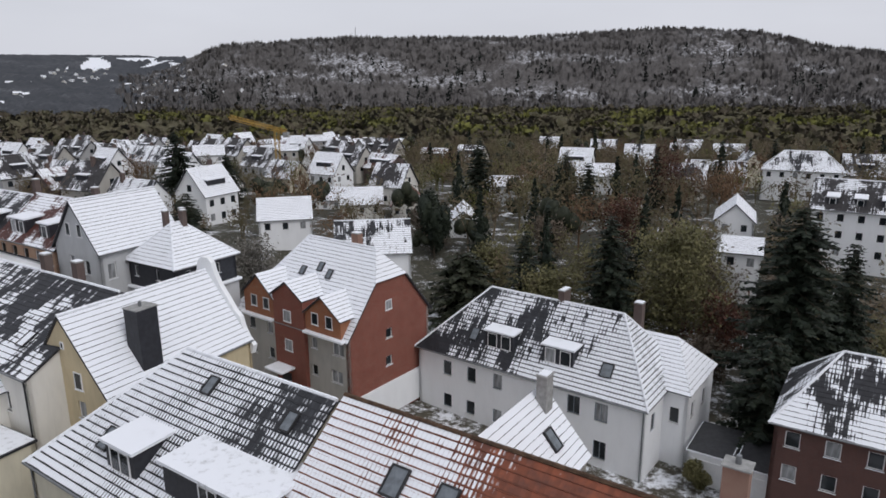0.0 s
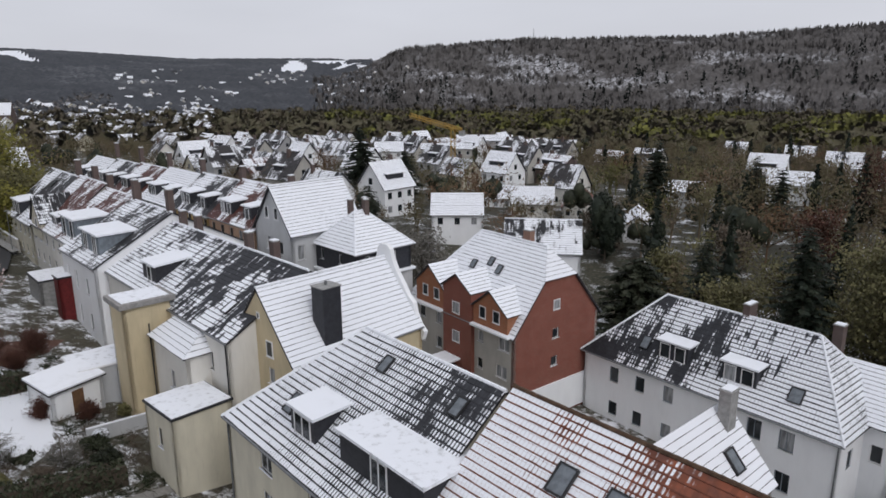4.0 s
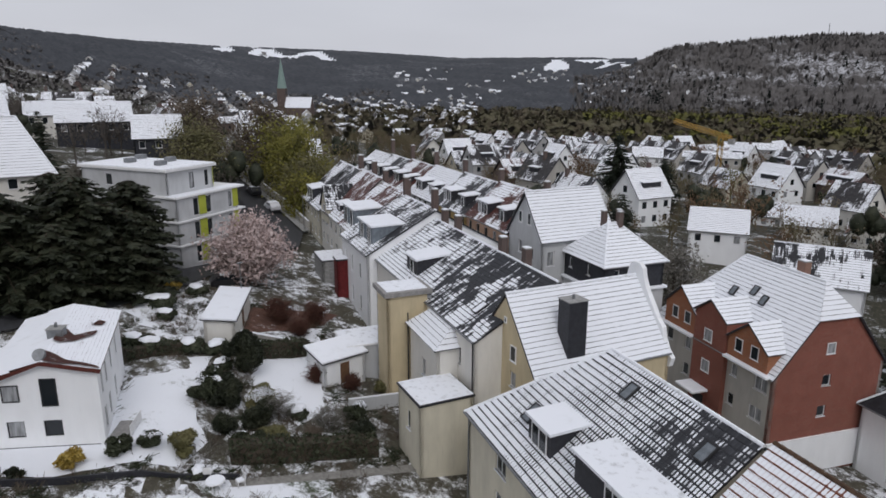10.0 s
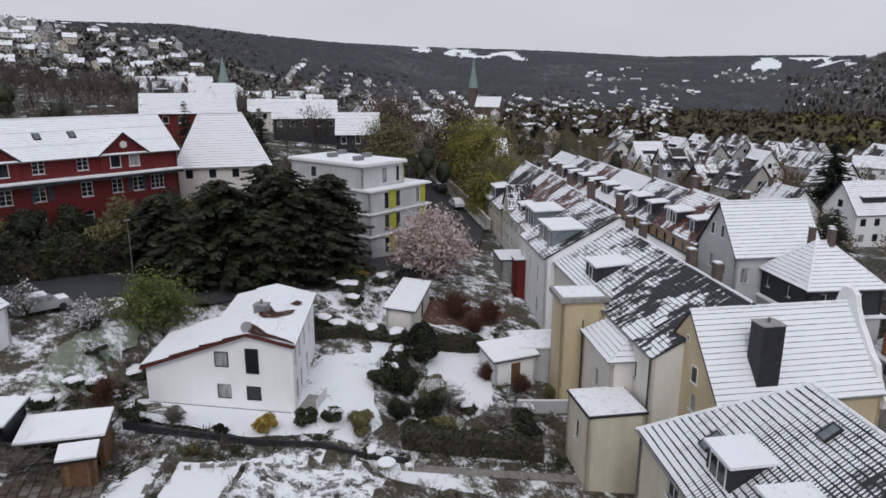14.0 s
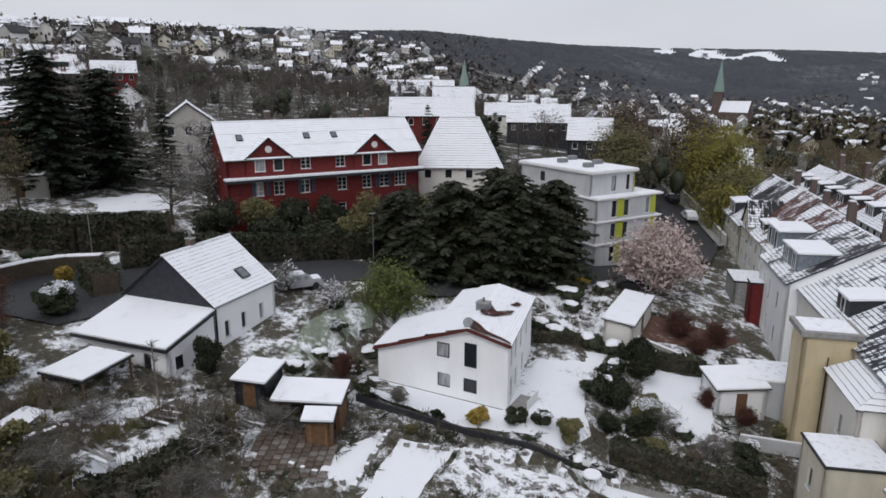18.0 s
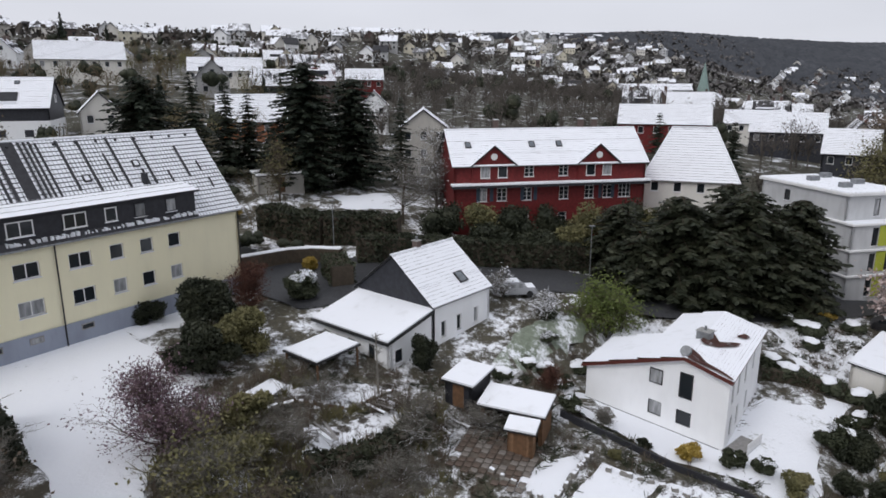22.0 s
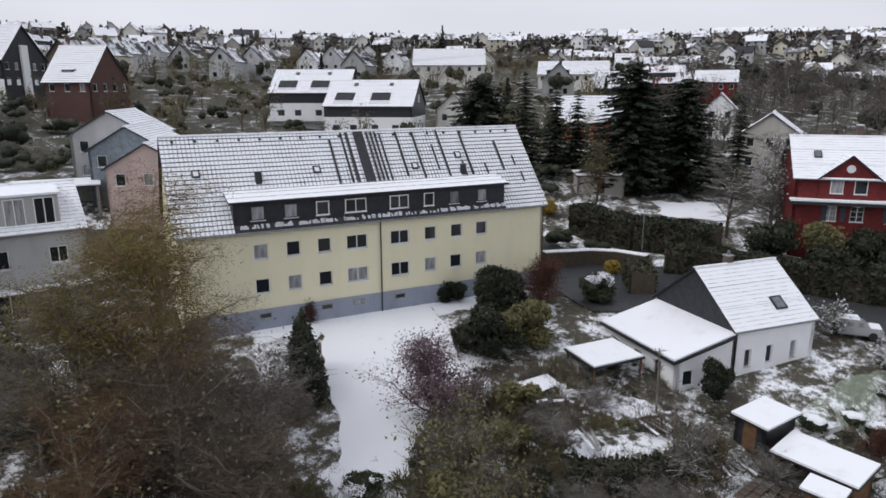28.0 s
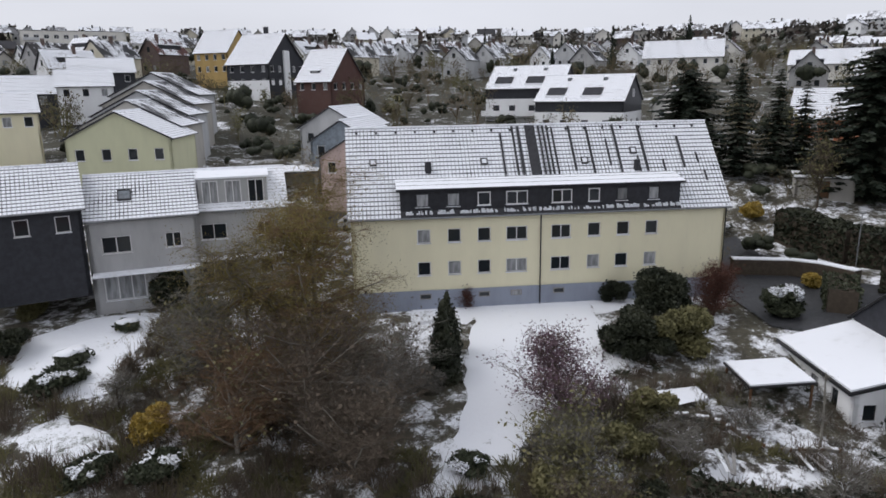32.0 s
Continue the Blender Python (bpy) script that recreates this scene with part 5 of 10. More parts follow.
def bush(label, x, y, rad, h, seed, leaf="hedge", n=None, size=0.14, name="shrub", group="", z=None):
    lb = lobes(seed, 12, rad * 1.05, rad * 1.05, h * 0.52, h * 0.5, 0.40)
    dense = leaf in ("yew", "hedge", "conifer")
    if leaf.startswith("twig"):
        t = bare_tree(name, label, x, y, h, rad * 0.95, seed, int(200 + 260 * rad * h), leaf, 0.07, twig=leaf, bark="bark", levels=3, kids=(8, 5, 4), trunk_r=0.05, first=0.0, scatter=0.16, group=group, z=z, up=0.9)
        return tagged(t, category="shrub")
    return leafy(name, label, x, y, lb, n or int(700 + 1900 * rad * h), size * 0.66, leaf, seed, h * 0.3, 0.05, "shrub", z, group, core=0.62 if dense else 0.0, snow=0.06 if "snow" in label else 0.0)


def conifer(label, x, y, h, rad, seed, leaf="conifer", z=None, name="conifer", group="", taper=0.62, card=0.42, start=0.05, droop=0.3, gap=0.62):
    """A conifer of single boughs in uneven whorls: a trunk, a tapered limb for each bough, and drooping sprays along it, with gaps between."""
    r = rng(seed)
    t = thing(name, pose(x, y, land_z(x, y) if z is None else z), label, "tree", group)
    limbs = [(np.array([0, 0, -0.3]), np.array([0, 0, h * 0.97]), 0.024 * h ** 0.8 + 0.05, 0.02)]
    C, A, B = [], [], []
    zz = h * start
    bulge = r.uniform(0.6, 1.35, 7)
    while zz < h * 0.985:
        f = zz / h
        prof = (1 - f) ** taper * min(1.0, 0.55 + f / 0.22 * 0.45)
        nb = int(4 + 5 * (1 - f)) + r.randint(0, 2)
        for k in range(nb):
            az = 2 * math.pi * (k + r.uniform(0, 0.9)) / nb + zz
            lump = bulge[int(az / (2 * math.pi) * 7 + f * 4) % 7]
            L = max(0.25, rad * prof * r.uniform(0.62, 1.12) * (0.72 + 0.28 * lump))
            d = np.array([math.cos(az), math.sin(az), 0.0])
            sd = np.array([-d[1], d[0], 0.0])
            n = max(4, int(L / 0.15))
            g = (np.arange(n) + r.uniform(0.2, 1.0, n)) / n
            drop = droop * L * (g * 0.9 - 0.35 * g * g)
            p = d * (L * g)[:, None] + np.array([0, 0, 1.0]) * (zz - drop + r.normal(size=n) * 0.05)[:, None]
            if L > 0.8:
                limbs.append((np.array([0, 0, zz]), d * L * 0.8 + np.array([0, 0, zz - droop * L * 0.5]), 0.03 + 0.012 * L, 0.012))
            for s in (-1, 1):
                w = card * (1.25 - 0.65 * g) * r.uniform(0.6, 1.3, n) * min(1.6, 0.5 + L * 0.28)
                a = sd * s + d * r.uniform(0.35, 0.9, n)[:, None] + np.array([0, 0, 1.0]) * (-0.22 + 0.16 * r.normal(size=n))[:, None]
                a /= np.linalg.norm(a, axis=1)[:, None]
                C.append(p + a * (w * 0.5)[:, None])
                A.append(a * w[:, None] * 0.75)
                b = np.cross(a, r.normal(size=(n, 3)) * 0.5 + np.array([0, 0, 1.0]))
                b /= np.linalg.norm(b, axis=1)[:, None]
                B.append(b * (w * 0.34)[:, None])
        zz += gap * r.uniform(0.6, 1.3) * (0.55 + 0.6 * (1 - f))
    C, A, B = np.vstack(C), np.vstack(A), np.vstack(B)
    sag = np.array([0, 0, 1.0]) * (np.linalg.norm(A, axis=1) * 0.16)[:, None]
    V = np.stack([C - A, C - B - sag, C + A - sag, C + B - sag], 1).reshape(-1, 3)
    array_mesh("trunk", *tubes_mesh(limbs, 5), M["bark"], t, True)
    array_mesh("crown", V, np.arange(len(V)).reshape(-1, 4), M[leaf], t)
    return t


def hedge(label, pts, h, w, seed, leaf="hedge", dens=55, size=0.13, name="hedge"):
    """A clipped hedge along a line of plan points."""
    r = rng(seed)
    t = thing(name, pose(*pts[0], land_z(*pts[0])), label, "hedge")
    o = np.array([pts[0][0], pts[0][1], land_z(*pts[0])])
    bm = bmesh.new()
    C = []
    for p, q in zip(pts[:-1], pts[1:]):
        p, q = np.array(p, float), np.array(q, float)
        L = np.linalg.norm(q - p)
        d = (q - p) / L
        nn = np.array([-d[1], d[0]])
        k = max(1, int(L / 1.5))
        for i in range(k):
            a, b = p + d * L * i / k, p + d * L * (i + 1) / k
            za, zb = land_z(*a) - o[2], land_z(*b) - o[2]
            vs = []
            for c, zz in ((a, za), (b, zb)):
                for s, hh in ((-1, -0.3), (1, -0.3), (1, h - 0.1), (-1, h - 0.1)):
                    e = c + nn * s * (w / 2 - 0.1) - o[:2]
                    vs.append(bm.verts.new((e[0], e[1], zz + hh)))
            for f in ((0, 1, 2, 3), (7, 6, 5, 4), (3, 2, 6, 7), (0, 3, 7, 4), (2, 1, 5, 6)):
                bm.faces.new([vs[j] for j in f])
        n = int(dens * L * (h * 2 + w))
        s = r.uniform(0, L, n)
        per = r.uniform(0, 2 * h + w, n)
        off = np.where(per < h, -w / 2, np.where(per > h + w, w / 2, per - h - w / 2))
        zz = np.where(per < h, per, np.where(per > h + w, 2 * h + w - per, h))
        xy = p + d * s[:, None] + nn * off[:, None]
        zg = np.interp(s, (0, L / 2, L), [land_z(*(p + d * k)) for k in (0, L / 2, L)]) - o[2]
        lump = 0.08 * np.sin(s * 2.1 + seed) + 0.05 * r.normal(size=n)
        xy += nn * (np.sign(off) * lump)[:, None]
        C.append(np.column_stack([xy - o[:2], zg + zz + lump]))
    core = part("core", bm, M["bark"], t)
    array_mesh("foliage", *leaf_cards(np.vstack(C), size, r), M[leaf], t)
    return t


# ---------- far woods ----------
def blob_field(name, label, pts, rad, hgt, mat, seed, cards=6, size=0.5, cone=False):
    """Many small tree crowns in one sheet of wood: each a loose bunch of twig cards round an uneven ellipsoid."""
    r = rng(seed)
    n = len(pts)
    pts = np.array(pts)
    d = r.normal(size=(n, cards, 3))
    d /= np.linalg.norm(d, axis=2)[:, :, None]
    k = r.uniform(0.35, 1.0, (n, cards, 1))
    off = d * k
    if cone:
        f = r.uniform(0, 1, (n, cards))
        off = np.stack([d[:, :, 0] * (1 - f), d[:, :, 1] * (1 - f), 2 * f - 1], 2)
    c = pts[:, None, :] + off * np.stack([rad, rad, hgt * 0.5], 1)[:, None, :] + np.array([0, 0, 1]) * (hgt * 0.62)[:, None, None]
    c = c.reshape(-1, 3)
    s = np.repeat(rad * size, cards)
    V, F = leaf_cards(c, 1.0, r, 0.75)
    cc = np.repeat(c, 4, 0)
    V = cc + (V - cc) * np.repeat(s, 4)[:, None]
    ob = array_mesh(name, V, F, M[mat])
    return tagged(ob, label, "woods", kind="stuff")


def polar(az, r):
    a = radians(az)
    x, y = -r * math.sin(a), r * math.cos(a)
    return x, y, land_z(x, y)


def field(az0, az1, r0, r1, n, seed, keep=None):
    r = rng(seed)
    out = []
    while len(out) < n:
        az, d = r.uniform(az0, az1), math.sqrt(r.uniform(r0 * r0, r1 * r1))
        if keep and not keep(az, d, r):
            continue
        out.append(polar(az, d))
    return out


def hill_keep(az, d, r):
    if d > ridge_far(az) + 25:
        return False
    x, y, _ = polar(az, d)
    f = noise.noise((x * 0.0065, y * 0.0065, 1.0)) + 0.5 * noise.noise((x * 0.02, y * 0.02, 4.0))
    band = 0.70 if 960 < d < 1180 and -22 < az < 16 else 0.10
    return r.uniform() < 0.95 - band * smooth(0.55 + 1.6 * f)


def hill_forest(name, label, pts, lo, hi, mat, seed, cards=6, wide=0.17):
    """Bare forest trees on a far slope: each a sheaf of upright twig fans."""
    r = rng(seed)
    n = len(pts)
    P = np.repeat(np.array(pts), cards, 0)
    H = np.repeat(r.uniform(lo, hi, n), cards) * r.uniform(0.6, 1.05, n * cards)
    off = r.normal(size=(n * cards, 3)) * (H * 0.16)[:, None]
    off[:, 2] = 0
    az = r.uniform(0, math.pi, n * cards)
    side = np.stack([np.cos(az), np.sin(az), np.zeros_like(az)], 1) * (H * wide * r.uniform(0.6, 1.4, n * cards))[:, None]
    lean = np.stack([r.normal(size=n * cards) * 0.06, r.normal(size=n * cards) * 0.06, np.ones(n * cards)], 1) * H[:, None]
    base = P + off * 0.5
    V = np.stack([base, base + off * 0.5 + lean * 0.68 + side, base + off * 0.5 + lean, base + off * 0.5 + lean * 0.62 - side], 1).reshape(-1, 3)
    ob = array_mesh(name, V, np.arange(len(V)).reshape(-1, 4), M[mat])
    return tagged(ob, label, "woods", kind="stuff")


def sized(n, seed, a, b):
    return rng(seed).uniform(a, b, n)


def canopy(name, label, az0, az1, r_of, mat, seed, step=0.16, dr=14.0, high=7.0, white=None):
    """The closed roof of a far wood: an uneven sheet at the height of the tree tops, skirted to the ground."""
    r = rng(seed)
    na = int((az1 - az0) / step)
    nr = int(max(r_of(az0 + (az1 - az0) * i / 20)[1] - r_of(az0 + (az1 - az0) * i / 20)[0] for i in range(21)) / dr)
    V = np.zeros((na + 1, nr + 1, 3))
    for i in range(na + 1):
        az = az0 + (az1 - az0) * i / na
        a, b = r_of(az)
        for j in range(nr + 1):
            d = a + (b - a) * j / nr
            x, y, z = polar(az, d)
            V[i, j] = (x, y, z)
    bump_ = high * (0.75 + 0.5 * r.uniform(-1, 1, (na + 1, nr + 1)))
    bump_[:, 0] = -2
    bump_[0, :] = bump_[-1, :] = -2
    open_ = np.zeros((na + 1, nr + 1), bool)
    if white:
        for i in range(na + 1):
            az = az0 + (az1 - az0) * i / na
            a, b = r_of(az)
            for j in range(nr + 1):
                open_[i, j] = white(az, a + (b - a) * j / nr)
        bump_[open_] = 0.4
    V[:, :, 2] += bump_
    k = np.arange((na + 1) * (nr + 1)).reshape(na + 1, nr + 1)
    F = np.stack([k[:-1, :-1], k[:-1, 1:], k[1:, 1:], k[1:, :-1]], 2).reshape(-1, 4)
    ob = array_mesh(name, V.reshape(-1, 3), F, M[mat], smooth=True)
    if white:
        ob.data.materials.append(M["snow_dirty"])
        ob.data.polygons.foreach_set("material_index", (open_[:-1, :-1] & open_[1:, 1:]).ravel().astype(np.int32))
    return tagged(ob, label, "woods", kind="stuff")


def snow_field(az, d):
    """Open white fields near the crest of the far hills."""
    return 1720 < d < 2300 and (20.5 < az < 28.5 or 44.0 < az < 54.0) and noise.noise((az * 0.55, d * 0.0035, 3.0)) > -0.02


def woods():
    # far hills wear the blue-grey canopy with haze in its colour
    canopy("hill_canopy", "distant dark wooded hills behind the town", 20, 94, lambda az: (840 if ridge_far(az) > 1000 else ridge_far(az) * 0.93, ridge_far(az) + 60), "canopy_haze", 801, 0.2, 26, 6.0, snow_field)
    canopy("valley_canopy", "closed brown woods along the valley floor", -54, 44, lambda az: (345, 835), "canopy_valley", 802, 0.3, 9, 4.5)
    canopy("hill_canopy", "closed grey-brown beech forest on the far hillside", -54, 24, lambda az: (830, min(ridge_far(az), 1520) + 40), "canopy_far", 800, 0.13, 16, 6.0)
    p = field(-54, 25, 800, 1530, 6500, 7, hill_keep)
    hill_forest("hill_forest", "bare grey-brown beech forest on the far hillside", p, 8, 15, "far_forest", 8, 6, 0.10)
    p = field(-52, 20, 860, 1200, 150, 9, lambda az, d, r: noise.noise((az * 0.3, d * 0.01, 7.0)) > 0.05)
    blob_field("hill_conifers", "dark spruces scattered over the far hillside", p, sized(len(p), 10, 3.5, 5.5), sized(len(p), 11, 13, 22), "far_pine", 12, 22, 0.4, True)
    p = field(-52, 46, 310, 860, 1500, 13)
    blob_field("valley_woods", "brown leafless woods along the valley floor", p, sized(len(p), 14, 4.5, 8.5), sized(len(p), 15, 6, 10), "valley_far", 16, 34, 0.28)
    p = field(-42, 24, 400, 780, 480, 17, lambda az, d, r: noise.noise((az * 0.16, d * 0.008, 2.0)) > 0.02)
    blob_field("valley_woods", "yellow-green budding trees along the valley", p, sized(len(p), 18, 5, 9), sized(len(p), 19, 6, 10), "valley_spring", 20, 40, 0.26)
    p = field(40, 80, 380, 1150, 2600, 21, lambda az, d, r: noise.noise((az * 0.15, d * 0.004, 5.0)) > -0.15)
    blob_field("town_trees", "leafless trees between the houses of the far town", p, sized(len(p), 22, 3, 5.5), sized(len(p), 23, 4, 7), "far_forest", 24, 14, 0.36)
    p = field(70, 178, 330, 640, 2400, 31)
    blob_field("ridge_trees", "bare trees among the houses of the hill crest", p, sized(len(p), 32, 2.5, 5), sized(len(p), 33, 4, 8), "ridge_wood", 34, 18, 0.28)


def grove(name, label, pts, lo, hi, mat, seed, wide=0.42, cards=150, size=0.10, core=0.0, cone=False):
    """Garden trees at middle distance: each with a trunk and a lobed crown of small cards, joined into one sheet."""
    r = rng(seed)
    VV, FF, k = [], [], 0
    T = []
    for x, y, z in pts:
        h = r.uniform(lo, hi)
        w = h * wide * r.uniform(0.75, 1.2)
        o = np.array([x, y, z])
        if cone:
            f = r.uniform(0, 1, cards) ** 1.3
            az = r.uniform(0, 2 * math.pi, cards)
            q = w * (1 - f) * r.uniform(0.5, 1.05, cards)
            c = np.column_stack([q * np.cos(az), q * np.sin(az), h * (0.06 + 0.94 * f)])
            blobs = [(0, 0, h * (0.1 + 0.8 * f_), w * 0.62 * (1 - f_), w * 0.62 * (1 - f_), h * 0.12) for f_ in (0.05, 0.22, 0.4, 0.58, 0.76)]
        else:
            blobs = [(r.normal() * w * 0.35, r.normal() * w * 0.35, h * r.uniform(0.42, 0.72), w * r.uniform(0.45, 0.7), w * r.uniform(0.45, 0.7), h * r.uniform(0.2, 0.3)) for _ in range(5)]
            c = cloud(r, cards, blobs, 0.35)
        V, F = leaf_cards(c + o, size * (h / 8) ** 0.5, r, 0.45)
        VV.append(V)
        FF.append(F + k)
        k += len(V)
        if core:
            V, F = core_blobs(r, [(b[0] + x, b[1] + y, b[2] + z, b[3] * core, b[4] * core, b[5] * core) for b in blobs])
            VV.append(V)
            FF.append(F + k)
            k += len(V)
        else:
            T.append((o, o + np.array([r.normal() * 0.3, r.normal() * 0.3, h * 0.6]), 0.02 * h, 0.008 * h))
            for b in blobs:
                T.append((o + np.array([0, 0, h * 0.25]), o + np.array(b[:3]) * np.array([1.3, 1.3, 1.25]), 0.010 * h, 0.004 * h))
    if T:
        V, F = tubes_mesh(T, 3)
        VV.append(V)
        FF.append(F + k)
    ob = array_mesh(name, np.vstack(VV), np.vstack(FF), M[mat])
    return tagged(ob, label, "trees", kind="stuff")


def free(pts, clear=5.0):
    """Keeps the points that stand clear of the houses."""
    return [p for p in pts if all((p[0] - h[0]) ** 2 + (p[1] - h[1]) ** 2 > (h[2] * 0.5 + 2.5) ** 2 for h in HOUSES)]


def groves():
    # the wooded valley gardens
    grove("garden_trees", "brown leafless trees in the valley gardens", free(field(-46, 3, 92, 335, 560, 601)), 7, 13, "valley_wood", 602, 0.45, 260, 0.26)
    grove("garden_trees", "dark evergreens in the valley gardens", free(field(-46, 2, 88, 320, 90, 603)), 5, 11, "yew", 604, 0.42, 420, 0.22, 0.7)
    grove("garden_trees", "olive trees in early leaf in the valley gardens", free(field(-46, 4, 95, 320, 110, 605)), 6, 11, "olive", 606, 0.45, 220, 0.30)
    grove("garden_trees", "dark spruces in the valley gardens", free(field(-42, 2, 95, 300, 45, 607)), 9, 15, "conifer", 608, 0.22, 240, 0.42, 0.9, True)
    grove("garden_trees", "leafless trees between the valley houses", free(field(2, 50, 112, 335, 560, 609)), 5, 10, "valley_wood", 610, 0.4, 190, 0.24)
    grove("garden_trees", "rust-brown trees in the valley gardens", free(field(-40, 30, 110, 330, 60, 629)), 8, 13, "twig_rust", 630, 0.42, 420, 0.22)
    grove("garden_trees", "yellow-green budding trees in the valley gardens", free(field(-40, 34, 120, 330, 40, 631)), 6, 11, "valley_spring", 632, 0.42, 380, 0.22)
    grove("garden_trees", "dark evergreens between the valley houses", free(field(2, 55, 115, 340, 90, 611)), 4, 10, "yew", 612, 0.36, 360, 0.22, 0.7)
    # the slope behind the red house and the street
    grove("slope_trees", "grey-brown leafless trees on the slope", free(field(54, 100, 104, 330, 480, 613)), 6, 11, "twig_far", 614, 0.42, 300, 0.2)
    grove("slope_trees", "dark evergreens on the slope", free(field(54, 102, 108, 330, 70, 615)), 4, 9, "yew", 616, 0.36, 360, 0.22, 0.7)
    grove("hill_trees", "leafless brown trees between the hill houses", free(field(100, 178, 96, 380, 600, 617)), 4, 10, "valley_wood", 618, 0.42, 240, 0.2)
    grove("hill_trees", "dark evergreens between the hill houses", free(field(100, 178, 92, 380, 260, 619)), 3, 8, "yew", 620, 0.38, 300, 0.22, 0.7)
    grove("hill_trees", "dark spruces between the hill houses", free(field(100, 178, 100, 400, 36, 621)), 7, 13, "conifer", 622, 0.24, 240, 0.4, 0.9, True)
    grove("hill_shrubs", "garden shrubs and hedges between the hill houses", free(field(100, 178, 64, 210, 420, 623)), 1.2, 3.2, "yew", 624, 0.6, 110, 0.2, 0.8)
    grove("hill_shrubs", "bare brown shrubs between the hill houses", free(field(100, 178, 64, 230, 420, 625)), 1.5, 4.0, "valley_wood", 626, 0.55, 110, 0.16)
    grove("hill_trees", "olive and rust trees between the hill houses", free(field(100, 178, 100, 330, 90, 627)), 5, 10, "olive", 628, 0.42, 200, 0.24)


woods()

# ---------- helpers for house details ----------
def gablet(parent, s0, s1, z0, zs, za, y, depth, wall, roof="roof_white", wins=(), x_off=0.0, base=None, name="cross_gable"):
    """A gabled bay in a roof: front wall at local y, looking to -y, running back by depth. s in local x."""
    bm = bmesh.new()
    uvl = bm.loops.layers.uv.new("UVMap")
    c = (s0 + s1) / 2
    zb = z0 if base is None else base

    def f(pts):
        fc = bm.faces.new([bm.verts.new(p) for p in pts])
        for lp in fc.loops:
            lp[uvl].uv = (lp.vert.co.x + lp.vert.co.y, lp.vert.co.z)
    f(((s0, y, zb), (s1, y, zb), (s1, y, zs), (c, y, za), (s0, y, zs)))
    f(((s1, y, zb), (s1, y + depth, zb), (s1, y + depth, zs), (s1, y, zs)))
    f(((s0, y + depth, zb), (s0, y, zb), (s0, y, zs), (s0, y + depth, zs)))
    g = part(name, bm, M[wall], parent)
    o = 0.22
    sl = (za - zs) / (s1 - c)
    for sgn, e in ((1, s1), (-1, s0)):
        ex, ez = e + sgn * o, zs - sl * o
        if sgn > 0:
            q = ((ex, y - o, ez + 0.1), (ex, y + depth, ez + 0.1), (c, y - o, za + 0.1), (c, y + depth, za + 0.1))
        else:
            q = ((ex, y + depth, ez + 0.1), (ex, y - o, ez + 0.1), (c, y + depth, za + 0.1), (c, y - o, za + 0.1))
        part("roof_slope", slope_bm(*q), [M[roof], M["tile_dark"]], g)
    for s, z, w, h in wins:
        window(parent, (s - 5, y), (s + 5, y), 5 - w / 2, z, w, h, depth=0.0)
    return g


def auto_wins(L, W, h, cols=None, sides="FR"):
    out = {}
    n = max(1, int(h / 2.55))
    for sd, ln in (("F", L), ("R", W), ("S", W)):
        if sd not in sides:
            continue
        k = max(2, round(ln / 2.6))
        out[sd] = [(ln * (i + 0.5) / k - 0.5, h - 1.8 - 2.65 * j, 1.0, 1.25) for i in range(k) for j in range(n) if h - 1.8 - 2.65 * j > 0.3]
    return out


def downpipe(parent, x, y, z0, z1, mat="zinc"):
    bm = bmesh.new()
    tube(bm, (x, y, z0), (x, y, z1), 0.055, n=6)
    return part("downpipe", bm, M[mat], parent)


def flat_box(name, label, x, y, yaw, L, W, z0, z1, walls, category="annex", roof="snow_dirty", rim=0.12, wins=None, edge="anthracite", under=1.5):
    t = thing(name, pose(x, y, z0, 0, 0, yaw), label, category)
    a, b, h = L / 2, W / 2, z1 - z0
    C = dict(A=(-a, -b), B=(a, -b), C=(a, b), D=(-a, b))
    wins = wins or {}
    for key, p, q in (("F", "A", "B"), ("R", "B", "C"), ("K", "C", "D"), ("S", "D", "A")):
        part("wall", wall_bm(C[p], C[q], -under, h, wins.get(key, ())), M[walls], t)
        for w in wins.get(key, ()):
            window(t, C[p], C[q], *w)
    part("roof_edge", box_bm(-a - rim, -b - rim, h, a + rim, b + rim, h + 0.16, bevel=0.02), M[edge], t)
    part("roof_snow", box_bm(-a - rim + 0.1, -b - rim + 0.1, h + 0.14, a + rim - 0.1, b + rim - 0.1, h + 0.22, bevel=0.03), M[roof], t)
    return t


# ---------- near house: cream, hipped, dark tiles ----------
near, near_q, near_d = house("terraced_house", "cream rendered house with a hipped dark tiled roof under streaky snow", -11.94, 33.94, -34.4, 16.19, 14.03, -1.0, 7.95, 13.09, 4.92, 0.0,
    walls="ivory", roof="roof_near", over=0.25, course=0.42, wins={"F": [(4.1, 7.3, 1.4, 1.35, 2), (4.1, 4.6, 1.4, 1.35, 2), (9.4, 7.2, 1.2, 1.4), (9.4, 4.6, 1.2, 1.4), (12.8, 7.2, 1.2, 1.4), (12.8, 4.6, 1.2, 1.4), (4.1, 1.6, 1.4, 1.4, 2), (9.4, 1.6, 1.2, 1.4)]})
dormer(near, -1.15, -5.75, 9.75, 2.5, 1.85, 3.1, win=(1, 1.7), drop=0.2, side="anthracite")
dormer(near, 5.6, -5.6, 9.8, 6.6, 2.0, 3.4, win=(1, 1.3), roof="snow_dirty", drop=0.1, side="anthracite")
skylight(near, near_q["F"], 0.36, 0.83, 0.75, 1.1)
skylight(near, near_q["F"], 0.86, 0.80, 0.75, 1.1)
skylight(near, near_q["F"], 0.2, 0.33, 0.9, 1.3)
downpipe(near, -8.0, -7.1, 0, 8.9)
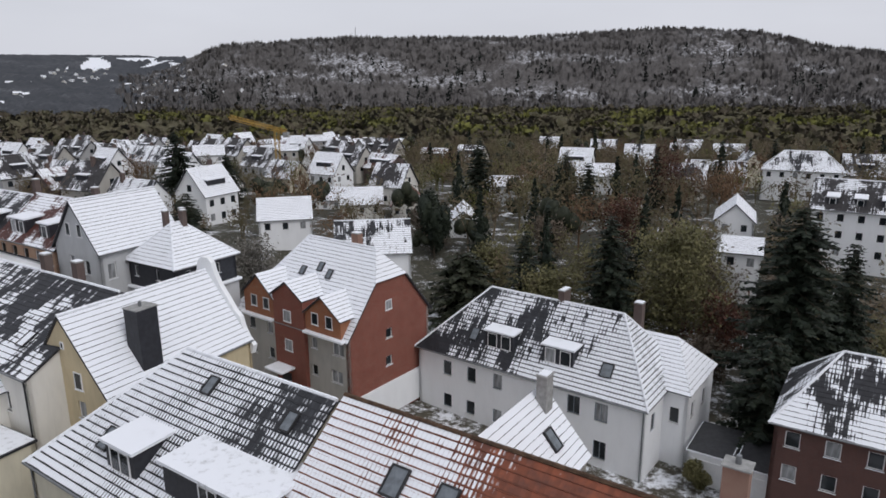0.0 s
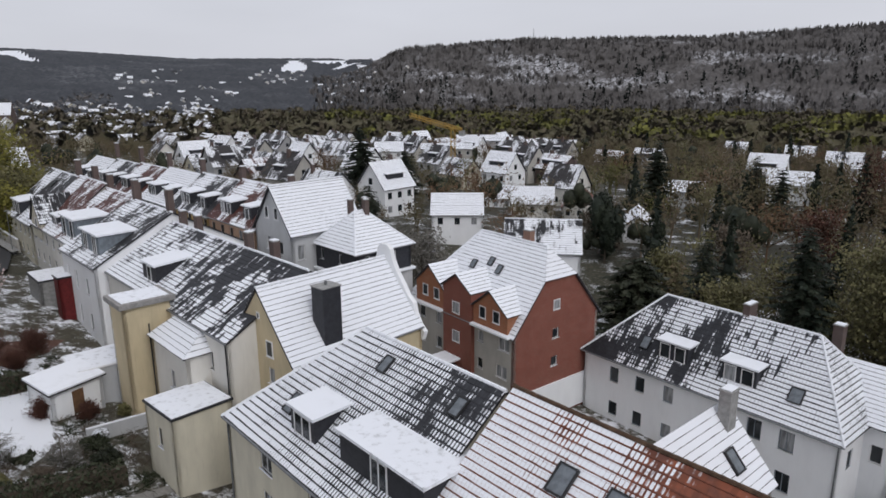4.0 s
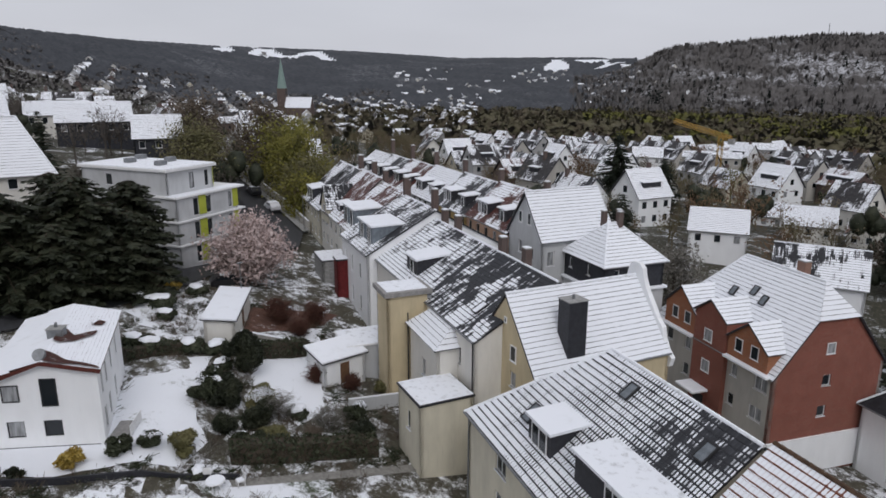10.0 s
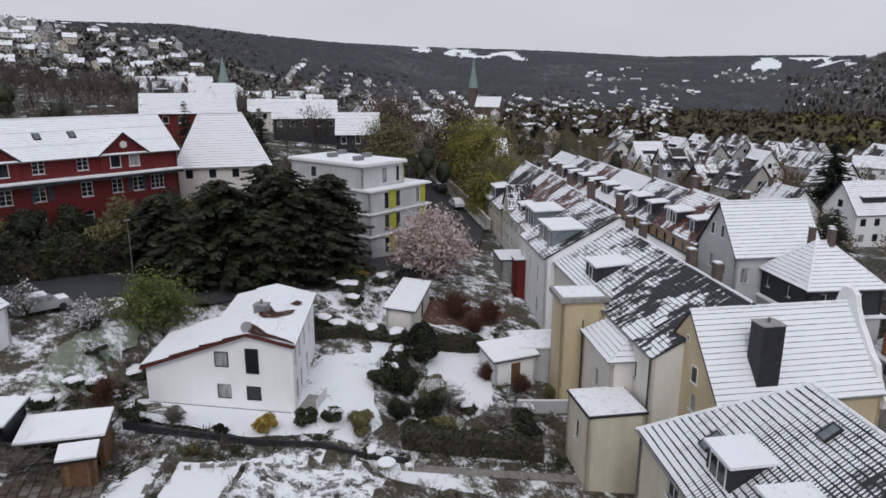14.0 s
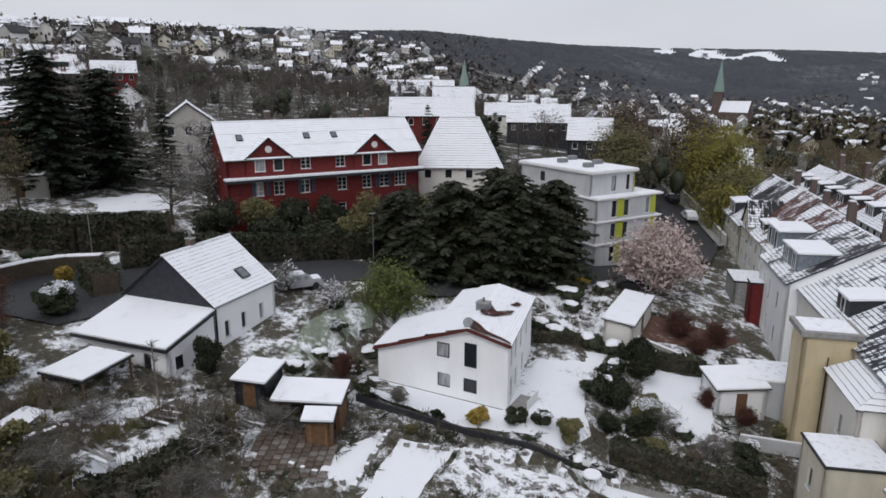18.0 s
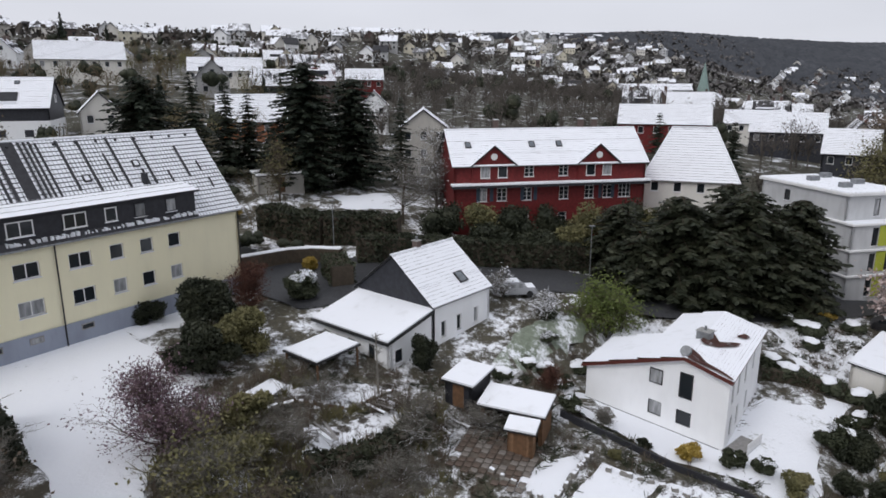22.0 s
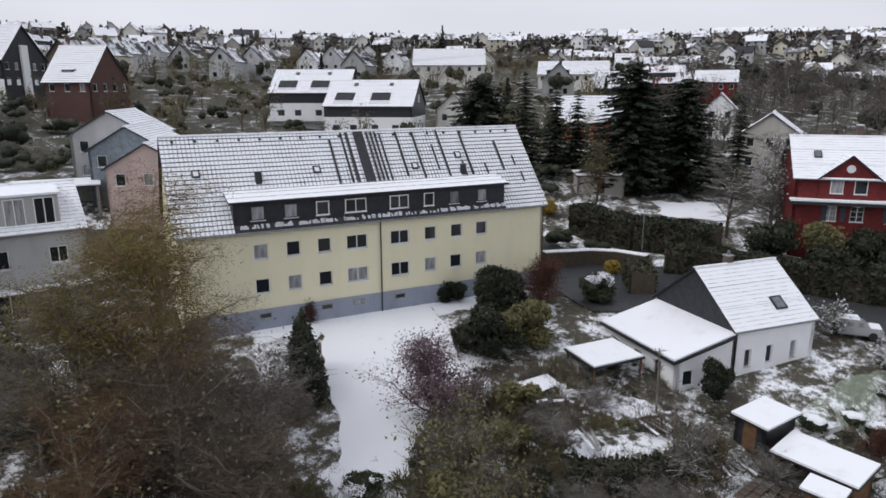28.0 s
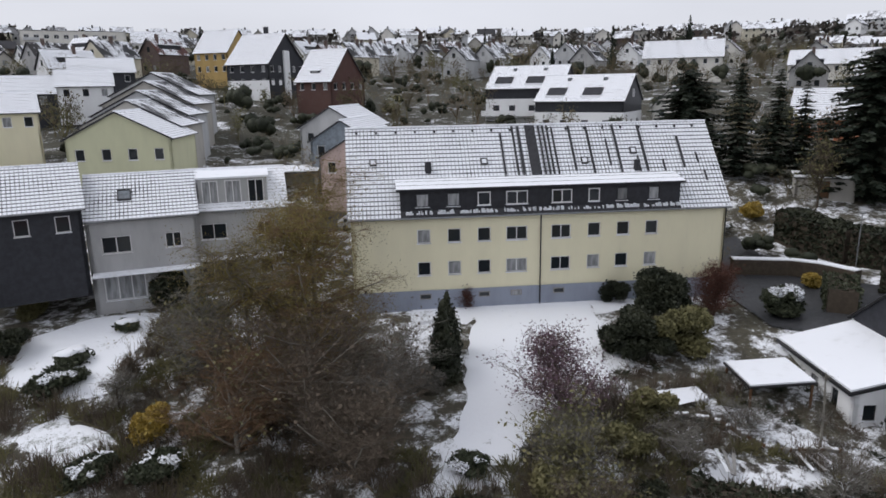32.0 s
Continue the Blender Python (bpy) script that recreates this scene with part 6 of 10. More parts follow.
downpipe(near, 8.0, -7.12, 0, 8.9)

# the red-tiled house next to it
rt, rt_q, rt_d = house("terraced_house", "house with a half-melted red clay tile roof", 2.6, 23.95, -34.4, 17.2, 14.03, -2.0, 8.15, 13.55, 0, 0, walls="offwhite", roof="roof_red", over=0.25, edge="tile_red", course=0.42, ridge="moss")
skylight(rt, rt_q["F"], 0.27, 0.69, 0.95, 1.35)
skylight(rt, rt_q["F"], 0.41, 0.69, 0.95, 1.35)
chimney(rt, 8.0, 2.2, 12.5, 16.6, 0.9, 0.7, "brick", cap="none")
bm = bmesh.new()
bm.faces.new([bm.verts.new(p) for p in ((-0.4, 9.4, 9.0), (-6.0, 9.4, 9.0), (-6.0, 9.4, 10.5), (-3.2, 9.4, 13.7), (-0.4, 9.4, 10.5))])
cg = part("cross_gable", bm, M["offwhite"], rt)
for q in (((-0.2, 1.0, 10.4), (-0.2, 9.6, 10.4), (-3.2, 1.0, 13.9), (-3.2, 9.6, 13.9)), ((-6.2, 9.6, 10.4), (-6.2, 1.0, 10.4), (-3.2, 9.6, 13.9), (-3.2, 1.0, 13.9))):
    part("roof_slope", slope_bm(*q), [M["roof_white"], M["tile_dark"]], cg)
skylight(rt, ((-0.2, 1.0, 10.4), (-0.2, 9.6, 10.4), (-3.2, 1.0, 13.9), (-3.2, 9.6, 13.9)), 0.75, 0.45, 0.8, 1.2)
chimney(rt, -2.6, 8.6, 11.0, 14.9, 0.6, 0.8, "concrete")

# ---------- cream gabled house with the curved street gable ----------
yel, yel_q, yel_d = house("gabled_house", "cream gabled house, snow-lined tile roof and curved street gable", -21.34, 45.09, 60.92, 11.91, 8.34, -1.0, 8.66, 13.63, walls="cream", roof="roof_white", over=0.12, edge="darkpaint",
    wins={"S": [(2.89, 8.0, 0.75, 1.1), (4.97, 7.9, 0.8, 1.2), (1.12, 5.6, 1.5, 1.3, 2), (4.9, 5.4, 0.9, 1.2), (1.2, 2.6, 1.4, 1.4, 2)]})
window(yel, (-5.955, 4.17), (-5.955, -4.17), 2.89, 10.21, 0.7, 1.1, depth=0.0)
window(yel, (-5.955, 4.17), (-5.955, -4.17), 4.97, 9.92, 0.8, 1.2, depth=0.0)
window(yel, (-5.955, 4.17), (-5.955, -4.17), 4.01, 12.46, 0.35, 0.5, depth=0.0, sill=False)
chimney(yel, -2.2, -2.9, 8.6, 14.6, 1.55, 1.35, "anthracite", cap="none")
bm = bmesh.new()
prof = []
for sgn in (-1, 1):
    side = [(4.35, 8.6), (4.55, 9.3), (4.0, 9.8), (3.55, 10.6), (3.35, 11.4), (2.75, 11.9), (2.2, 12.7), (1.5, 13.6), (0.95, 14.6), (0.75, 15.35), (0.35, 15.7)]
    prof += [(sgn * a, z) for a, z in (side if sgn < 0 else side[::-1])]
lo = [bm.verts.new((5.85, a, z)) for a, z in prof]
hi = [bm.verts.new((6.25, a, z)) for a, z in prof]
bm.faces.new(lo)
bm.faces.new(hi[::-1])
for i in range(len(prof)):
    j = (i + 1) % len(prof)
    bm.faces.new((lo[j], lo[i], hi[i], hi[j]))
bmesh.ops.recalc_face_normals(bm, faces=bm.faces[:])
part("curved_gable", bm, M["white"], yel, "white curved parapet gable")

# ---------- pale row house with patchy slate, tower bay and annex ----------
row, row_q, row_d = house("terraced_house", "pale rendered row house with a patchy slate roof", -32.75, 50.54, -32.6, 25, 13.27, -1, 10.15, 13.95, walls="offwhite", roof="roof_slate", over=0.2,
    wins={"F": [(21.9, 8.3, 0.6, 1.4), (21.9, 5.4, 0.6, 1.4)]})
bay = part("bay", wall_bm((3.1, -8.4), (9.4, -8.4), -1.5, 9.6, [(3.0, 6.3, 0.9, 1.5), (3.0, 3.2, 0.9, 1.5)]), M["offwhite"], row)
window(row, (3.1, -8.4), (9.4, -8.4), 3.0, 6.3, 0.9, 1.5)
window(row, (3.1, -8.4), (9.4, -8.4), 3.0, 3.2, 0.9, 1.5)
part("wall", wall_bm((3.1, -6.6), (3.1, -8.4), -1.5, 9.6, [(0.5, 7.2, 0.5, 1.2), (0.5, 4.0, 0.5, 1.2)]), M["cream"], row)
part("wall", wall_bm((9.4, -8.4), (9.4, -6.6), -1.5, 9.6), M["offwhite"], row)
part("bay_roof", slope_bm((2.8, -8.7, 9.6), (9.7, -8.7, 9.6), (4.2, -6.4, 11.3), (8.4, -6.4, 11.3)), [M["roof_white"], M["tile_dark"]], row)
part("bay_roof", slope_bm((2.8, -6.0, 9.6), (2.8, -8.7, 9.6), (4.2, -6.4, 11.3), (4.2, -6.4, 11.3)), [M["roof_white"], M["tile_dark"]], row)
part("bay_roof", slope_bm((9.7, -8.7, 9.6), (9.7, -6.0, 9.6), (8.4, -6.4, 11.3), (8.4, -6.4, 11.3)), [M["roof_white"], M["tile_dark"]], row)
for p, q, m_ in (((-0.4, -10.2), (2.6, -10.2), "cream"), ((-0.4, -6.6), (-0.4, -10.2), "offwhite"), ((2.6, -10.2), (2.6, -6.6), "cream")):
    part("tower_wall", wall_bm(p, q, -2, 11.9, [(0.5, 8.2, 0.45, 1.0), (0.5, 5.0, 0.45, 1.0), (0.5, 2.0, 0.45, 1.0)] if m_ == "offwhite" else []), M[m_], row)
    if m_ == "offwhite":
        for zz in (8.2, 5.0, 2.0):
            window(row, p, q, 0.5, zz, 0.45, 1.0, sill=False)
part("tower_roof", box_bm(-0.7, -10.5, 11.9, 2.9, -6.2, 12.35, bevel=0.04), M["greywood"], row, "weathered flat tower roof")
part("roof_snow", box_bm(-0.4, -10.2, 12.33, 2.6, -6.6, 12.42, bevel=0.03), M["snow_dirty"], row)
downpipe(row, 3.0, -8.5, -1, 10.5, "darkpaint")
downpipe(row, 12.4, -6.75, -1, 11, "darkpaint")
dormer(row, -4.2, -5.6, 11.6, 3.0, 2.0, 3.4, win=(1, 0.9), roof="snow", drop=0.3, side="anthracite")
skylight(row, row_q["F"], 0.86, 0.32, 0.9, 1.3, "snow_dirty")
for cx in (-10.5, -7.0, 3.0, 7.3):
    chimney(row, cx, 0.3, 13.6, 16.3, 0.7, 0.6, "brick_dark")
annex = flat_box("annex", "small white flat-roofed annex with grey end wall", -28.2, 36.65, 61, 4.2, 4.1, 0.2, 6.3, "ivory", wins={"S": [(1.6, 3.4, 0.7, 1.5)]})

# next houses of the row
row2, row2_q, _d = house("terraced_house", "white row house with a blue-grey box dormer in its snowy roof", -47.9, 60.2, -32.6, 11, 15.5, 1.5, 10.6, 14.9, walls="white", roof="roof_patch", over=0.2,
    wins={"F": [(1.5, 5.8, 0.7, 1.9), (4.2, 5.8, 0.7, 1.9), (7.5, 5.8, 0.9, 1.7), (1.5, 2.2, 0.7, 1.9), (4.2, 2.2, 0.7, 1.9), (7.5, 2.2, 0.9, 1.7)], "S": [(2, 5.8, 0.9, 1.6), (2, 2.4, 0.9, 1.6), (5, 5.8, 0.9, 1.6)]})
dormer(row2, 1.0, -6.6, 9.2, 5.6, 2.6, 4.8, win=(2, 1.2), side="slate_blue", drop=0.1)
for cx in (-4.8, 4.8):
    chimney(row2, cx, 0.2, 12.6, 15.6, 0.8, 0.6, "brick_dark")
row3, row3_q, _d = house("terraced_house", "row house with snow-streaked dark red tiles", -56.8, 66.6, -32.6, 10.5, 14.0, 2.0, 10.4, 14.9, walls="offwhite", roof="roof_plum", over=0.2, wins=auto_wins(10.5, 14, 8.4, sides="FS"))
dormer(row3, 1.2, -6.4, 8.6, 5.4, 2.6, 4.4, win=(2, 1.1), side="slate_blue", drop=0.15)
for cx in (-4.6, 4.6):
    chimney(row3, cx, 0.3, 12.2, 14.6, 0.8, 0.6, "brick_dark")
row4, row4_q, _d = house("terraced_house", "row house with patches of bare red tiles in the snow", -65.6, 72.2, -32.6, 10.5, 13.0, 2.2, 10.0, 15.4, walls="offwhite", roof="roof_plum", over=0.2, wins=auto_wins(10.5, 13, 7.8, sides="FS"))
gablet(row4, -4.4, 0.2, 6.4, 8.6, 11.6, -6.6, 6.0, "ivory", roof="roof_patch", wins=[(-2.1, 7.6, 1.0, 1.3)])
dormer(row4, 3.0, -5.6, 8.2, 3.0, 1.9, 3.4, win=(1, 0.9))
chimney(row4, 0.4, 0.3, 12.4, 15.0, 0.9, 0.6, "brick_dark")
row5, row5_q, _d = house("terraced_house", "pale cream end house of the row with a steep snowy roof", -75.8, 78.6, -32.6, 13, 13.0, 2.4, 9.6, 15.2, walls="ivory", roof="roof_patch", over=0.25, wins=auto_wins(13, 13, 7.2, sides="FS"))
dormer(row5, -2.6, -6.1, 7.0, 4.6, 2.7, 4.0, win=(2, 1.1), side="slate")
dormer(row5, 3.6, -5.0, 8.0, 2.4, 1.9, 3.0, win=(1, 1.0))
skylight(row5, row5_q["F"], 0.5, 0.75, 0.9, 1.2)
chimney(row5, 5.5, 0.3, 12.2, 15.0, 0.7, 0.7, "brick_dark")
stair = flat_box("extension", "dark red and grey rear extension with a flat roof", -54.9, 56.3, -32.6, 1.6, 4.0, 3.2, 8.0, "redwood", roof="snow_dirty")
bal = flat_box("balcony_block", "open concrete balcony frame behind the row", -60.6, 59.0, -32.6, 5.0, 4.0, 3.4, 6.8, "concrete", roof="snow_dirty")

# ---------- red brick apartment house ----------
redh, redh_q, redh_d = house("apartment_house", "red brick and grey apartment house with brick gables", -11.6, 66.63, -37.5, 16.28, 11.63, -2.5, 5.08, 12.12, 5.26, 0.0, half2=2.7, walls="beige", roof="roof_white", wmats={"R": "brick"},
    wins={"F": [(14.2, 5.6, 1.5, 1.25, 2), (13.9, 2.8, 1.5, 1.25, 2), (11.3, 5.6, 0.8, 1.1), (11.2, 2.8, 0.8, 1.1), (1.8, 5.6, 1.0, 1.2), (4.7, 5.6, 0.9, 1.2), (1.8, 2.9, 1.0, 1.2), (4.7, 2.9, 0.9, 1.2)],
          "R": [(5.1, 6.0, 0.9, 1.0), (5.0, 3.15, 0.9, 1.0), (5.1, 8.9, 0.9, 1.0)]})
hx = -8.14
gablet(redh, hx + 1.7, hx + 6.4, 7.4, 9.7, 11.7, -6.1, 5.5, "brick_orange", wins=[(hx + 3.3, 8.3, 0.9, 1.2), (hx + 5.2, 8.3, 0.9, 1.2)])
gablet(redh, hx + 6.45, hx + 10.8, -1.5, 10.3, 11.75, -6.25, 5.5, "brick", wins=[(hx + 8.5, 7.7, 1.1, 1.2), (hx + 8.5, 4.7, 1.1, 1.2)])
gablet(redh, hx + 10.95, hx + 15.7, 7.4, 9.3, 11.1, -6.1, 5.0, "brick_orange", wins=[(hx + 12.3, 8.2, 0.9, 1.2), (hx + 14.2, 8.2, 0.9, 1.2)])
for s0, s1 in ((hx + 1.4, hx + 6.4), (hx + 10.9, hx + 16.2)):
    part("eave_ledge", box_bm(s0, -6.6, 7.25, s1, -5.9, 7.5, bevel=0.05), M["snow"], redh)
part("canopy", box_bm(hx + 6.6, -8.0, 2.9, hx + 9.2, -6.2, 3.15, bevel=0.06), M["snow"], redh)
part("front_door", box_bm(hx + 7.2, -6.31, -0.4, hx + 8.6, -6.2, 2.3), M["darkpaint"], redh)
chimney(redh, 3.6, 0.4, 13.2, 15.7, 0.9, 0.7, "brick")
for fu, fv in ((0.28, 0.6), (0.42, 0.68), (0.55, 0.62)):
    skylight(redh, redh_q["F"], fu, fv, 0.7, 1.0)
part("plinth_wall", box_bm(8.15, -5.8, -2, 8.35, 5.8, 1.4), M["white"], redh)

# ---------- white villa with the slate roof ----------
whi, whi_q, whi_d = house("villa", "white rendered house with a hipped slate roof half bare of snow", 10.01, 61.48, -36.6, 23.85, 9.95, -4.9, 1.61, 7.35, 5.63, 4.17, walls="white", roof={"F": "roof_slate2", "K": "roof_patch", "R": "roof_near", "S": "roof_patch"}, course=0.42,
    wins={"F": [(3.1, 4.0, 1.0, 1.5), (6.0, 4.0, 1.0, 1.5), (9.0, 4.1, 1.0, 1.5), (3.1, 0.5, 1.0, 1.4), (5.9, 0.5, 1.0, 1.4), (9.0, 0.5, 1.0, 1.4), (14.2, 4.0, 1.2, 1.7), (16.8, 4.0, 1.2, 1.7), (19.4, 4.0, 1.2, 1.7), (14.2, 0.4, 1.2, 1.7), (16.8, 0.4, 1.2, 1.7), (19.4, 0.4, 1.2, 1.7)],
          "R": [(1.6, 3.6, 0.9, 1.5)]}, frame_mat=M["slate_blue"])
for dx in (-2.9, 3.3):
    dormer(whi, dx, -4.0, 7.6, 3.0, 1.9, 2.4, win=(2, 1.05), drop=0.15, side="slate")
skylight(whi, whi_q["F"], 0.2, 0.35, 0.9, 1.3)
skylight(whi, whi_q["F"], 0.86, 0.32, 1.1, 1.3)
chimney(whi, 1.5, 0.6, 11.6, 13.3, 0.6, 1.4, "brick_dark")
chimney(whi, 8.0, 3.0, 9.0, 12.6, 0.8, 0.8, "brick_dark")
for p, q, hl in (((11.9, -0.4), (14.0, -0.4), [(0.55, 3.4, 0.9, 1.5)]), ((14.0, -0.4), (14.0, 7.4), [(1.2, 3.6, 0.9, 1.5), (4.6, 3.6, 0.9, 1.5)]), ((14.0, 7.4), (6, 7.4), [])):
    part("wing_wall", wall_bm(p, q, -3, 6.45, hl), M["white"], whi)
    for h_ in hl:
        window(whi, p, q, *h_)
for q in (((8.0, -0.7, 6.4), (14.3, -0.7, 6.4), (7.0, 3.5, 9.9), (11.6, 3.5, 9.9)), ((14.3, -0.7, 6.4), (14.3, 7.7, 6.4), (11.6, 3.5, 9.9), (11.6, 3.5, 9.9)), ((14.3, 7.7, 6.4), (6.0, 7.7, 6.4), (11.6, 3.5, 9.9), (7.0, 3.5, 9.9))):
    part("roof_slope", slope_bm(*q), [M["roof_white"], M["tile_dark"]], whi)
downpipe(whi, 11.8, -5.05, -1, 6.4)

# ---------- across the street ----------
gray, gray_q, _d = house("gabled_house", "light grey gabled house with snow on its roof", -33.57, 67.78, 60.5, 9.19, 6.9, 0, 12.2, 16.79, walls="lightgrey", roof="roof_white",
    wins={"S": [(2.1, 9.9, 0.8, 1.4), (4.4, 9.6, 0.8, 1.4), (2.1, 6.4, 0.8, 1.5), (4.4, 6.4, 0.8, 1.5)], "F": [(0.7, 9.2, 0.9, 1.6), (4.0, 9.2, 0.9, 1.6), (0.7, 6, 0.9, 1.5)]})
window(gray, (-4.595, 3.45), (-4.595, -3.45), 2.1, 13.3, 0.7, 1.3, depth=0.0)
window(gray, (-4.595, 3.45), (-4.595, -3.45), 3.9, 13.3, 0.7, 1.3, depth=0.0)
hiph, hiph_q, _d = house("slate_house", "slate-clad house with a snowy hipped roof", -26.34, 65.75, 57.6, 7.2, 7.2, 0, 10.9, 14.2, 2.6, 3.4, walls="slate", roof="roof_white",
    wins={"S": [(0.85, 9.2, 0.6, 1.1), (4.18, 9.2, 0.6, 1.1)], "F": [(1.2, 9.2, 0.6, 1.1), (4.6, 9.2, 0.6, 1.1)]})
for cx, cy in ((-0.9, 0.8), (0.3, -0.3), (0.9, 0.7)):
    chimney(hiph, cx, cy, 12.6, 15.4, 0.5, 0.5, "brick_dark")
part("cornice", box_bm(-4.0, -4.0, 7.9, 4.0, 4.0, 8.2, bevel=0.08), M["snow"], hiph)
part("wall", box_bm(-3.7, -3.7, -2, 3.7, 3.7, 7.9), M["lightgrey"], hiph)
OPP = (("peach", "peach terraced house with dormers under snow"), ("ochre", "ochre terraced house with dormers under snow"), ("lightgrey", "grey terraced house with snowy roof"), ("offwhite", "pale terraced house with snowy roof"), ("cream", "cream terraced house with snowy roof"), ("white", "white terraced house with snowy roof"))
for k, (w_, lb) in enumerate(OPP):
    o_, oq, _d = house("terraced_house", lb, -41.6 - 10.1 * k, 73.4 + 6.5 * k, -32.6, 11.9, 10.0, 2.0, 11.4 - 0.25 * k, 15.4 - 0.3 * k, walls=w_, roof=("roof_plum", "roof_patch", "roof_white")[k % 3], over=0.25, wins=auto_wins(11.9, 10, 9.4, sides="F"), group="terrace across the street")
    dormer(o_, -2.6, -4.2, 9.9 - 0.25 * k, 3.2, 1.9, 2.8, win=(2, 0.9), side="anthracite", drop=0.2)
    dormer(o_, 2.8, -4.2, 9.9 - 0.25 * k, 2.0, 1.9, 2.8, win=(1, 1.0), side="anthracite", drop=0.2)
    chimney(o_, 5.6, 0.2, 12.6, 15.0, 0.7, 0.6, "brick_dark")

# ---------- pale yellow apartment block ----------
blk_w = [(5.06, 5.7), (7.45, 5.7), (9.82, 5.7), (18.71, 5.75), (21.1, 5.75), (23.48, 5.75), (5.06, 3.1), (7.45, 3.1), (9.82, 3.1), (18.71, 3.15), (21.05, 3.15), (23.47, 3.15), (2.3, 5.7), (2.3, 3.1), (26.9, 5.75), (26.9, 3.15)]
blk, blk_q, blk_d = house("apartment_block", "pale yellow apartment block with a long snowy dark-tiled roof", -48.78, -30.67, 145.0, 30.3, 10.6, 11.6, 19.59, 25.84, walls="yellow", roof="roof_block", over=0.3, edge="anthracite",
    wins={"F": [(s_, z_, 1.05, 1.1) for s_, z_ in blk_w[:12]] + [(12.1, 5.7, 1.7, 1.1, 2), (12.1, 3.1, 1.7, 1.1, 2), (15.73, 5.7, 1.6, 1.1, 2), (15.73, 3.1, 1.6, 1.1, 2)], "R": [(4.2, 3.2, 1.0, 1.1), (4.2, 5.8, 1.0, 1.1)]})
part("plinth", wall_bm((-15.19, -5.36), (15.19, -5.36), -2.5, 1.9), M["blueplinth"], blk, "blue-grey painted plinth")
for s_ in (5.2, 9.9, 12.5, 16.0, 21.2):
    window(blk, (-15.19, -5.36), (15.19, -5.36), s_, 1.16, 0.92, 0.45, sill=False, depth=0.0, frame_mat=M["greywood"], name="cellar_window")
bm = bmesh.new()
v_ = [(-11.3, -5.2, 8.2), (11.1, -5.2, 8.2), (11.1, -3.2, 10.45), (-11.3, -3.2, 10.45), (-11.3, -5.2, 9.95), (11.1, -5.2, 9.95)]
v_ = [bm.verts.new(p) for p in v_]
for f_ in ((0, 1, 5, 4), (1, 2, 5), (0, 4, 3), (4, 5, 2, 3)):
    bm.faces.new([v_[i] for i in f_])
long_d = part("dormer", bm, M["anthracite"], blk, "long dark box dormer")
part("dormer_roof", slope_bm((-11.6, -5.5, 9.98), (11.4, -5.5, 9.98), (-11.6, -3.0, 10.55), (11.4, -3.0, 10.55), course=1.0), [M["snow"], M["anthracite"]], long_d)
for i, (s_, w_) in enumerate(((-9.6, 1.0), (-7.2, 1.0), (-4.8, 1.0), (-2.2, 1.7), (1.4, 1.6), (4.0, 0.9), (6.3, 0.9), (8.9, 0.9))):
    window(blk, (s_ - 5, -5.2), (s_ + 5, -5.2), 5 - w_ / 2, 8.55, w_, 1.05, depth=0.0, name="dormer_window", frame_mat=M["whitepaint"] if i in (2, 3, 4, 5) else M["anthracite"])
downpipe(blk, -0.3, -5.45, -1, 8.0, "darkpaint")
downpipe(blk, 15.0, -5.45, -1, 8.0, "darkpaint")
qF = blk_q["F"]
# bare strips where snow has slid off between the tile rows
rs = rng(77)
for x0, w_, v0, v1 in ((-11.3, 22.4, 0.004, 0.07), (-0.55, 0.85, 0.42, 0.985), (-1.25, 0.22, 0.42, 0.98), (-1.7, 0.18, 0.42, 0.98), (-2.75, 0.16, 0.38, 0.9), (0.55, 0.16, 0.42, 0.98), (0.9, 0.16, 0.42, 0.98), (1.25, 0.16, 0.42, 0.98), (1.65, 0.16, 0.42, 0.96), (3.1, 0.2, 0.45, 0.97), (4.6, 0.2, 0.42, 0.95), (6.1, 0.16, 0.5, 0.8), (6.9, 0.2, 0.42, 0.97), (8.5, 0.16, 0.42, 0.6), (9.1, 0.22, 0.42, 0.96), (10.6, 0.16, 0.42, 0.55), (12.3, 0.2, 0.45, 0.82), (13.6, 0.16, 0.5, 0.62), (13.9, 0.16, 0.3, 0.42)):
    E0, E1, R0, R1 = map(Vector, qF)
    a_ = E0.lerp(R0, v0)
    b_ = E0.lerp(R0, v1)
    up = (R0 - E0).normalized()
    nz = Vector((1, 0, 0)).cross(up)
    bm = bmesh.new()
    pts = [Vector((x0, a_.y, a_.z)), Vector((x0 + w_, a_.y, a_.z)), Vector((x0 + w_, b_.y, b_.z)), Vector((x0, b_.y, b_.z))]
    lo = [bm.verts.new(p + nz * 0.02) for p in pts]
    hi = [bm.verts.new(p + nz * 0.075) for p in pts]
    bm.faces.new(hi)
    for i in range(4):
        bm.faces.new((lo[i], lo[(i + 1) % 4], hi[(i + 1) % 4], hi[i]))
    part("bare_tile_strip", bm, M["tile_dark"], blk)
for fu, fv in ((0.07, 0.6), (0.36, 0.58), (0.63, 0.56), (0.77, 0.66)):
    skylight(blk, qF, fu, fv, 0.55, 0.6, "snow")
for x_, fv in ((-8.9, 0.5), (8.3, 0.46)):
    p_ = on_slope(*qF, (x_ + 15.4) / 30.8, fv)
    bm = bmesh.new()
    tube(bm, p_ - Vector((0, 0, 0.2)), p_ + Vector((0, 0, 0.7)), 0.28, 0.26, 8)
    part("roof_vent", bm, M["anthracite"], blk)
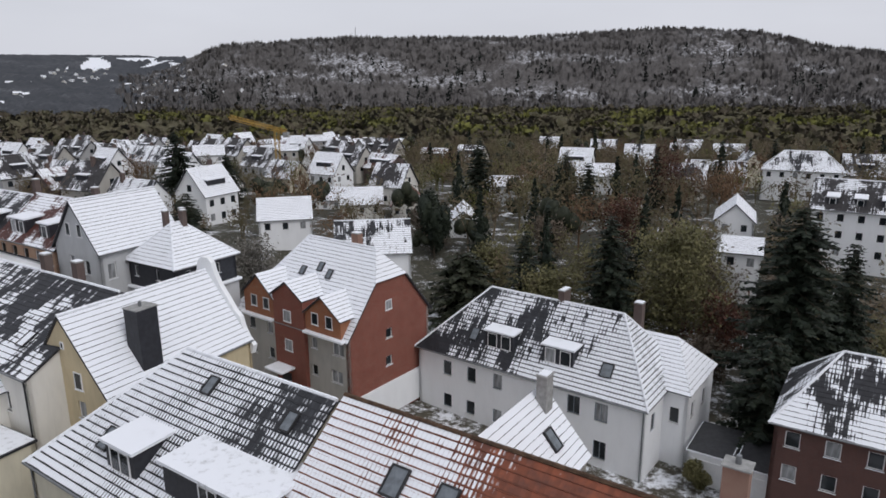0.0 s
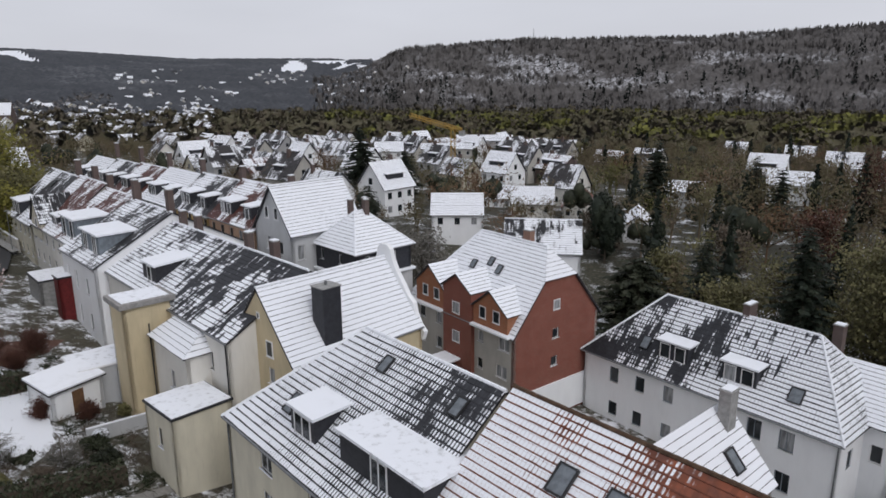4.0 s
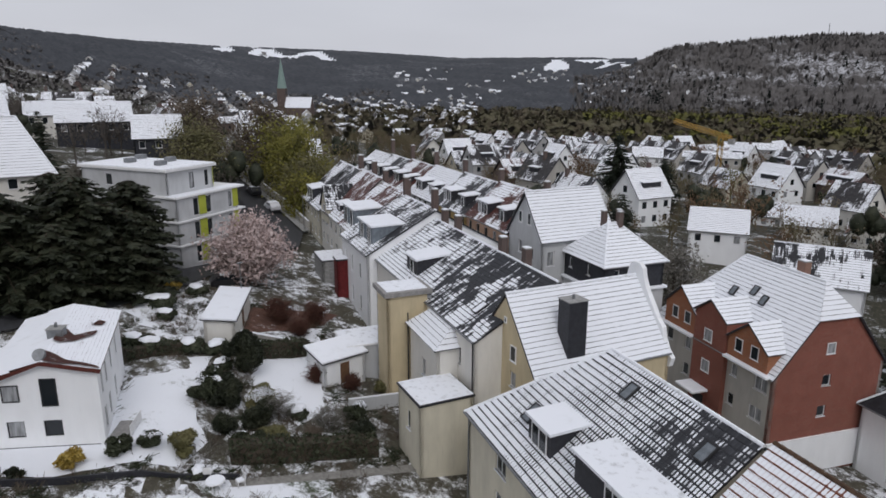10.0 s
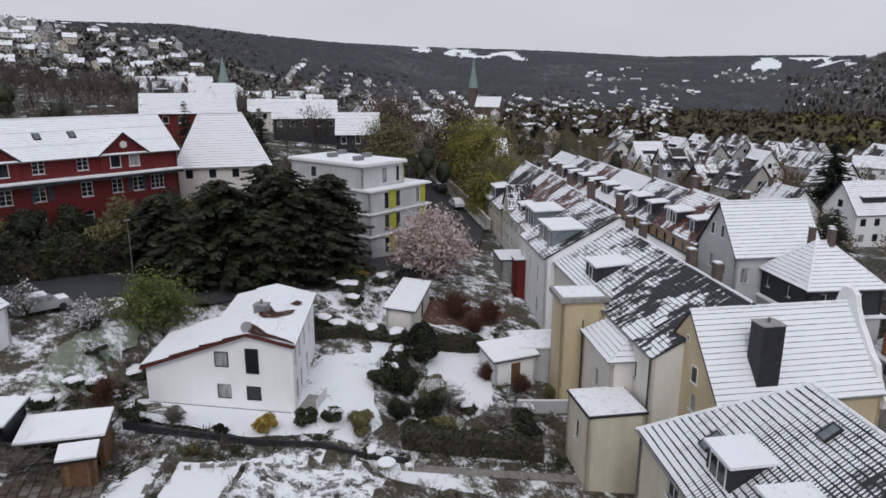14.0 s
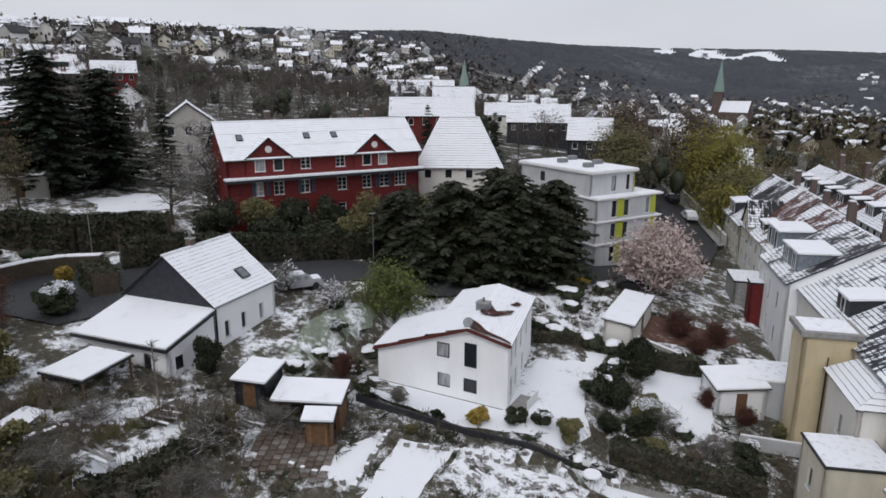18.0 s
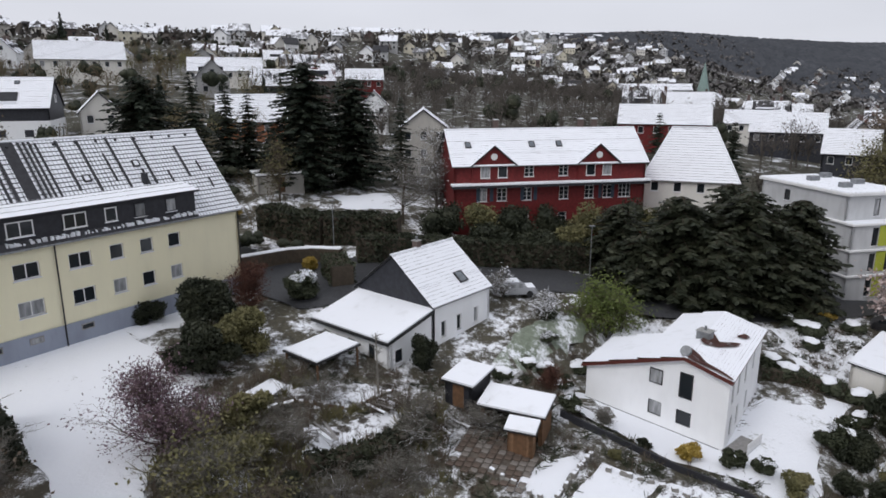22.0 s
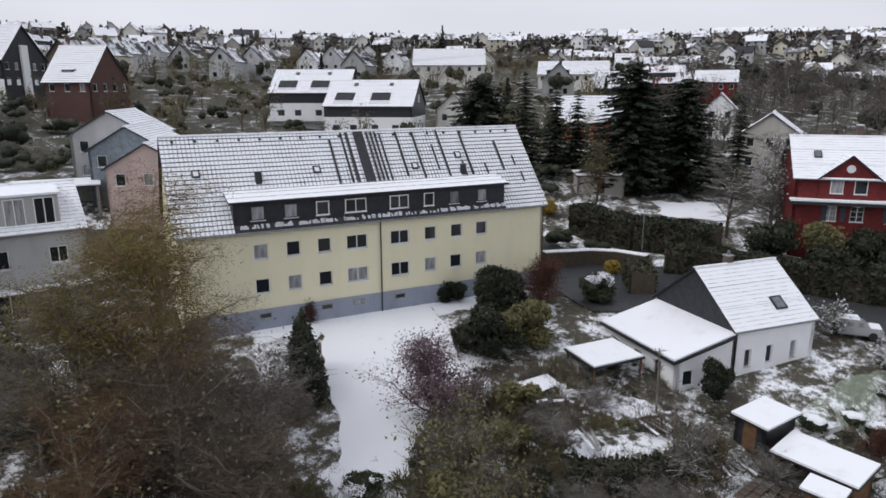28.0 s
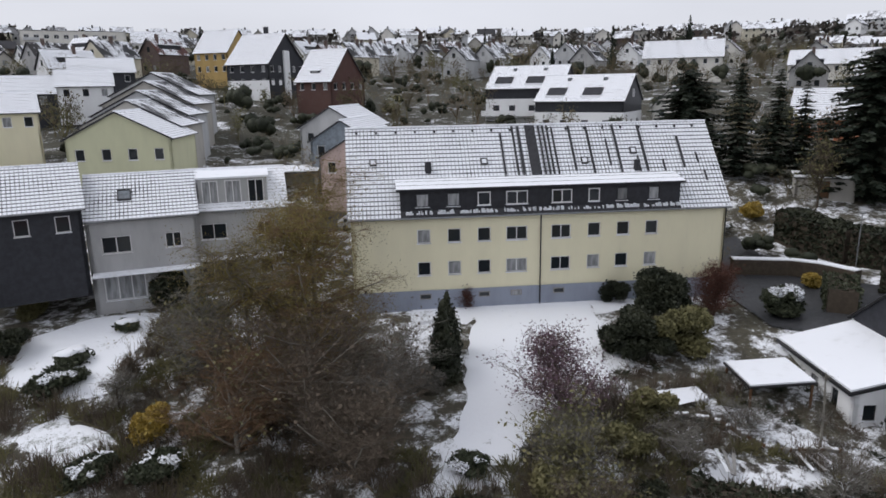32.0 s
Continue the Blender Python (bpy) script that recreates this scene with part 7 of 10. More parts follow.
for i in range(19):
    p_ = on_slope(*qF, 0.03 + i * 0.0515, 0.93)
    part("snow_hook", box_bm(p_.x - 0.08, p_.y - 0.1, p_.z, p_.x + 0.08, p_.y + 0.05, p_.z + 0.16), M["tile_dark"], blk)
bm = bmesh.new()
for i in range(150):
    x_ = rs.uniform(-11.2, 11.0)
    h_ = rs.uniform(0.06, 0.28)
    box(bm, x_, -5.56, 8.02, x_ + rs.uniform(0.06, 0.2), -5.3, 8.05 + h_)
tagged(part("clinging_snow", bm, M["snow"], blk, "small lumps of snow clinging to the eave"), kind="stuff")

# ---------- long red house ----------
rlh, rlh_q, rlh_d = house("red_house", "long red boarded house with white windows and two gables", -84.73, 12.54, 101.1, 24, 8.6, 11.5, 20.75, 24.4, walls="redwood", roof="roof_soft", course=2.2, glat=2, over=0.4,
    wins={"F": [(s_, 7.65, 1.2, 1.45, 2) for s_ in (3.1, 5.2, 8.5, 12.8, 16.1, 18.4)] + [(s_, 4.85, 1.2, 1.55, 2) for s_ in (2.8, 5.2, 8.3, 12.95, 16.2, 18.55)] + [(20.6, 4.85, 1.6, 1.6, 3)] + [(s_, 1.8, 1.1, 1.5) for s_ in (2.6, 5.2, 8.1, 12.9)]})
rx = -12.0
for c_ in (4.72, 17.8):
    gablet(rlh, rx + c_ - 2.6, rx + c_ + 2.6, 6.9, 9.2, 11.35, -4.5, 4.0, "redwood", roof="roof_soft", wins=[(rx + c_ - 1.05, 7.65, 1.15, 1.4), (rx + c_ + 1.05, 7.65, 1.15, 1.4)])
    bm = bmesh.new()
    tube(bm, (rx + c_, -4.56, 10.1), (rx + c_, -4.5, 10.1), 0.4, n=12)
    part("round_window", bm, M["whitepaint"], rlh)
part("ledge", box_bm(-12.4, -5.3, 6.85, 12.3, -4.2, 7.1, bevel=0.05), M["snow"], rlh, "snow-covered ledge between storeys")
part("ledge_board", box_bm(-12.35, -5.25, 6.55, 12.25, -4.25, 6.85), M["anthracite"], rlh)
for s_ in (3.1, 5.2, 8.5, 12.8, 16.1, 18.4):
    for dx in (-0.42, 1.22):
        if rng(int(s_ * 10)).uniform() < 0.75:
            part("shutter", box_bm(rx + s_ + dx, -4.36, 4.85, rx + s_ + dx + 0.42, -4.31, 6.4), M["blue"], rlh)
for cx in (-5.8, 5.2, 7.0):
    chimney(rlh, cx, 0.3, 12.2, 14.0, 0.6, 0.6, "brick_dark")
for fu in (0.1, 0.42, 0.56):
    skylight(rlh, rlh_q["F"], fu, 0.55, 0.7, 0.9)

# ---------- modern white house with the asymmetric roof ----------
wm = thing("modern_house", pose(-42.1, 19.2, 5.2, 0, 0, 222.2), "white house with an asymmetric snow-covered brown-edged roof", "house")
# local x runs along the garden wall from the right-hand corner; y points away behind
FW, DEP = 11.4, 7.4
wins_ = [(2.55, 3.05, 1.0, 1.9), (2.5, 0.9, 1.15, 1.15), (4.85, 3.42, 1.05, 1.15), (4.8, 0.9, 1.1, 1.15)]
LOW, STEP = 5.8, 6.7


def sk(x, y):
    """The side walls of the house stand askew to its garden front."""
    return (x - 0.22 * y, y)


def slab(name, pts, thick, mat, parent, label=""):
    bm = bmesh.new()
    hi = [bm.verts.new(p) for p in pts]
    lo = [bm.verts.new((p[0], p[1], p[2] - thick)) for p in pts]
    bm.faces.new(hi)
    bm.faces.new(lo[::-1])
    for i in range(len(pts)):
        j = (i + 1) % len(pts)
        bm.faces.new((lo[i], lo[j], hi[j], hi[i]))
    bmesh.ops.recalc_face_normals(bm, faces=bm.faces[:])
    return part(name, bm, mat, parent, label)


def wm_roof_z(x):
    return 5.45 + (6.05 - 5.45) * x / 3.25 if x < 3.25 else 6.05 - (x - 3.25) * 3.0 / 8.15


def wm_house():
    dep = 11.0
    hl = [(FW - s - w, z, w, h) for s, z, w, h in wins_]
    p0, p1 = (FW, 0), (0, 0)
    part("wall", wall_bm(p0, p1, -1.5, 3.0, [h for h in hl if h[1] + h[3] < 2.95]), M["white"], wm)
    bm = bmesh.new()
    bm.faces.new([bm.verts.new(p) for p in ((FW, 0, 2.98), (0, 0, 2.98), (0, 0, 5.45), (3.25, 0, 6.05), (FW, 0, 3.05))])
    part("gable_wall", bm, M["white"], wm)
    for h in hl:
        window(wm, p0, p1, *h[:4], depth=0.16 if h[1] + h[3] < 2.95 else 0.0, frame_mat=M["darkpaint"], panes=1, sill=False)
    part("plinth", box_bm(0.02, -0.02, -0.6, FW - 0.02, 0.03, 0.22), M["anthracite"], wm, "dark plinth strip")
    sd = [(1.0, 3.2, 0.6, 1.5), (2.8, 3.2, 0.6, 1.5), (5.2, 3.2, 0.6, 1.5), (8.0, 3.2, 0.6, 1.5), (1.2, 0.6, 0.7, 1.6), (3.2, 0.6, 0.7, 1.6), (6.2, 0.6, 0.7, 1.6)]
    q1 = sk(0, -dep)
    part("wall", wall_bm((0, 0), q1, -1.5, 5.45, sd), M["white"], wm)
    for h in sd:
        window(wm, (0, 0), q1, *h, frame_mat=M["darkpaint"], panes=1, sill=False)
    part("wall", wall_bm(q1, sk(STEP, -dep), -1.5, 4.75, gable=[(3.45, 6.0), (0, 5.4)]), M["white"], wm)
    part("wall", wall_bm(sk(STEP, -dep), sk(STEP, -LOW), -1.5, 4.75), M["white"], wm)
    part("wall", wall_bm(sk(STEP, -LOW), sk(FW, -LOW), -1.5, 3.0), M["white"], wm)
    part("wall", wall_bm(sk(FW, -LOW), (FW, 0), -1.5, 3.0), M["white"], wm)
    o = 0.3

    def p3(x, y, z):
        return (*sk(x, y), z)
    brown = roof_mat("roof_snow_brown", (0.14, 0.045, 0.035), 0.98, line=0.03, rib=0.3, ribs=0.3)
    part("roof_slope", slope_bm(p3(-o, o, 5.52), p3(-o, -dep - o, 5.52), p3(3.25, o, 6.22), p3(3.25, -dep - o, 6.22), course=3.0), [brown, M["brownboard"]], wm)
    # tiles laid bare by the warm chimney and along the verge
    for poly in (((2.6, -2.9), (3.1, -3.2), (3.2, -5.2), (2.7, -5.4), (2.0, -4.7), (1.3, -5.6), (0.7, -6.0), (0.9, -4.9), (1.7, -3.9)), ((3.2, 0.25), (3.2, -1.3), (2.7, -0.9), (1.9, -0.45), (0.8, -0.15), (-0.2, 0.0), (-0.25, 0.27), (1.6, 0.27)), ((0.6, -7.2), (1.3, -7.0), (1.1, -8.3), (0.5, -8.1))):
        bm = bmesh.new()
        pts = frayed([(a * 1.0, b * 1.0) for a, b in poly], 0.13, 0.22)
        fc = bm.faces.new([bm.verts.new((*sk(a, b), 5.60 + (a + o) * 0.70 / 3.55 + 0.045)) for a, b in pts])
        bmesh.ops.solidify(bm, geom=[fc], thickness=0.03)
        bmesh.ops.recalc_face_normals(bm, faces=bm.faces[:])
        part("bare_tiles", bm, M["melting"], wm, "red-brown tiles under melting snow")
    zs = wm_roof_z(STEP) + 0.17
    part("roof_slope", slope_bm(p3(STEP + 0.2, -dep - o, zs), p3(STEP + 0.2, o, zs), p3(3.25, -dep - o, 6.22), p3(3.25, o, 6.22), course=4, lift=0.12), [M["snow"], M["brownboard"]], wm)
    part("roof_slope", slope_bm(p3(FW + o, -LOW - o, 3.08), p3(FW + o, o, 3.08), p3(STEP + 0.2, -LOW - o, zs), p3(STEP + 0.2, o, zs), course=6, lift=0.12), [M["snow"], M["brownboard"]], wm)
    for a_, b_ in (((-o, 5.42), (3.25, 6.12)), ((3.25, 6.12), (FW + o, 2.98))):
        slab("barge_board", [(a_[0], o + 0.06, a_[1] + 0.06), (b_[0], o + 0.06, b_[1] + 0.06), (b_[0], o - 0.04, b_[1] + 0.06), (a_[0], o - 0.04, a_[1] + 0.06)], 0.2, M["brownboard"], wm)
    cx, cy = sk(3.1, -4.3)
    chimney(wm, cx, cy, 5.5, 6.75, 1.0, 0.8, "zinc", cap="none")
    bm = bmesh.new()
    tube(bm, (3.4, -0.25, 6.45), (3.4, -0.1, 6.55), 0.42, 0.38, 12)
    part("satellite_dish", bm, M["zinc"], wm)
    part("balcony_floor", box_bm(-1.3, -3.0, 0.1, 0.1, -0.7, 0.22), M["greywood"], wm)
    for i in range(4):
        part("balcony_rail", box_bm(-1.34, -3.0, 0.24 + i * 0.2, -1.29, -0.7, 0.36 + i * 0.2), M["whitepaint"], wm)


wm_house()

# ---------- white cottage with a lean-to ----------
pent, pent_q, pent_d = house("cottage", "white cottage with a black slated gable and snowy tile roof", -56.9, -1.6, 139.3, 7.6, 8.7, 7.6, 12.8, 16.23, walls="white", roof="roof_soft", course=2.2, wmats={"S": "slate"}, over=0.2, edge="darkpaint",
    wins={"F": [(1.1, 2.3, 0.6, 1.35), (3.1, 2.35, 0.6, 1.35), (5.4, 2.4, 0.6, 1.35)], "S": [(3.0, 3.3, 0.6, 1.1), (5.2, 3.3, 0.6, 1.1)]})
for s_, z_ in ((2.1, 0.0), (3.8, 0.2), (5.5, 0.5)):
    window(pent, (-3.8, -4.35), (3.8, -4.35), s_, z_ + 0.1, 0.6, 0.35, depth=0.0, sill=False, name="cellar_window")
skylight(pent, pent_q["F"], 0.66, 0.32, 1.0, 1.1)
chimney(pent, -0.6, 0.2, 7.6, 9.3, 0.55, 0.55, "brick_dark", cap="none")
downpipe(pent, -3.7, -4.42, 0, 5.1, "darkpaint")
lean = thing("lean_to", pose(-56.9, -1.6, 7.6, 0, 0, 139.3), "white lean-to with a broad snow-covered flat roof", "annex")
for p, q, hl in (((-8.6, -4.3), (-3.85, -4.3), [(0.6, 1.8, 0.8, 1.0)]), ((-8.6, 3.6), (-8.6, -4.3), [(5.6, 1.5, 0.7, 1.5), (3.2, 1.0, 0.9, 1.9)])):
    part("wall", wall_bm(p, q, -1.5, 3.6, hl, gable=[(4.75, 4.70), (0, 3.62)] if len(hl) == 1 else None), M["white"], lean)
    for h in hl:
        window(lean, p, q, *h, frame_mat=M["darkpaint"], panes=1)
slab("roof", [(-9.1, -4.6, 3.75), (-3.82, -4.6, 4.95), (-3.82, 4.2, 4.95), (-9.1, 4.2, 3.75)], 0.22, M["darkpaint"], lean)
slab("roof_snow", [(-9.0, -4.5, 3.90), (-3.83, -4.5, 5.10), (-3.83, 4.1, 5.10), (-9.0, 4.1, 3.90)], 0.12, M["snow"], lean)
porch = thing("porch", pose(-47.9, -8.6, 8.15, 0, 0, 139.3), "open garden porch with a snowy flat roof", "shelter")
slab("roof", [(-2.6, -1.9, 2.7), (1.6, -1.9, 2.9), (1.6, 2.0, 2.9), (-2.6, 2.0, 2.7)], 0.14, M["darkpaint"], porch)
slab("roof_snow", [(-2.5, -1.8, 2.8), (1.5, -1.8, 3.0), (1.5, 1.9, 3.0), (-2.5, 1.9, 2.8)], 0.1, M["snow"], porch)
for px_, py_ in ((-2.4, -1.7), (1.4, -1.7), (-2.4, 1.8), (1.4, 1.8)):
    part("post", box_bm(px_ - 0.06, py_ - 0.06, -0.8, px_ + 0.06, py_ + 0.06, 2.75), M["wood"], porch)

# ---------- grey flats with lime panels ----------
fl = thing("block_of_flats", pose(-79.06, 47.29, 6.6, 0, 0, 102.1), "grey flat-roofed block of flats with white slabs and lime panels", "apartment house")
fa, fb = 5.15, 7.8
for k in range(3):
    z0_ = 0.2 + 2.85 * k
    fw = [(2.6, z0_ + 0.35, 0.8, 2.0), (4.7, z0_ + 0.35, 0.8, 2.0), (8.6, z0_ + 0.4, 0.6, 1.9)]
    for key, p, q, hl in (("F", (-fa, -fb), (fa, -fb), fw), ("R", (fa, -fb), (fa, fb), [(1.2, z0_ + 0.4, 1.4, 1.9), (6.0, z0_ + 0.4, 1.4, 1.9), (11, z0_ + 0.4, 1.4, 1.9)]), ("K", (fa, fb), (-fa, fb), []), ("S", (-fa, fb), (-fa, -fb), [(3, z0_ + 0.6, 1.2, 1.4), (9, z0_ + 0.6, 1.2, 1.4)])):
        part("wall", wall_bm(p, q, z0_ if k else -3, z0_ + 2.62, hl), M["lightgrey"], fl)
        for h in hl:
            window(fl, p, q, *h, frame_mat=M["darkpaint"])
    part("floor_slab", box_bm(-fa - 0.25, -fb - 0.25, z0_ + 2.62, fa + 1.2, fb + 0.25, z0_ + 2.85, bevel=0.03), M["whitepaint"], fl)
    part("lime_panel", box_bm(-fa + 3.45, -fb - 0.05, z0_ + 0.3, -fa + 4.65, -fb + 0.05, z0_ + 2.6), M["lime"], fl)
    part("lime_panel", box_bm(fa - 0.9, -fb - 0.05, z0_ + 0.3, fa + 0.05, -fb + 0.05, z0_ + 2.6), M["lime"], fl)
for p, q, hl in (((-fa + 0.3, -fb + 1.6), (fa - 2.4, -fb + 1.6), [(3.6, 9.2, 0.8, 1.9), (6.2, 9.2, 0.6, 1.9)]), ((fa - 2.4, -fb + 1.6), (fa - 2.4, fb - 0.4), [(2, 9.2, 1.4, 1.9)]), ((fa - 2.4, fb - 0.4), (-fa + 0.3, fb - 0.4), []), ((-fa + 0.3, fb - 0.4), (-fa + 0.3, -fb + 1.6), [(4, 9.6, 1.0, 1.3)])):
    part("penthouse_wall", wall_bm(p, q, 8.75, 11.5, hl), M["lightgrey"], fl)
    for h in hl:
        window(fl, p, q, *h, frame_mat=M["darkpaint"])
part("lime_panel", box_bm(fa - 2.45, -fb + 1.6, 9.0, fa - 2.3, -fb + 2.6, 11.4), M["lime"], fl)
part("roof_slab", box_bm(-fa, -fb + 1.2, 11.5, fa - 2.0, fb, 11.85, bevel=0.04), M["whitepaint"], fl)
part("roof_snow", box_bm(-fa + 0.15, -fb + 1.35, 11.83, fa - 2.15, fb - 0.15, 11.95, bevel=0.04), M["snow_dirty"], fl)
part("terrace_snow", box_bm(-fa, -fb, 8.74, fa + 1.0, -fb + 1.5, 8.82), M["snow"], fl)
for px_, py_ in ((-2.5, 2.0), (0.5, -1.5), (-3.0, -3.5), (1.0, 4.0)):
    part("roof_unit", box_bm(px_, py_, 11.9, px_ + 1.3, py_ + 0.9, 12.5, bevel=0.06), M["zinc"], fl)

# ---------- houses further off ----------
house("terraced_house", "house with dark slate gable and snowy roof", -14.9, -53.2, 168, 8.0, 9.0, 16.9, 20.8, 23.6, 0.0, 0.0, walls="slate", roof="roof_block", wins=auto_wins(8.0, 9.0, 3.9))
house("terraced_house", "pale lime end gable of a stepped terrace", -30.0, -73.4, 53, 9.1, 11.0, 19.4, 24.3, 27.1, 0.0, 0.0, walls="palegreen", roof="roof_white", wins=auto_wins(9.1, 11.0, 4.4))
house("terraced_house", "pale grey end gable of a stepped terrace", -33.6, -80.6, 52, 9.1, 11.5, 19.3, 25.2, 28.1, 0.0, 0.0, walls="beige", roof="roof_patch", wins=auto_wins(9.1, 11.5, 5.5))
house("terraced_house", "pale grey end gable of a stepped terrace", -37.2, -87.9, 52, 9.1, 11.9, 20.4, 26.2, 29.2, 0.0, 0.0, walls="lightgrey", roof="roof_patch", wins=auto_wins(9.1, 11.9, 5.4))
house("terraced_house", "pale grey end gable of a stepped terrace", -40.7, -95.1, 51, 9.1, 12.4, 21.1, 27.4, 30.5, 0.0, 0.0, walls="beige", roof="roof_patch", wins=auto_wins(9.1, 12.4, 5.8))
house("terraced_house", "pale grey end gable of a stepped terrace", -44.2, -102.4, 51, 9.1, 12.8, 22.1, 28.6, 31.8, 0.0, 0.0, walls="lightgrey", roof="roof_patch", wins=auto_wins(9.1, 12.8, 6.1))
house("terraced_house", "grey gabled house in a stepped row behind the block", -56.7, -70.7, 37, 11.0, 8.5, 18.9, 24.3, 26.8, 0.0, 0.0, walls="grey", roof="roof_white", wins=auto_wins(11.0, 8.5, 5.3))
house("terraced_house", "blue-grey gabled house in a stepped row behind the block", -54.5, -64.9, 36, 11.0, 7.9, 18.2, 23.0, 25.4, 0.0, 0.0, walls="slate_blue", roof="roof_white", wins=auto_wins(11.0, 7.9, 4.8))
house("terraced_house", "rose gabled house in a stepped row behind the block", -52.4, -59.1, 35, 11.0, 8.1, 17.7, 21.6, 24.0, 0.0, 0.0, walls="pink", roof="roof_white", wins=auto_wins(11.0, 8.1, 3.9))
house("house", "dark slate house with white roof", -46.2, -141.5, 165, 11.6, 9.0, 29.0, 32.9, 35.6, 0.0, 0.0, walls="slate", roof="roof_white", wins=auto_wins(11.6, 9.0, 3.9))
house("house", "dark slate house beside a white one", -30.5, -124.6, 169, 10.1, 9.0, 26.4, 29.1, 31.9, 0.0, 0.0, walls="slate", roof="roof_white", wins=auto_wins(10.1, 9.0, 2.8))
house("house", "white house with snowy roof", -37.6, -121.0, 166, 8.4, 9.0, 27.0, 30.2, 32.8, 0.0, 0.0, walls="white", roof="roof_white", wins=auto_wins(8.4, 9.0, 3.3))
house("house", "pale yellow house with snowy roof", -21.5, -95.7, 171, 6.9, 9.0, 22.7, 26.9, 29.3, 0.0, 0.0, walls="yellow", roof="roof_white", wins=auto_wins(6.9, 9.0, 4.2))
house("house", "ochre gabled house with snowy roof", -76.5, -151.9, 116, 9.7, 9.0, 32.7, 37.8, 42.8, 0.0, 0.0, walls="ochre", roof="roof_white", wins=auto_wins(9.7, 9.0, 5.1))
bkh, bkh_q, _d = house("house", "tall black-clad house with a white chimney wall", -76.7, -131.3, 113, 11.3, 12.0, 28.4, 34.5, 40.6, 0.0, 0.0, walls="slate", roof="roof_white", wins=auto_wins(11.3, 12.0, 6.1))
dkh, dkh_q, _d = house("house", "dark red brick gabled house with snow", -77.4, -106.7, 108, 8.5, 10.0, 26.8, 30.6, 36.3, 0.0, 0.0, walls="brick_dark", roof="roof_white", wins=auto_wins(8.5, 10.0, 3.9))
house("house", "white gabled house on the crest", -79.2, -204.5, 161, 12.6, 9.0, 38.1, 42.7, 46.0, 0.0, 0.0, walls="white", roof="roof_white", wins=auto_wins(12.6, 9.0, 4.6))
house("house", "off-white gabled house with snowy roof", -118.3, -57.9, 27, 11.0, 6.1, 20.8, 25.3, 28.4, 0.0, 0.0, walls="offwhite", roof="roof_white", wins=auto_wins(11.0, 6.1, 4.5))
house("house", "orange brick house with a broad snowy roof", -130.9, -35.3, 105, 12.5, 9.0, 17.9, 23.1, 27.7, 0.0, 0.0, walls="brick_orange", roof="roof_white", wins=auto_wins(12.5, 9.0, 5.2))
house("house", "slate-clad house with a patchy snowy roof", -171.1, -39.4, 103, 12.5, 9.0, 26.0, 29.3, 33.0, 0.0, 0.0, walls="slate", roof="roof_slate", wins=auto_wins(12.5, 9.0, 3.2))
house("house", "off-white rendered house with snowy roof", -196.7, -59.6, 107, 19.6, 9.0, 29.2, 33.1, 36.6, 0.0, 0.0, walls="offwhite", roof="roof_white", wins=auto_wins(19.6, 9.0, 3.9))
house("house", "off-white rendered house with dormer and snowy roof", -174.4, -88.3, 117, 19.4, 9.0, 31.5, 35.5, 39.7, 0.0, 0.0, walls="offwhite", roof="roof_white", wins=auto_wins(19.4, 9.0, 4.0))
house("house", "red boarded house with snowy roof", -194.5, -20.5, 96, 10.1, 9.0, 27.1, 30.7, 33.5, 0.0, 0.0, walls="redwood", roof="roof_white", wins=auto_wins(10.1, 9.0, 3.6))
house("house", "white gabled house with steep snowy roof", -146.0, -13.5, 5, 11.0, 5.5, 16.9, 25.5, 28.2, 0.0, 0.0, walls="white", roof="roof_white", wins=auto_wins(11.0, 5.5, 8.6))
house("house", "pale grey villa behind bare branches", -110.5, -2.5, 1, 11.0, 7.2, 14.2, 23.2, 25.9, 0.0, 0.0, walls="beige", roof="roof_white", wins=auto_wins(11.0, 7.2, 9.0))
house("house", "dark red house with snow and roof windows", -130.5, 42.9, 72, 16.2, 9.0, 19.2, 22.6, 25.8, 0.0, 0.0, walls="redwood", roof="roof_white", wins=auto_wins(16.2, 9.0, 3.4))
house("house", "off-white rendered house with a steep snowy hipped roof", -91.2, 33.9, 69, 11.4, 9.0, 15.8, 17.9, 24.1, 3.0, 3.0, walls="offwhite", roof="roof_soft", wins=auto_wins(11.4, 9.0, 2.1))
house("house", "slate house with snowy roof", -138.2, 70.7, 63, 13.5, 9.0, 16.8, 20.5, 24.0, 0.0, 0.0, walls="slate", roof="roof_white", wins=auto_wins(13.5, 9.0, 3.7))
house("house", "black gabled house with snowy roof", -113.8, 69.2, 58, 7.9, 9.0, 16.0, 18.7, 22.3, 0.0, 0.0, walls="slate", roof="roof_white", wins=auto_wins(7.9, 9.0, 2.7))
house("house", "white hall with snowy roof", -192.8, 70.7, 70, 12.2, 9.0, 19.6, 23.1, 27.2, 0.0, 0.0, walls="white", roof="roof_white", wins=auto_wins(12.2, 9.0, 3.5))
house("house", "pale house with snowy roof", -154.6, 71.4, 65, 12.1, 9.0, 17.9, 21.2, 23.8, 0.0, 0.0, walls="offwhite", roof="roof_white", wins=auto_wins(12.1, 9.0, 3.4))
house("house", "low school building with snowy roof", -320.0, 100.6, 72, 32.3, 9.0, 21.9, 26.6, 29.2, 0.0, 0.0, walls="grey", roof="roof_white", wins=auto_wins(32.3, 9.0, 4.7))
house("house", "white gabled house with snowy roof", -27.1, 113.3, 13, 8.6, 9.0, 1.8, 5.6, 8.4, 0.0, 0.0, walls="white", roof="roof_white", wins=auto_wins(8.6, 9.0, 3.8))
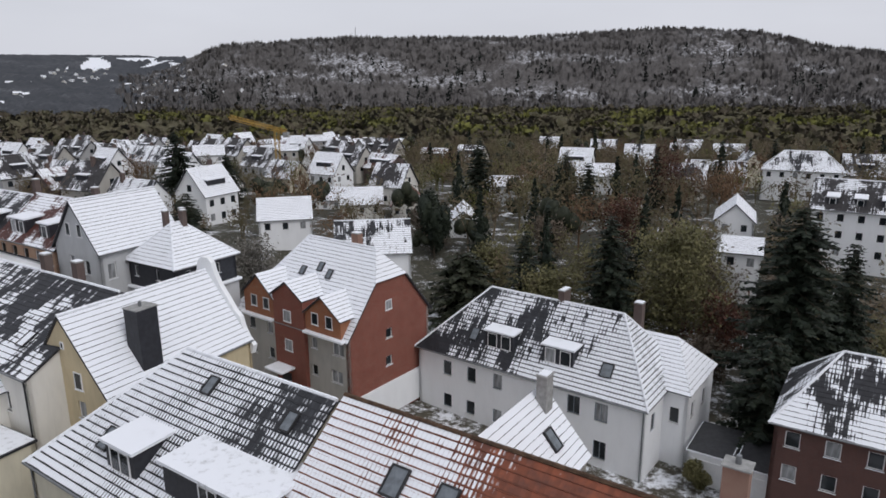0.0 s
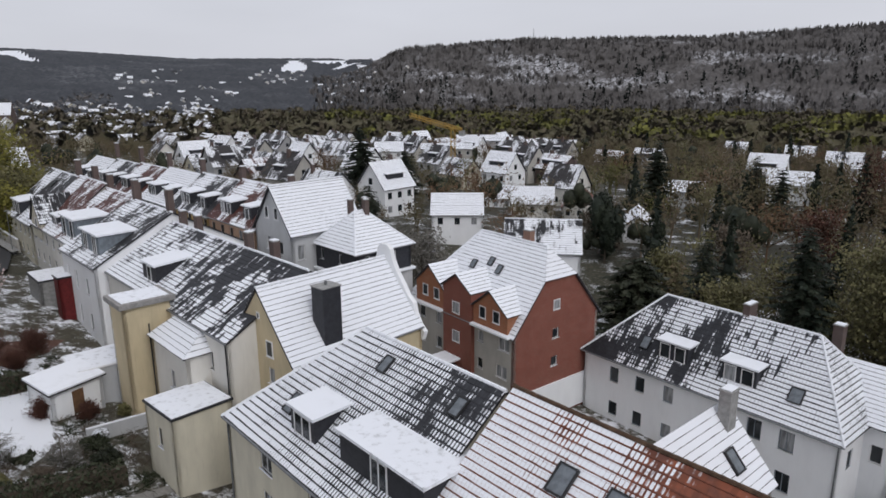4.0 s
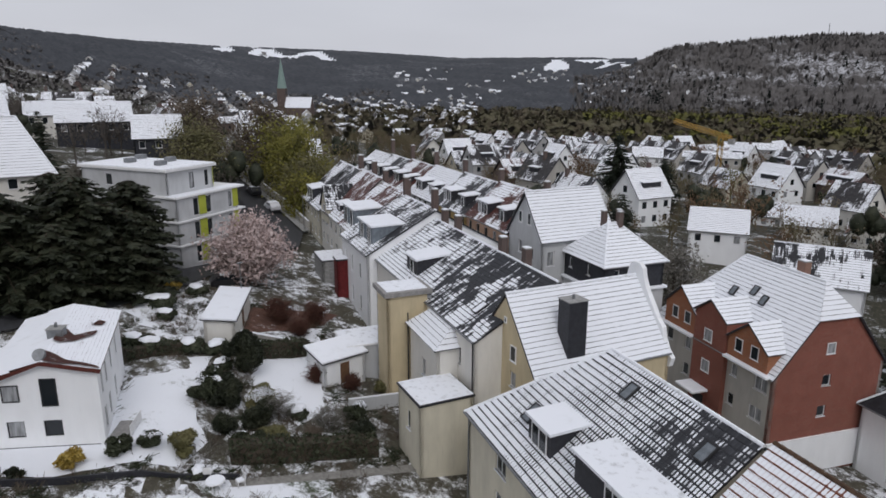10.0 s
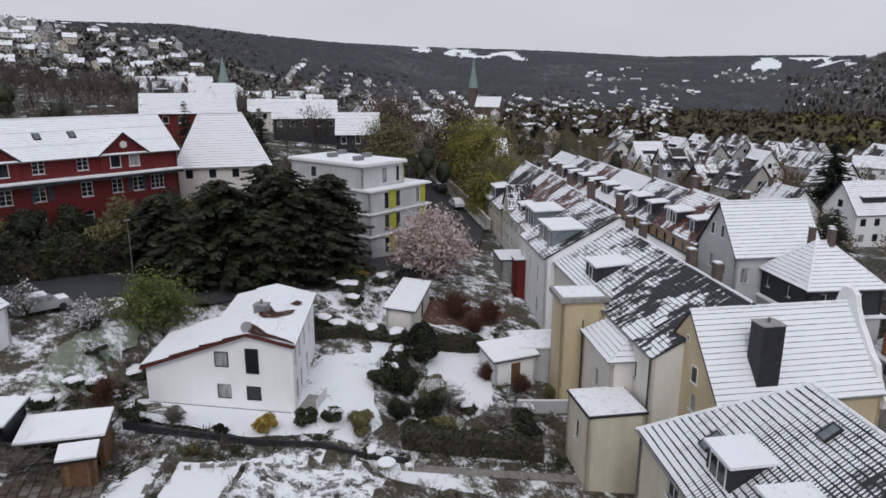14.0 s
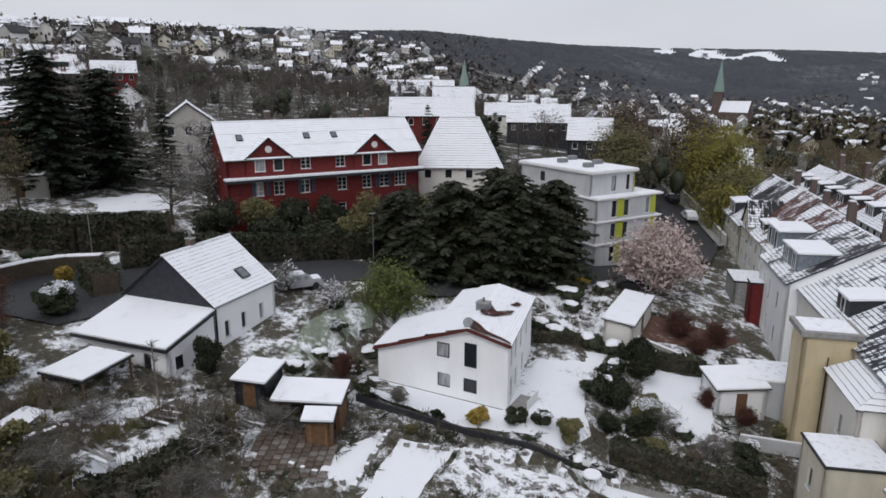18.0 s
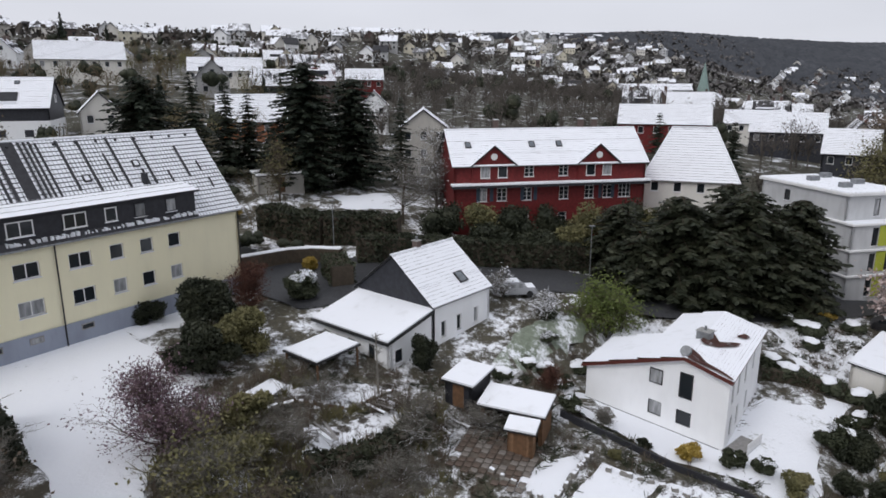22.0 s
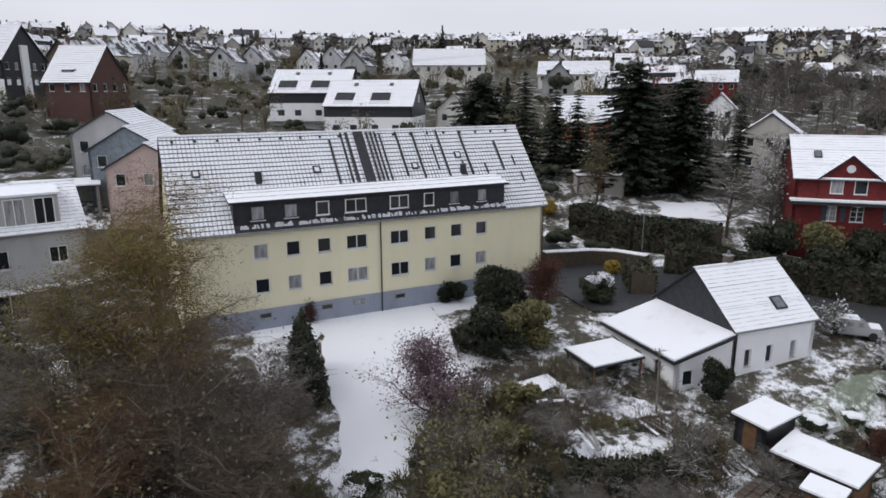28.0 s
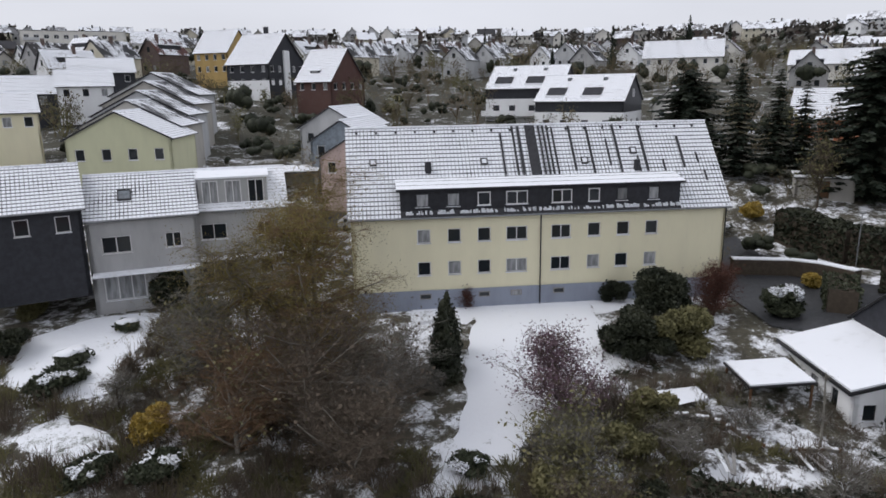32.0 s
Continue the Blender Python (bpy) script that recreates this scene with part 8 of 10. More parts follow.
house("house", "white house with half-bare snowy roof", -10.3, 95.9, 6, 10.5, 9.0, 2.4, 4.3, 8.0, 0.0, 0.0, walls="white", roof="roof_patch", wins=auto_wins(10.5, 9.0, 1.8))
house("house", "small house with snowy roof and dormer", -16.9, 138.5, 7, 8.4, 9.0, 0.4, 3.4, 6.1, 0.0, 0.0, walls="offwhite", roof="roof_white", wins=auto_wins(8.4, 9.0, 3.0))
house("house", "small house with red tiled roof under snow", -7.5, 143.3, 273, 11.0, 6.9, -1.3, 2.3, 5.5, 0.0, 0.0, walls="offwhite", roof="roof_red", wins=auto_wins(11.0, 6.9, 3.6))
house("house", "small white house with grey slate roof", -27.0, 152.1, 10, 7.5, 9.0, -1.4, 1.8, 4.0, 0.0, 0.0, walls="white", roof="roof_slate", wins=auto_wins(7.5, 9.0, 3.2))
house("house", "white house with snowy roof", 14.8, 163.8, 355, 9.9, 9.0, -1.2, 2.9, 4.7, 0.0, 0.0, walls="white", roof="roof_white", wins=auto_wins(9.9, 9.0, 4.1))
house("house", "small white gabled house in trees", 3.9, 125.4, 268, 11.0, 5.0, -0.3, 2.4, 4.5, 0.0, 0.0, walls="white", roof="roof_white", wins=auto_wins(11.0, 5.0, 2.6))
house("house", "grey house with snow among trees", 73.3, 180.1, 338, 14.9, 9.0, -0.8, 2.6, 6.1, 0.0, 0.0, walls="lightgrey", roof="roof_slate", wins=auto_wins(14.9, 9.0, 3.4))
house("house", "large white house with snowy hipped roof", 82.8, 154.2, 332, 16.1, 10.0, 3.3, 7.5, 11.3, 4.0, 4.0, walls="white", roof="roof_patch", wins=auto_wins(16.1, 10.0, 4.2))
mvl, mvl_q, _d = house("house", "white villa with slate mansard and dormers", 67.5, 103.4, 327, 16.6, 11.0, -1.7, 8.0, 12.0, 0.0, 0.0, walls="white", roof="roof_old", wins=auto_wins(16.6, 11.0, 9.7))
house("house", "white house behind dark pines", 41.5, 90.4, 335, 4.9, 9.0, 1.2, 5.2, 6.4, 0.0, 0.0, walls="white", roof="roof_white", wins=auto_wins(4.9, 9.0, 4.0))
house("house", "white gabled house among trees", 50.9, 114.7, 246, 11.0, 6.0, 0.9, 4.6, 7.4, 0.0, 0.0, walls="white", roof="roof_white", wins=auto_wins(11.0, 6.0, 3.7))
house("house", "dark red brick house with a snowy hipped roof", 31.0, 45.4, 326, 10.2, 10.0, -1.3, 3.9, 8.1, 3.5, 3.5, walls="brick_dark", roof="roof_patch", wins=auto_wins(10.2, 10.0, 5.1))
house("house", "beige apartment house below the crane", -51.4, 203.1, 14, 15.5, 9.0, -0.8, 7.5, 8.7, 0.0, 0.0, walls="beige", roof="roof_white", wins=auto_wins(15.5, 9.0, 8.3))
house("house", "white house with snowy roof", -71.7, 207.5, 19, 8.8, 9.0, 1.8, 6.0, 8.5, 0.0, 0.0, walls="white", roof="roof_white", wins=auto_wins(8.8, 9.0, 4.2))
house("house", "white house among firs", 40.2, 174.9, 347, 10.1, 9.0, -0.5, 3.6, 6.2, 0.0, 0.0, walls="white", roof="roof_white", wins=auto_wins(10.1, 9.0, 4.1))
house("house", "grey flat-topped house with snow", -58.0, 298.9, 11, 24.6, 9.0, -2.9, 1.9, 4.0, 0.0, 0.0, walls="grey", roof="roof_white", wins=auto_wins(24.6, 9.0, 4.9))

# details of the nearer ones
bL, bE, bR = bkh_q["F"][1][0], bkh_q["F"][0][2], bkh_q["F"][2][2]
part("chimney_wall", box_bm(bL - 0.35, -1.2, -2, bL + 0.15, 0.6, bE + 2.8, bevel=0.03), M["white"], bkh, "tall white chimney wall")
part("plinth", box_bm(-bL + 0.4, -6.05, -3, bL - 0.3, 6.05, 2.6), M["white"], bkh, "white rendered ground floor")
dormer(bkh, -1.8, -4.2, bE + 0.6, 2.6, 1.7, 2.4, win=(1, 1.4))
dormer(bkh, 2.2, -4.2, bE + 0.6, 2.2, 1.7, 2.4, win=(1, 1.2))
chimney(bkh, 0.5, 0.3, bR - 0.6, bR + 1.4, 0.8, 0.7, "slate")
dormer(dkh, -0.4, -3.9, dkh_q["F"][0][2] + 0.7, 2.2, 1.7, 2.4, win=(1, 1.2))
for dx in (-5.5, -1.8, 1.8, 5.5):
    dormer(mvl, dx, -4.6, mvl_q["F"][0][2] + 0.5, 1.5, 1.8, 2.2, win=(1, 0.9))


def balcony_block(x, y, yaw, L, W, z0, ze, zr):
    """White flats with a dark slate attic, roof loggias and long balconies."""
    t, q, _ = house("apartment_house", "white balcony flats with a dark slate attic under snow", x, y, yaw, L, W, z0, ze, zr, walls="slate", roof="snow", over=0.3,
                    wins={"R": [(W * 0.5 - 0.5, ze - z0 + 0.6, 1.0, 1.2)]}, group="balcony flats")
    h = ze - z0
    for p, r in (((-L / 2, -W / 2), (L / 2, -W / 2)), ((L / 2, -W / 2), (L / 2, W / 2))):
        d = (Vector(r) - Vector(p)).normalized()
        n = Vector((d.y, -d.x)) * 0.05
        ln = (Vector(r) - Vector(p)).length
        hl = [(s, 0.2, 1.2, 1.7) for s in (1.5, 4.6, 8.4, 12.0) if s + 1.4 < ln]
        part("wall", wall_bm(Vector(p) + n, Vector(r) + n, -3, h - 1.9, hl), M["white"], t)
        for w in hl:
            window(t, Vector(p) + n, Vector(r) + n, *w, frame_mat=M["darkpaint"], sill=False)
    part("balcony", box_bm(-L / 2 - 0.4, -W / 2 - 1.5, -0.2, L / 2 - 2.2, -W / 2 - 0.06, 0.0), M["concrete"], t)
    part("balcony_rail", box_bm(-L / 2 - 0.4, -W / 2 - 1.5, 0.0, L / 2 - 2.2, -W / 2 - 1.38, 0.95), M["white"], t)
    for fu in (0.22, 0.62):
        skylight(t, q["F"], fu, 0.36, 3.3, 2.0, "anthracite")
        a = on_slope(*q["F"], fu, 0.14)
        part("loggia_rail", box_bm(a.x - 1.7, a.y - 0.08, a.z - 0.1, a.x + 1.7, a.y + 0.1, a.z + 0.35), M["snow"], t)
    for fu in (0.3, 0.7):
        skylight(t, q["F"], fu, 0.82, 0.7, 0.7)
    return t


balcony_block(-106.3, -80.9, 115, 14.5, 12.0, 23.6, 28.6, 32.6)
balcony_block(-105.2, -66.6, 109, 15.5, 12.0, 21.3, 26.4, 30.6)


def grey_terrace(x, y, yaw, zr, box_dormer):
    t, q, _ = house("terraced_house", "grey rendered terraced house with white windows and a box dormer" if box_dormer else "grey rendered terraced house with white windows and snowy tiles", x, y, yaw, 8.1, 9.0, 12.6, zr - 2.9, zr,
                    walls="grey", roof="snow_dirty" if box_dormer else "roof_block", over=0.25,
                    wins={"F": [(1.0, 4.3, 2.1, 1.35, 2), (5.6, 4.4, 1.2, 1.2, 2), (0.8, 0.5, 3.0, 2.1, 3), (5.6, 1.0, 1.1, 1.3)]}, group="grey terrace")
    part("porch_roof", box_bm(-3.9, -5.9, 2.75, 3.9, -4.6, 2.9, bevel=0.03), M["snow_dirty"], t)
    if box_dormer:
        dormer(t, -0.2, -3.9, zr - 15.3, 5.6, 2.5, 3.4, win=(3, 1.3), drop=0.15, side="grey", face="grey")
    else:
        skylight(t, q["F"], 0.36, 0.5, 1.0, 1.2)
    return t


grey_terrace(-23.4, -51.3, 160, 22.5, False)
grey_terrace(-31.3, -50.2, 154, 22.3, True)


def tower(x, y, yaw, L, W, z0, floors, label):
    """A flat-roofed block of flats on the crest, storey by storey."""
    w = [(1.2 + 2.9 * i, 0.9 + 2.8 * k, 1.5, 1.3, 0.16) for k in range(floors) for i in range(int((L - 1.5) / 2.9))]
    t = flat_box("apartment_block", label, x, y, yaw, L, W, z0, z0 + 2.8 * floors + 0.6, "offwhite", category="apartment house", roof="snow", wins={"F": [q[:4] for q in w], "R": [(2.0 + 3 * i, 0.9 + 2.8 * k, 1.2, 1.3) for k in range(floors) for i in range(2)]}, under=6)
    for k in range(floors):
        part("balcony", box_bm(-L / 2 + 1.0, -W / 2 - 1.1, 2.8 * k + 0.3, -L / 2 + 5.5, -W / 2, 2.8 * k + 1.2), M["lightgrey"], t)
    return t


tower(-71.0, -259.0, 166, 32.0, 12.0, 37.5, 4, "pale flat-roofed block of flats on the crest")

# ---------- the far town ----------
def row_spots(az0, az1, r0, r1, seed, along=11.5, across=27.0, yaw=-32.6, keep=0.8):
    """Plots in rows along the streets of the town: x, y, z, yaw in degrees."""
    r = rng(seed)
    u = np.array([math.cos(radians(yaw)), math.sin(radians(yaw))])
    v = np.array([-u[1], u[0]])
    out = []
    n = int(r1 / along) + 1
    m = int(r1 / across) + 1
    for j in range(-m, m + 1):
        turn = 90 if r.uniform() < 0.3 else 0
        for i in range(-n, n + 1):
            p = u * (i * along + r.normal() * 0.8) + v * (j * across + r.normal() * 2.2)
            d, az = math.hypot(*p), math.degrees(math.atan2(-p[0], p[1]))
            ok = r.uniform() < keep
            if ok and r0 < d < r1 and az0 < az < az1 and all((p[0] - h[0]) ** 2 + (p[1] - h[1]) ** 2 > (h[2] * 0.5 + 6) ** 2 for h in HOUSES):
                out.append((p[0], p[1], land_z(*p), yaw + turn + r.normal() * 5 + (90 if r.uniform() < 0.15 else 0)))
    return out


def small_house(label, x, y, z, yaw, L, W, h, rise, walls, roof, dorm, seed, group):
    """A plain town house seen from afar: walls with gables, two roof slopes, chimney, dormers, windows."""
    r = rng(seed)
    t = thing("house", pose(x, y, z, 0, 0, yaw), label, "house", group)
    u, v = L / 2, W / 2
    bm = bmesh.new()
    vs = [bm.verts.new(p) for p in ((-u, -v, -4), (u, -v, -4), (u, v, -4), (-u, v, -4), (-u, -v, h), (u, -v, h), (u, v, h), (-u, v, h), (-u, 0, h + rise), (u, 0, h + rise))]
    for f in ((0, 1, 5, 4), (1, 2, 6, 9, 5), (2, 3, 7, 6), (3, 0, 4, 8, 7)):
        bm.faces.new([vs[k] for k in f])
    part("wall", bm, M[walls], t)
    o, q = 0.4, 0.15
    sl = rise / v
    for s in (-1, 1):
        e = [(s * (u + o), s * (v + o), h - o * sl + q), (-s * (u + o), s * (v + o), h - o * sl + q), (s * (u + o), 0, h + rise + q), (-s * (u + o), 0, h + rise + q)]
        part("roof_slope", slope_bm(*e, course=1.2, lift=0.03), [M[roof], M["tile_dark"]], t)
    cx = r.uniform(-0.7, 0.7) * u
    part("chimney", box_bm(cx - 0.35, 0.2, h + rise - 1.0, cx + 0.35, 0.9, h + rise + 1.1), M["brick_dark"], t)
    if dorm:
        for s in (-1, 1):
            y0, zz = s * v * 0.72, h + rise * 0.22
            bm = bmesh.new()
            w = L * dorm / 2
            pts = [(-w, y0, zz), (w, y0, zz), (w, y0, zz + 1.5), (-w, y0, zz + 1.5), (-w, y0 * 0.12, zz + 1.75), (w, y0 * 0.12, zz + 1.75)]
            q_ = [bm.verts.new(p) for p in pts]
            for f in ((0, 1, 2, 3), (1, 5, 2), (0, 3, 4), (3, 2, 5, 4)):
                bm.faces.new([q_[k] for k in f])
            d = part("dormer", bm, M["slate"], t)
            slab("dormer_roof", [(-w - 0.2, y0 * 1.06, zz + 1.62), (w + 0.2, y0 * 1.06, zz + 1.62), (w + 0.2, y0 * 0.1, zz + 1.92), (-w - 0.2, y0 * 0.1, zz + 1.92)], 0.16, M["snow_dirty"], d)
    pane = None
    floors = [zz for zz in (1.0, 3.7) if zz + 1.6 < h]
    places = [((k + 0.5) * L / 3 - u, -v - 0.03, zz, 0) for k in range(3) for zz in floors] + [(u + 0.03, -v * 0.45, floors[-1], 90), (u + 0.03, v * 0.45, floors[-1], 90), (u + 0.03, 0, h + 0.5, 90), (-u - 0.03, 0, h + 0.5, -90)]
    for px, py, pz, a in places:
        if pane is None:
            pane = part("window", box_bm(-0.5, -0.03, 0, 0.5, 0.05, 1.25), M["glass"], t)
            w = pane
        else:
            w = new("window", pane.data)
            w.parent = t
        w.matrix_local = pose(px, py, pz, 0, 0, a)
    HOUSES.append((x, y, max(L, W)))
    return t


def small_houses(group, spots, seed, words):
    """Town houses of a few kinds, each kind built once and set down again and again."""
    r = rng(seed)
    kinds = []
    walls = ("offwhite", "white", "ivory", "grey", "lightgrey", "brick_dark", "beige", "white")
    roofs = ("roof_old", "roof_white", "roof_patch", "roof_old", "roof_patch", "roof_plum", "roof_old", "roof_slate")
    told = ("off-white", "white", "ivory", "grey", "light grey", "dark brick", "beige", "white")
    for i, (x, y, z, yaw) in enumerate(spots):
        k = r.randint(8)
        if i < 8:
            k = i
            W = r.uniform(7.0, 8.6)
            kinds.append(small_house(told[k] + " house under patchy snow " + words, x, y, z, yaw, r.uniform(8.0, 11.5), W, r.uniform(3.6, 6.0), W / 2 * r.uniform(0.9, 1.2), walls[k], roofs[k], (0.0, 0.55, 0.0, 0.35, 0.0, 0.7, 0.3, 0.0)[k], seed + k, group))
        else:
            copy_thing(kinds[k], pose(x, y, z, 0, 0, yaw))
            HOUSES.append((x, y, 10.5))


def far_houses(name, label, spots, seed, wall_cols, snow="far_roof", along=None):
    """Small distant houses, joined: walls with window rows, snowy roofs."""
    r = rng(seed)
    bm = bmesh.new()
    mats = [M[c] for c in wall_cols] + [M[snow], M["tile_dark"], M["glass"]]
    ns = len(wall_cols)
    for x, y, z in spots:
        L, W, h = r.uniform(7, 11.5), r.uniform(6, 8), r.uniform(3.2, 5.6)
        rise = W / 2 * r.uniform(0.7, 1.0)
        a = r.choice([0.0, math.pi / 2]) + r.normal() * 0.18 + math.atan2(y, x)
        if along is not None:
            a = radians(along) + (math.pi / 2 if r.uniform() < 0.25 else 0.0) + r.normal() * 0.08
        m = Matrix.Translation((x, y, z)) @ Matrix.Rotation(a, 4, "Z")
        k = r.randint(ns)

        def f(pts, mi):
            bm.faces.new([bm.verts.new(m @ Vector(p)) for p in pts]).material_index = mi
        u, v = L / 2, W / 2
        for p, q in (((-u, -v), (u, -v)), ((u, -v), (u, v)), ((u, v), (-u, v)), ((-u, v), (-u, -v))):
            f(((*p, -3), (*q, -3), (*q, h), (*p, h)), k)
            d = Vector((q[0] - p[0], q[1] - p[1], 0))
            nn = Vector((d.y, -d.x, 0)).normalized() * 0.04
            n = max(2, int(d.length / 2.6))
            for i in range(n):
                for zz in (1.2, 4.0):
                    if zz + 1.4 > h:
                        continue
                    c0 = Vector((p[0], p[1], 0)) + d * ((i + 0.5) / n - 0.5 / d.length) + nn
                    c1 = c0 + d.normalized()
                    f(((c0.x, c0.y, zz), (c1.x, c1.y, zz), (c1.x, c1.y, zz + 1.3), (c0.x, c0.y, zz + 1.3)), ns + 2)
        for s in (-1, 1):
            f(((s * u, -v, h), (s * u, v, h), (s * u, 0, h + rise))[::s], k)
            o = 0.5
            bare = ns + 1 if r.uniform() < 0.08 else ns
            pts = ((-u - o, s * (v + o), h - o * rise / v), (u + o, s * (v + o), h - o * rise / v), (u + o, 0, h + rise), (-u - o, 0, h + rise))
            f([(p[0], p[1], p[2] + 0.2) for p in pts][::-s], bare)
            f([(p[0], p[1], p[2] - 0.05) for p in pts][::s], ns + 1)
        if r.uniform() < 0.6:
            cx = r.uniform(-u * 0.6, u * 0.6)
            vs = []
            for zz in (h, h + rise + 1.0):
                for px, py in ((-0.35, -0.35), (0.35, -0.35), (0.35, 0.35), (-0.35, 0.35)):
                    vs.append(bm.verts.new(m @ Vector((cx + px, 0.5 + py, zz))))
            for q in ((0, 1, 5, 4), (1, 2, 6, 5), (2, 3, 7, 6), (3, 0, 4, 7), (4, 5, 6, 7)):
                bm.faces.new([vs[i] for i in q]).material_index = ns + 1
    ob = part(name, bm, mats)
    return tagged(ob, label, "houses", kind="stuff")


COLS = ["offwhite", "ivory", "white", "grey", "offwhite", "brick_dark", "beige", "lightgrey"]


def town():
    far_houses("far_town", "snow-roofed houses of the far town in the valley", [p[:3] for p in row_spots(33, 64, 325, 1000, 41, 13.0, 30.0, keep=0.62) if p[0] < -200 or noise.noise((p[0] * 0.01, p[1] * 0.01, 2.0)) > -0.3], 42, COLS, along=-32.6)
    far_houses("far_town", "snowy houses scattered on the far valley side", field(16, 40, 950, 1700, 90, 43, lambda az, d, r: noise.noise((az * 0.2, d * 0.004, 1.0)) > 0.0), 44, ["white", "offwhite"])
    far_houses("hillside_houses", "dense snow-covered houses climbing the far hillside", free(field(70, 100, 330, 900, 330, 45)), 46, COLS)
    far_houses("hillside_houses", "snow-covered houses on the crest of the hill", free(field(98, 178, 330, 440, 130, 53)), 54, COLS)
    small_houses("valley houses", row_spots(3, 37, 128, 325, 51, 12.0, 26.0, keep=0.72), 52, "in the valley rows")
    small_houses("houses among valley trees", row_spots(-37, 3, 150, 320, 49, 15.0, 34.0, yaw=-20, keep=0.28), 50, "between valley trees")
    small_houses("houses by the street", row_spots(47, 74, 150, 325, 55, 12.5, 28.0, keep=0.6), 56, "on the slope by the street")
    small_houses("houses on the hill", row_spots(98, 178, 172, 325, 47, 14.0, 30.0, yaw=18, keep=0.55), 48, "among hill gardens")


town()
groves()

# ---------- streets and lawns ----------
patch("road", [(-55, -12), (-62, 3), (-64, 14), (-60, 24), (-63.5, 38), (-70, 52), (-78, 66), (-112, 84), (-117, 80), (-86, 62), (-77, 50), (-71, 36), (-67, 24), (-70, 12), (-70, 0), (-66, -14), (-74, -24), (-70, -27), (-60, -20)], "asphalt", "dark wet asphalt street between the gardens", 0.16, 2.5, "road")
patch("road", [(-70.0, 56.0), (-73.0, 64.5), (-79.0, 70.8), (-92.0, 76.5), (-105.0, 81.0), (-118.0, 86.0), (-120.0, 82.5), (-107.0, 77.6), (-99.0, 73.4), (-89.5, 69.0), (-80.5, 64.5), (-76.5, 58.0)], "asphalt", "dark wet asphalt street going downhill", 0.5, 2.5, "road")
patch("pavement", [(-79.0, 70.9), (-92.0, 76.6), (-105.0, 81.1), (-118.0, 86.1), (-118.8, 88.0), (-105.6, 83.0), (-92.6, 78.5), (-79.4, 72.6)], "concrete", "pale pavement along the street", 0.68, 2.5, "pavement")
patch("road", [(-8, 47.5), (-20, 55.5), (-36, 64.5), (-60, 80), (-64, 75), (-38, 58.5), (-20, 49.5), (-9, 42), (20, 20), (24, 25)], "asphalt", "street between the house rows", 0.16, 2.5, "road")
patch("lawn", [(-51.1, 9.8), (-54.0, 12.1), (-46.9, 10.6), (-45.0, 14.5), (-42.6, 19.0), (-49.4, 24.5), (-51.0, 27.2), (-49.5, 32.7), (-46.6, 29.8), (-43.4, 26.5), (-39.2, 24.5), (-37.6, 21.4), (-39.2, 18.8), (-40.9, 15.4), (-43.1, 12.8), (-44.6, 10.4), (-46.5, 9.7)], "lawn", "smooth snow-covered lawn around the white house", 0.07, fray=0.15)
patch("lawn", [(-53.4, 9.9), (-53.0, 12.6), (-51.0, 13.4), (-42.2, 21.2), (-40.6, 18.0), (-45.2, 10.0), (-46.6, 9.2)], "lawn", "snow-covered strip of lawn before the white house", 0.085, fray=0.12)
patch("lawn", [(-47.1, 35.8), (-45.5, 40.0), (-42.2, 38.1), (-38.0, 35.4), (-37.3, 31.4), (-41.3, 31.6), (-43.4, 31.8)], "lawn_worn", "small trodden snowy lawn behind the row houses", 0.07, fray=0.4)
patch("lawn", [(-50.4, 37.8), (-49.8, 45.6), (-47.3, 43.5), (-46.8, 41.3), (-48.7, 37.2)], "lawn_thin", "strip of thin snow above the hedge", 0.06, fray=0.3)
patch("lawn", [(-36.6, 31.0), (-34.2, 34.2), (-31.6, 31.6), (-33.6, 28.0)], "lawn_thin", "small snow-dusted lawn between shrubs", 0.07, fray=0.5)
patch("lawn", [(-40.1, 10.3), (-38.7, 13.8), (-34.6, 9.8), (-34.4, 5.8), (-36.0, 7.2)], "lawn", "square of snowy lawn in the allotment", 0.07, fray=0.15)
patch("garden_bed", [(-39.0, 14.4), (-37.3, 19.4), (-34.0, 21.5), (-31.0, 16.5), (-36.2, 11.8)], "beds", "dark vegetable beds with rows of snow", 0.07, category="garden bed", fray=0.3)
patch("garden_bed", [(-36.4, 20.9), (-33.5, 22.0), (-29.5, 27.5), (-31.8, 28.2)], "lawn_thin", "snow-dusted allotment strip", 0.05, category="garden bed", fray=0.4)
patch("garden_bed", [(-39.6, 6.6), (-40.9, 9.7), (-36.2, 6.3), (-37.4, 4.3)], "lawn_worn", "brown garden plot dusted with snow", 0.06, category="garden bed", fray=0.12)
patch("patio", [(-40.7, 1.2), (-41.5, 5.5), (-39.7, 6.5), (-37.5, 4.2), (-38.2, 1.1)], "paving", "worn brown paving beside the wooden hut", 0.055, category="patio", fray=0.1)
patch("lawn", [(-42.6, -29.2), (-48.8, -24.0), (-47.2, -22.5), (-45.4, -20.2), (-41.4, -17.4), (-40.0, -15.8), (-37.8, -15.6), (-35.0, -16.4), (-32.2, -15.6), (-30.0, -14.6), (-27.4, -16.5), (-28.4, -18.1), (-30.8, -20.2), (-33.4, -22.6), (-37.9, -26.3), (-40.5, -28.6)], "lawn", "wide snow-covered lawn below the yellow block", 0.07, fray=0.25)
patch("lawn", [(-48.9, -24.1), (-54.6, -20.0), (-52.6, -18.4), (-50.0, -20.4), (-47.2, -22.2)], "lawn_worn", "strip of snowy lawn along the block", 0.06, fray=0.3)
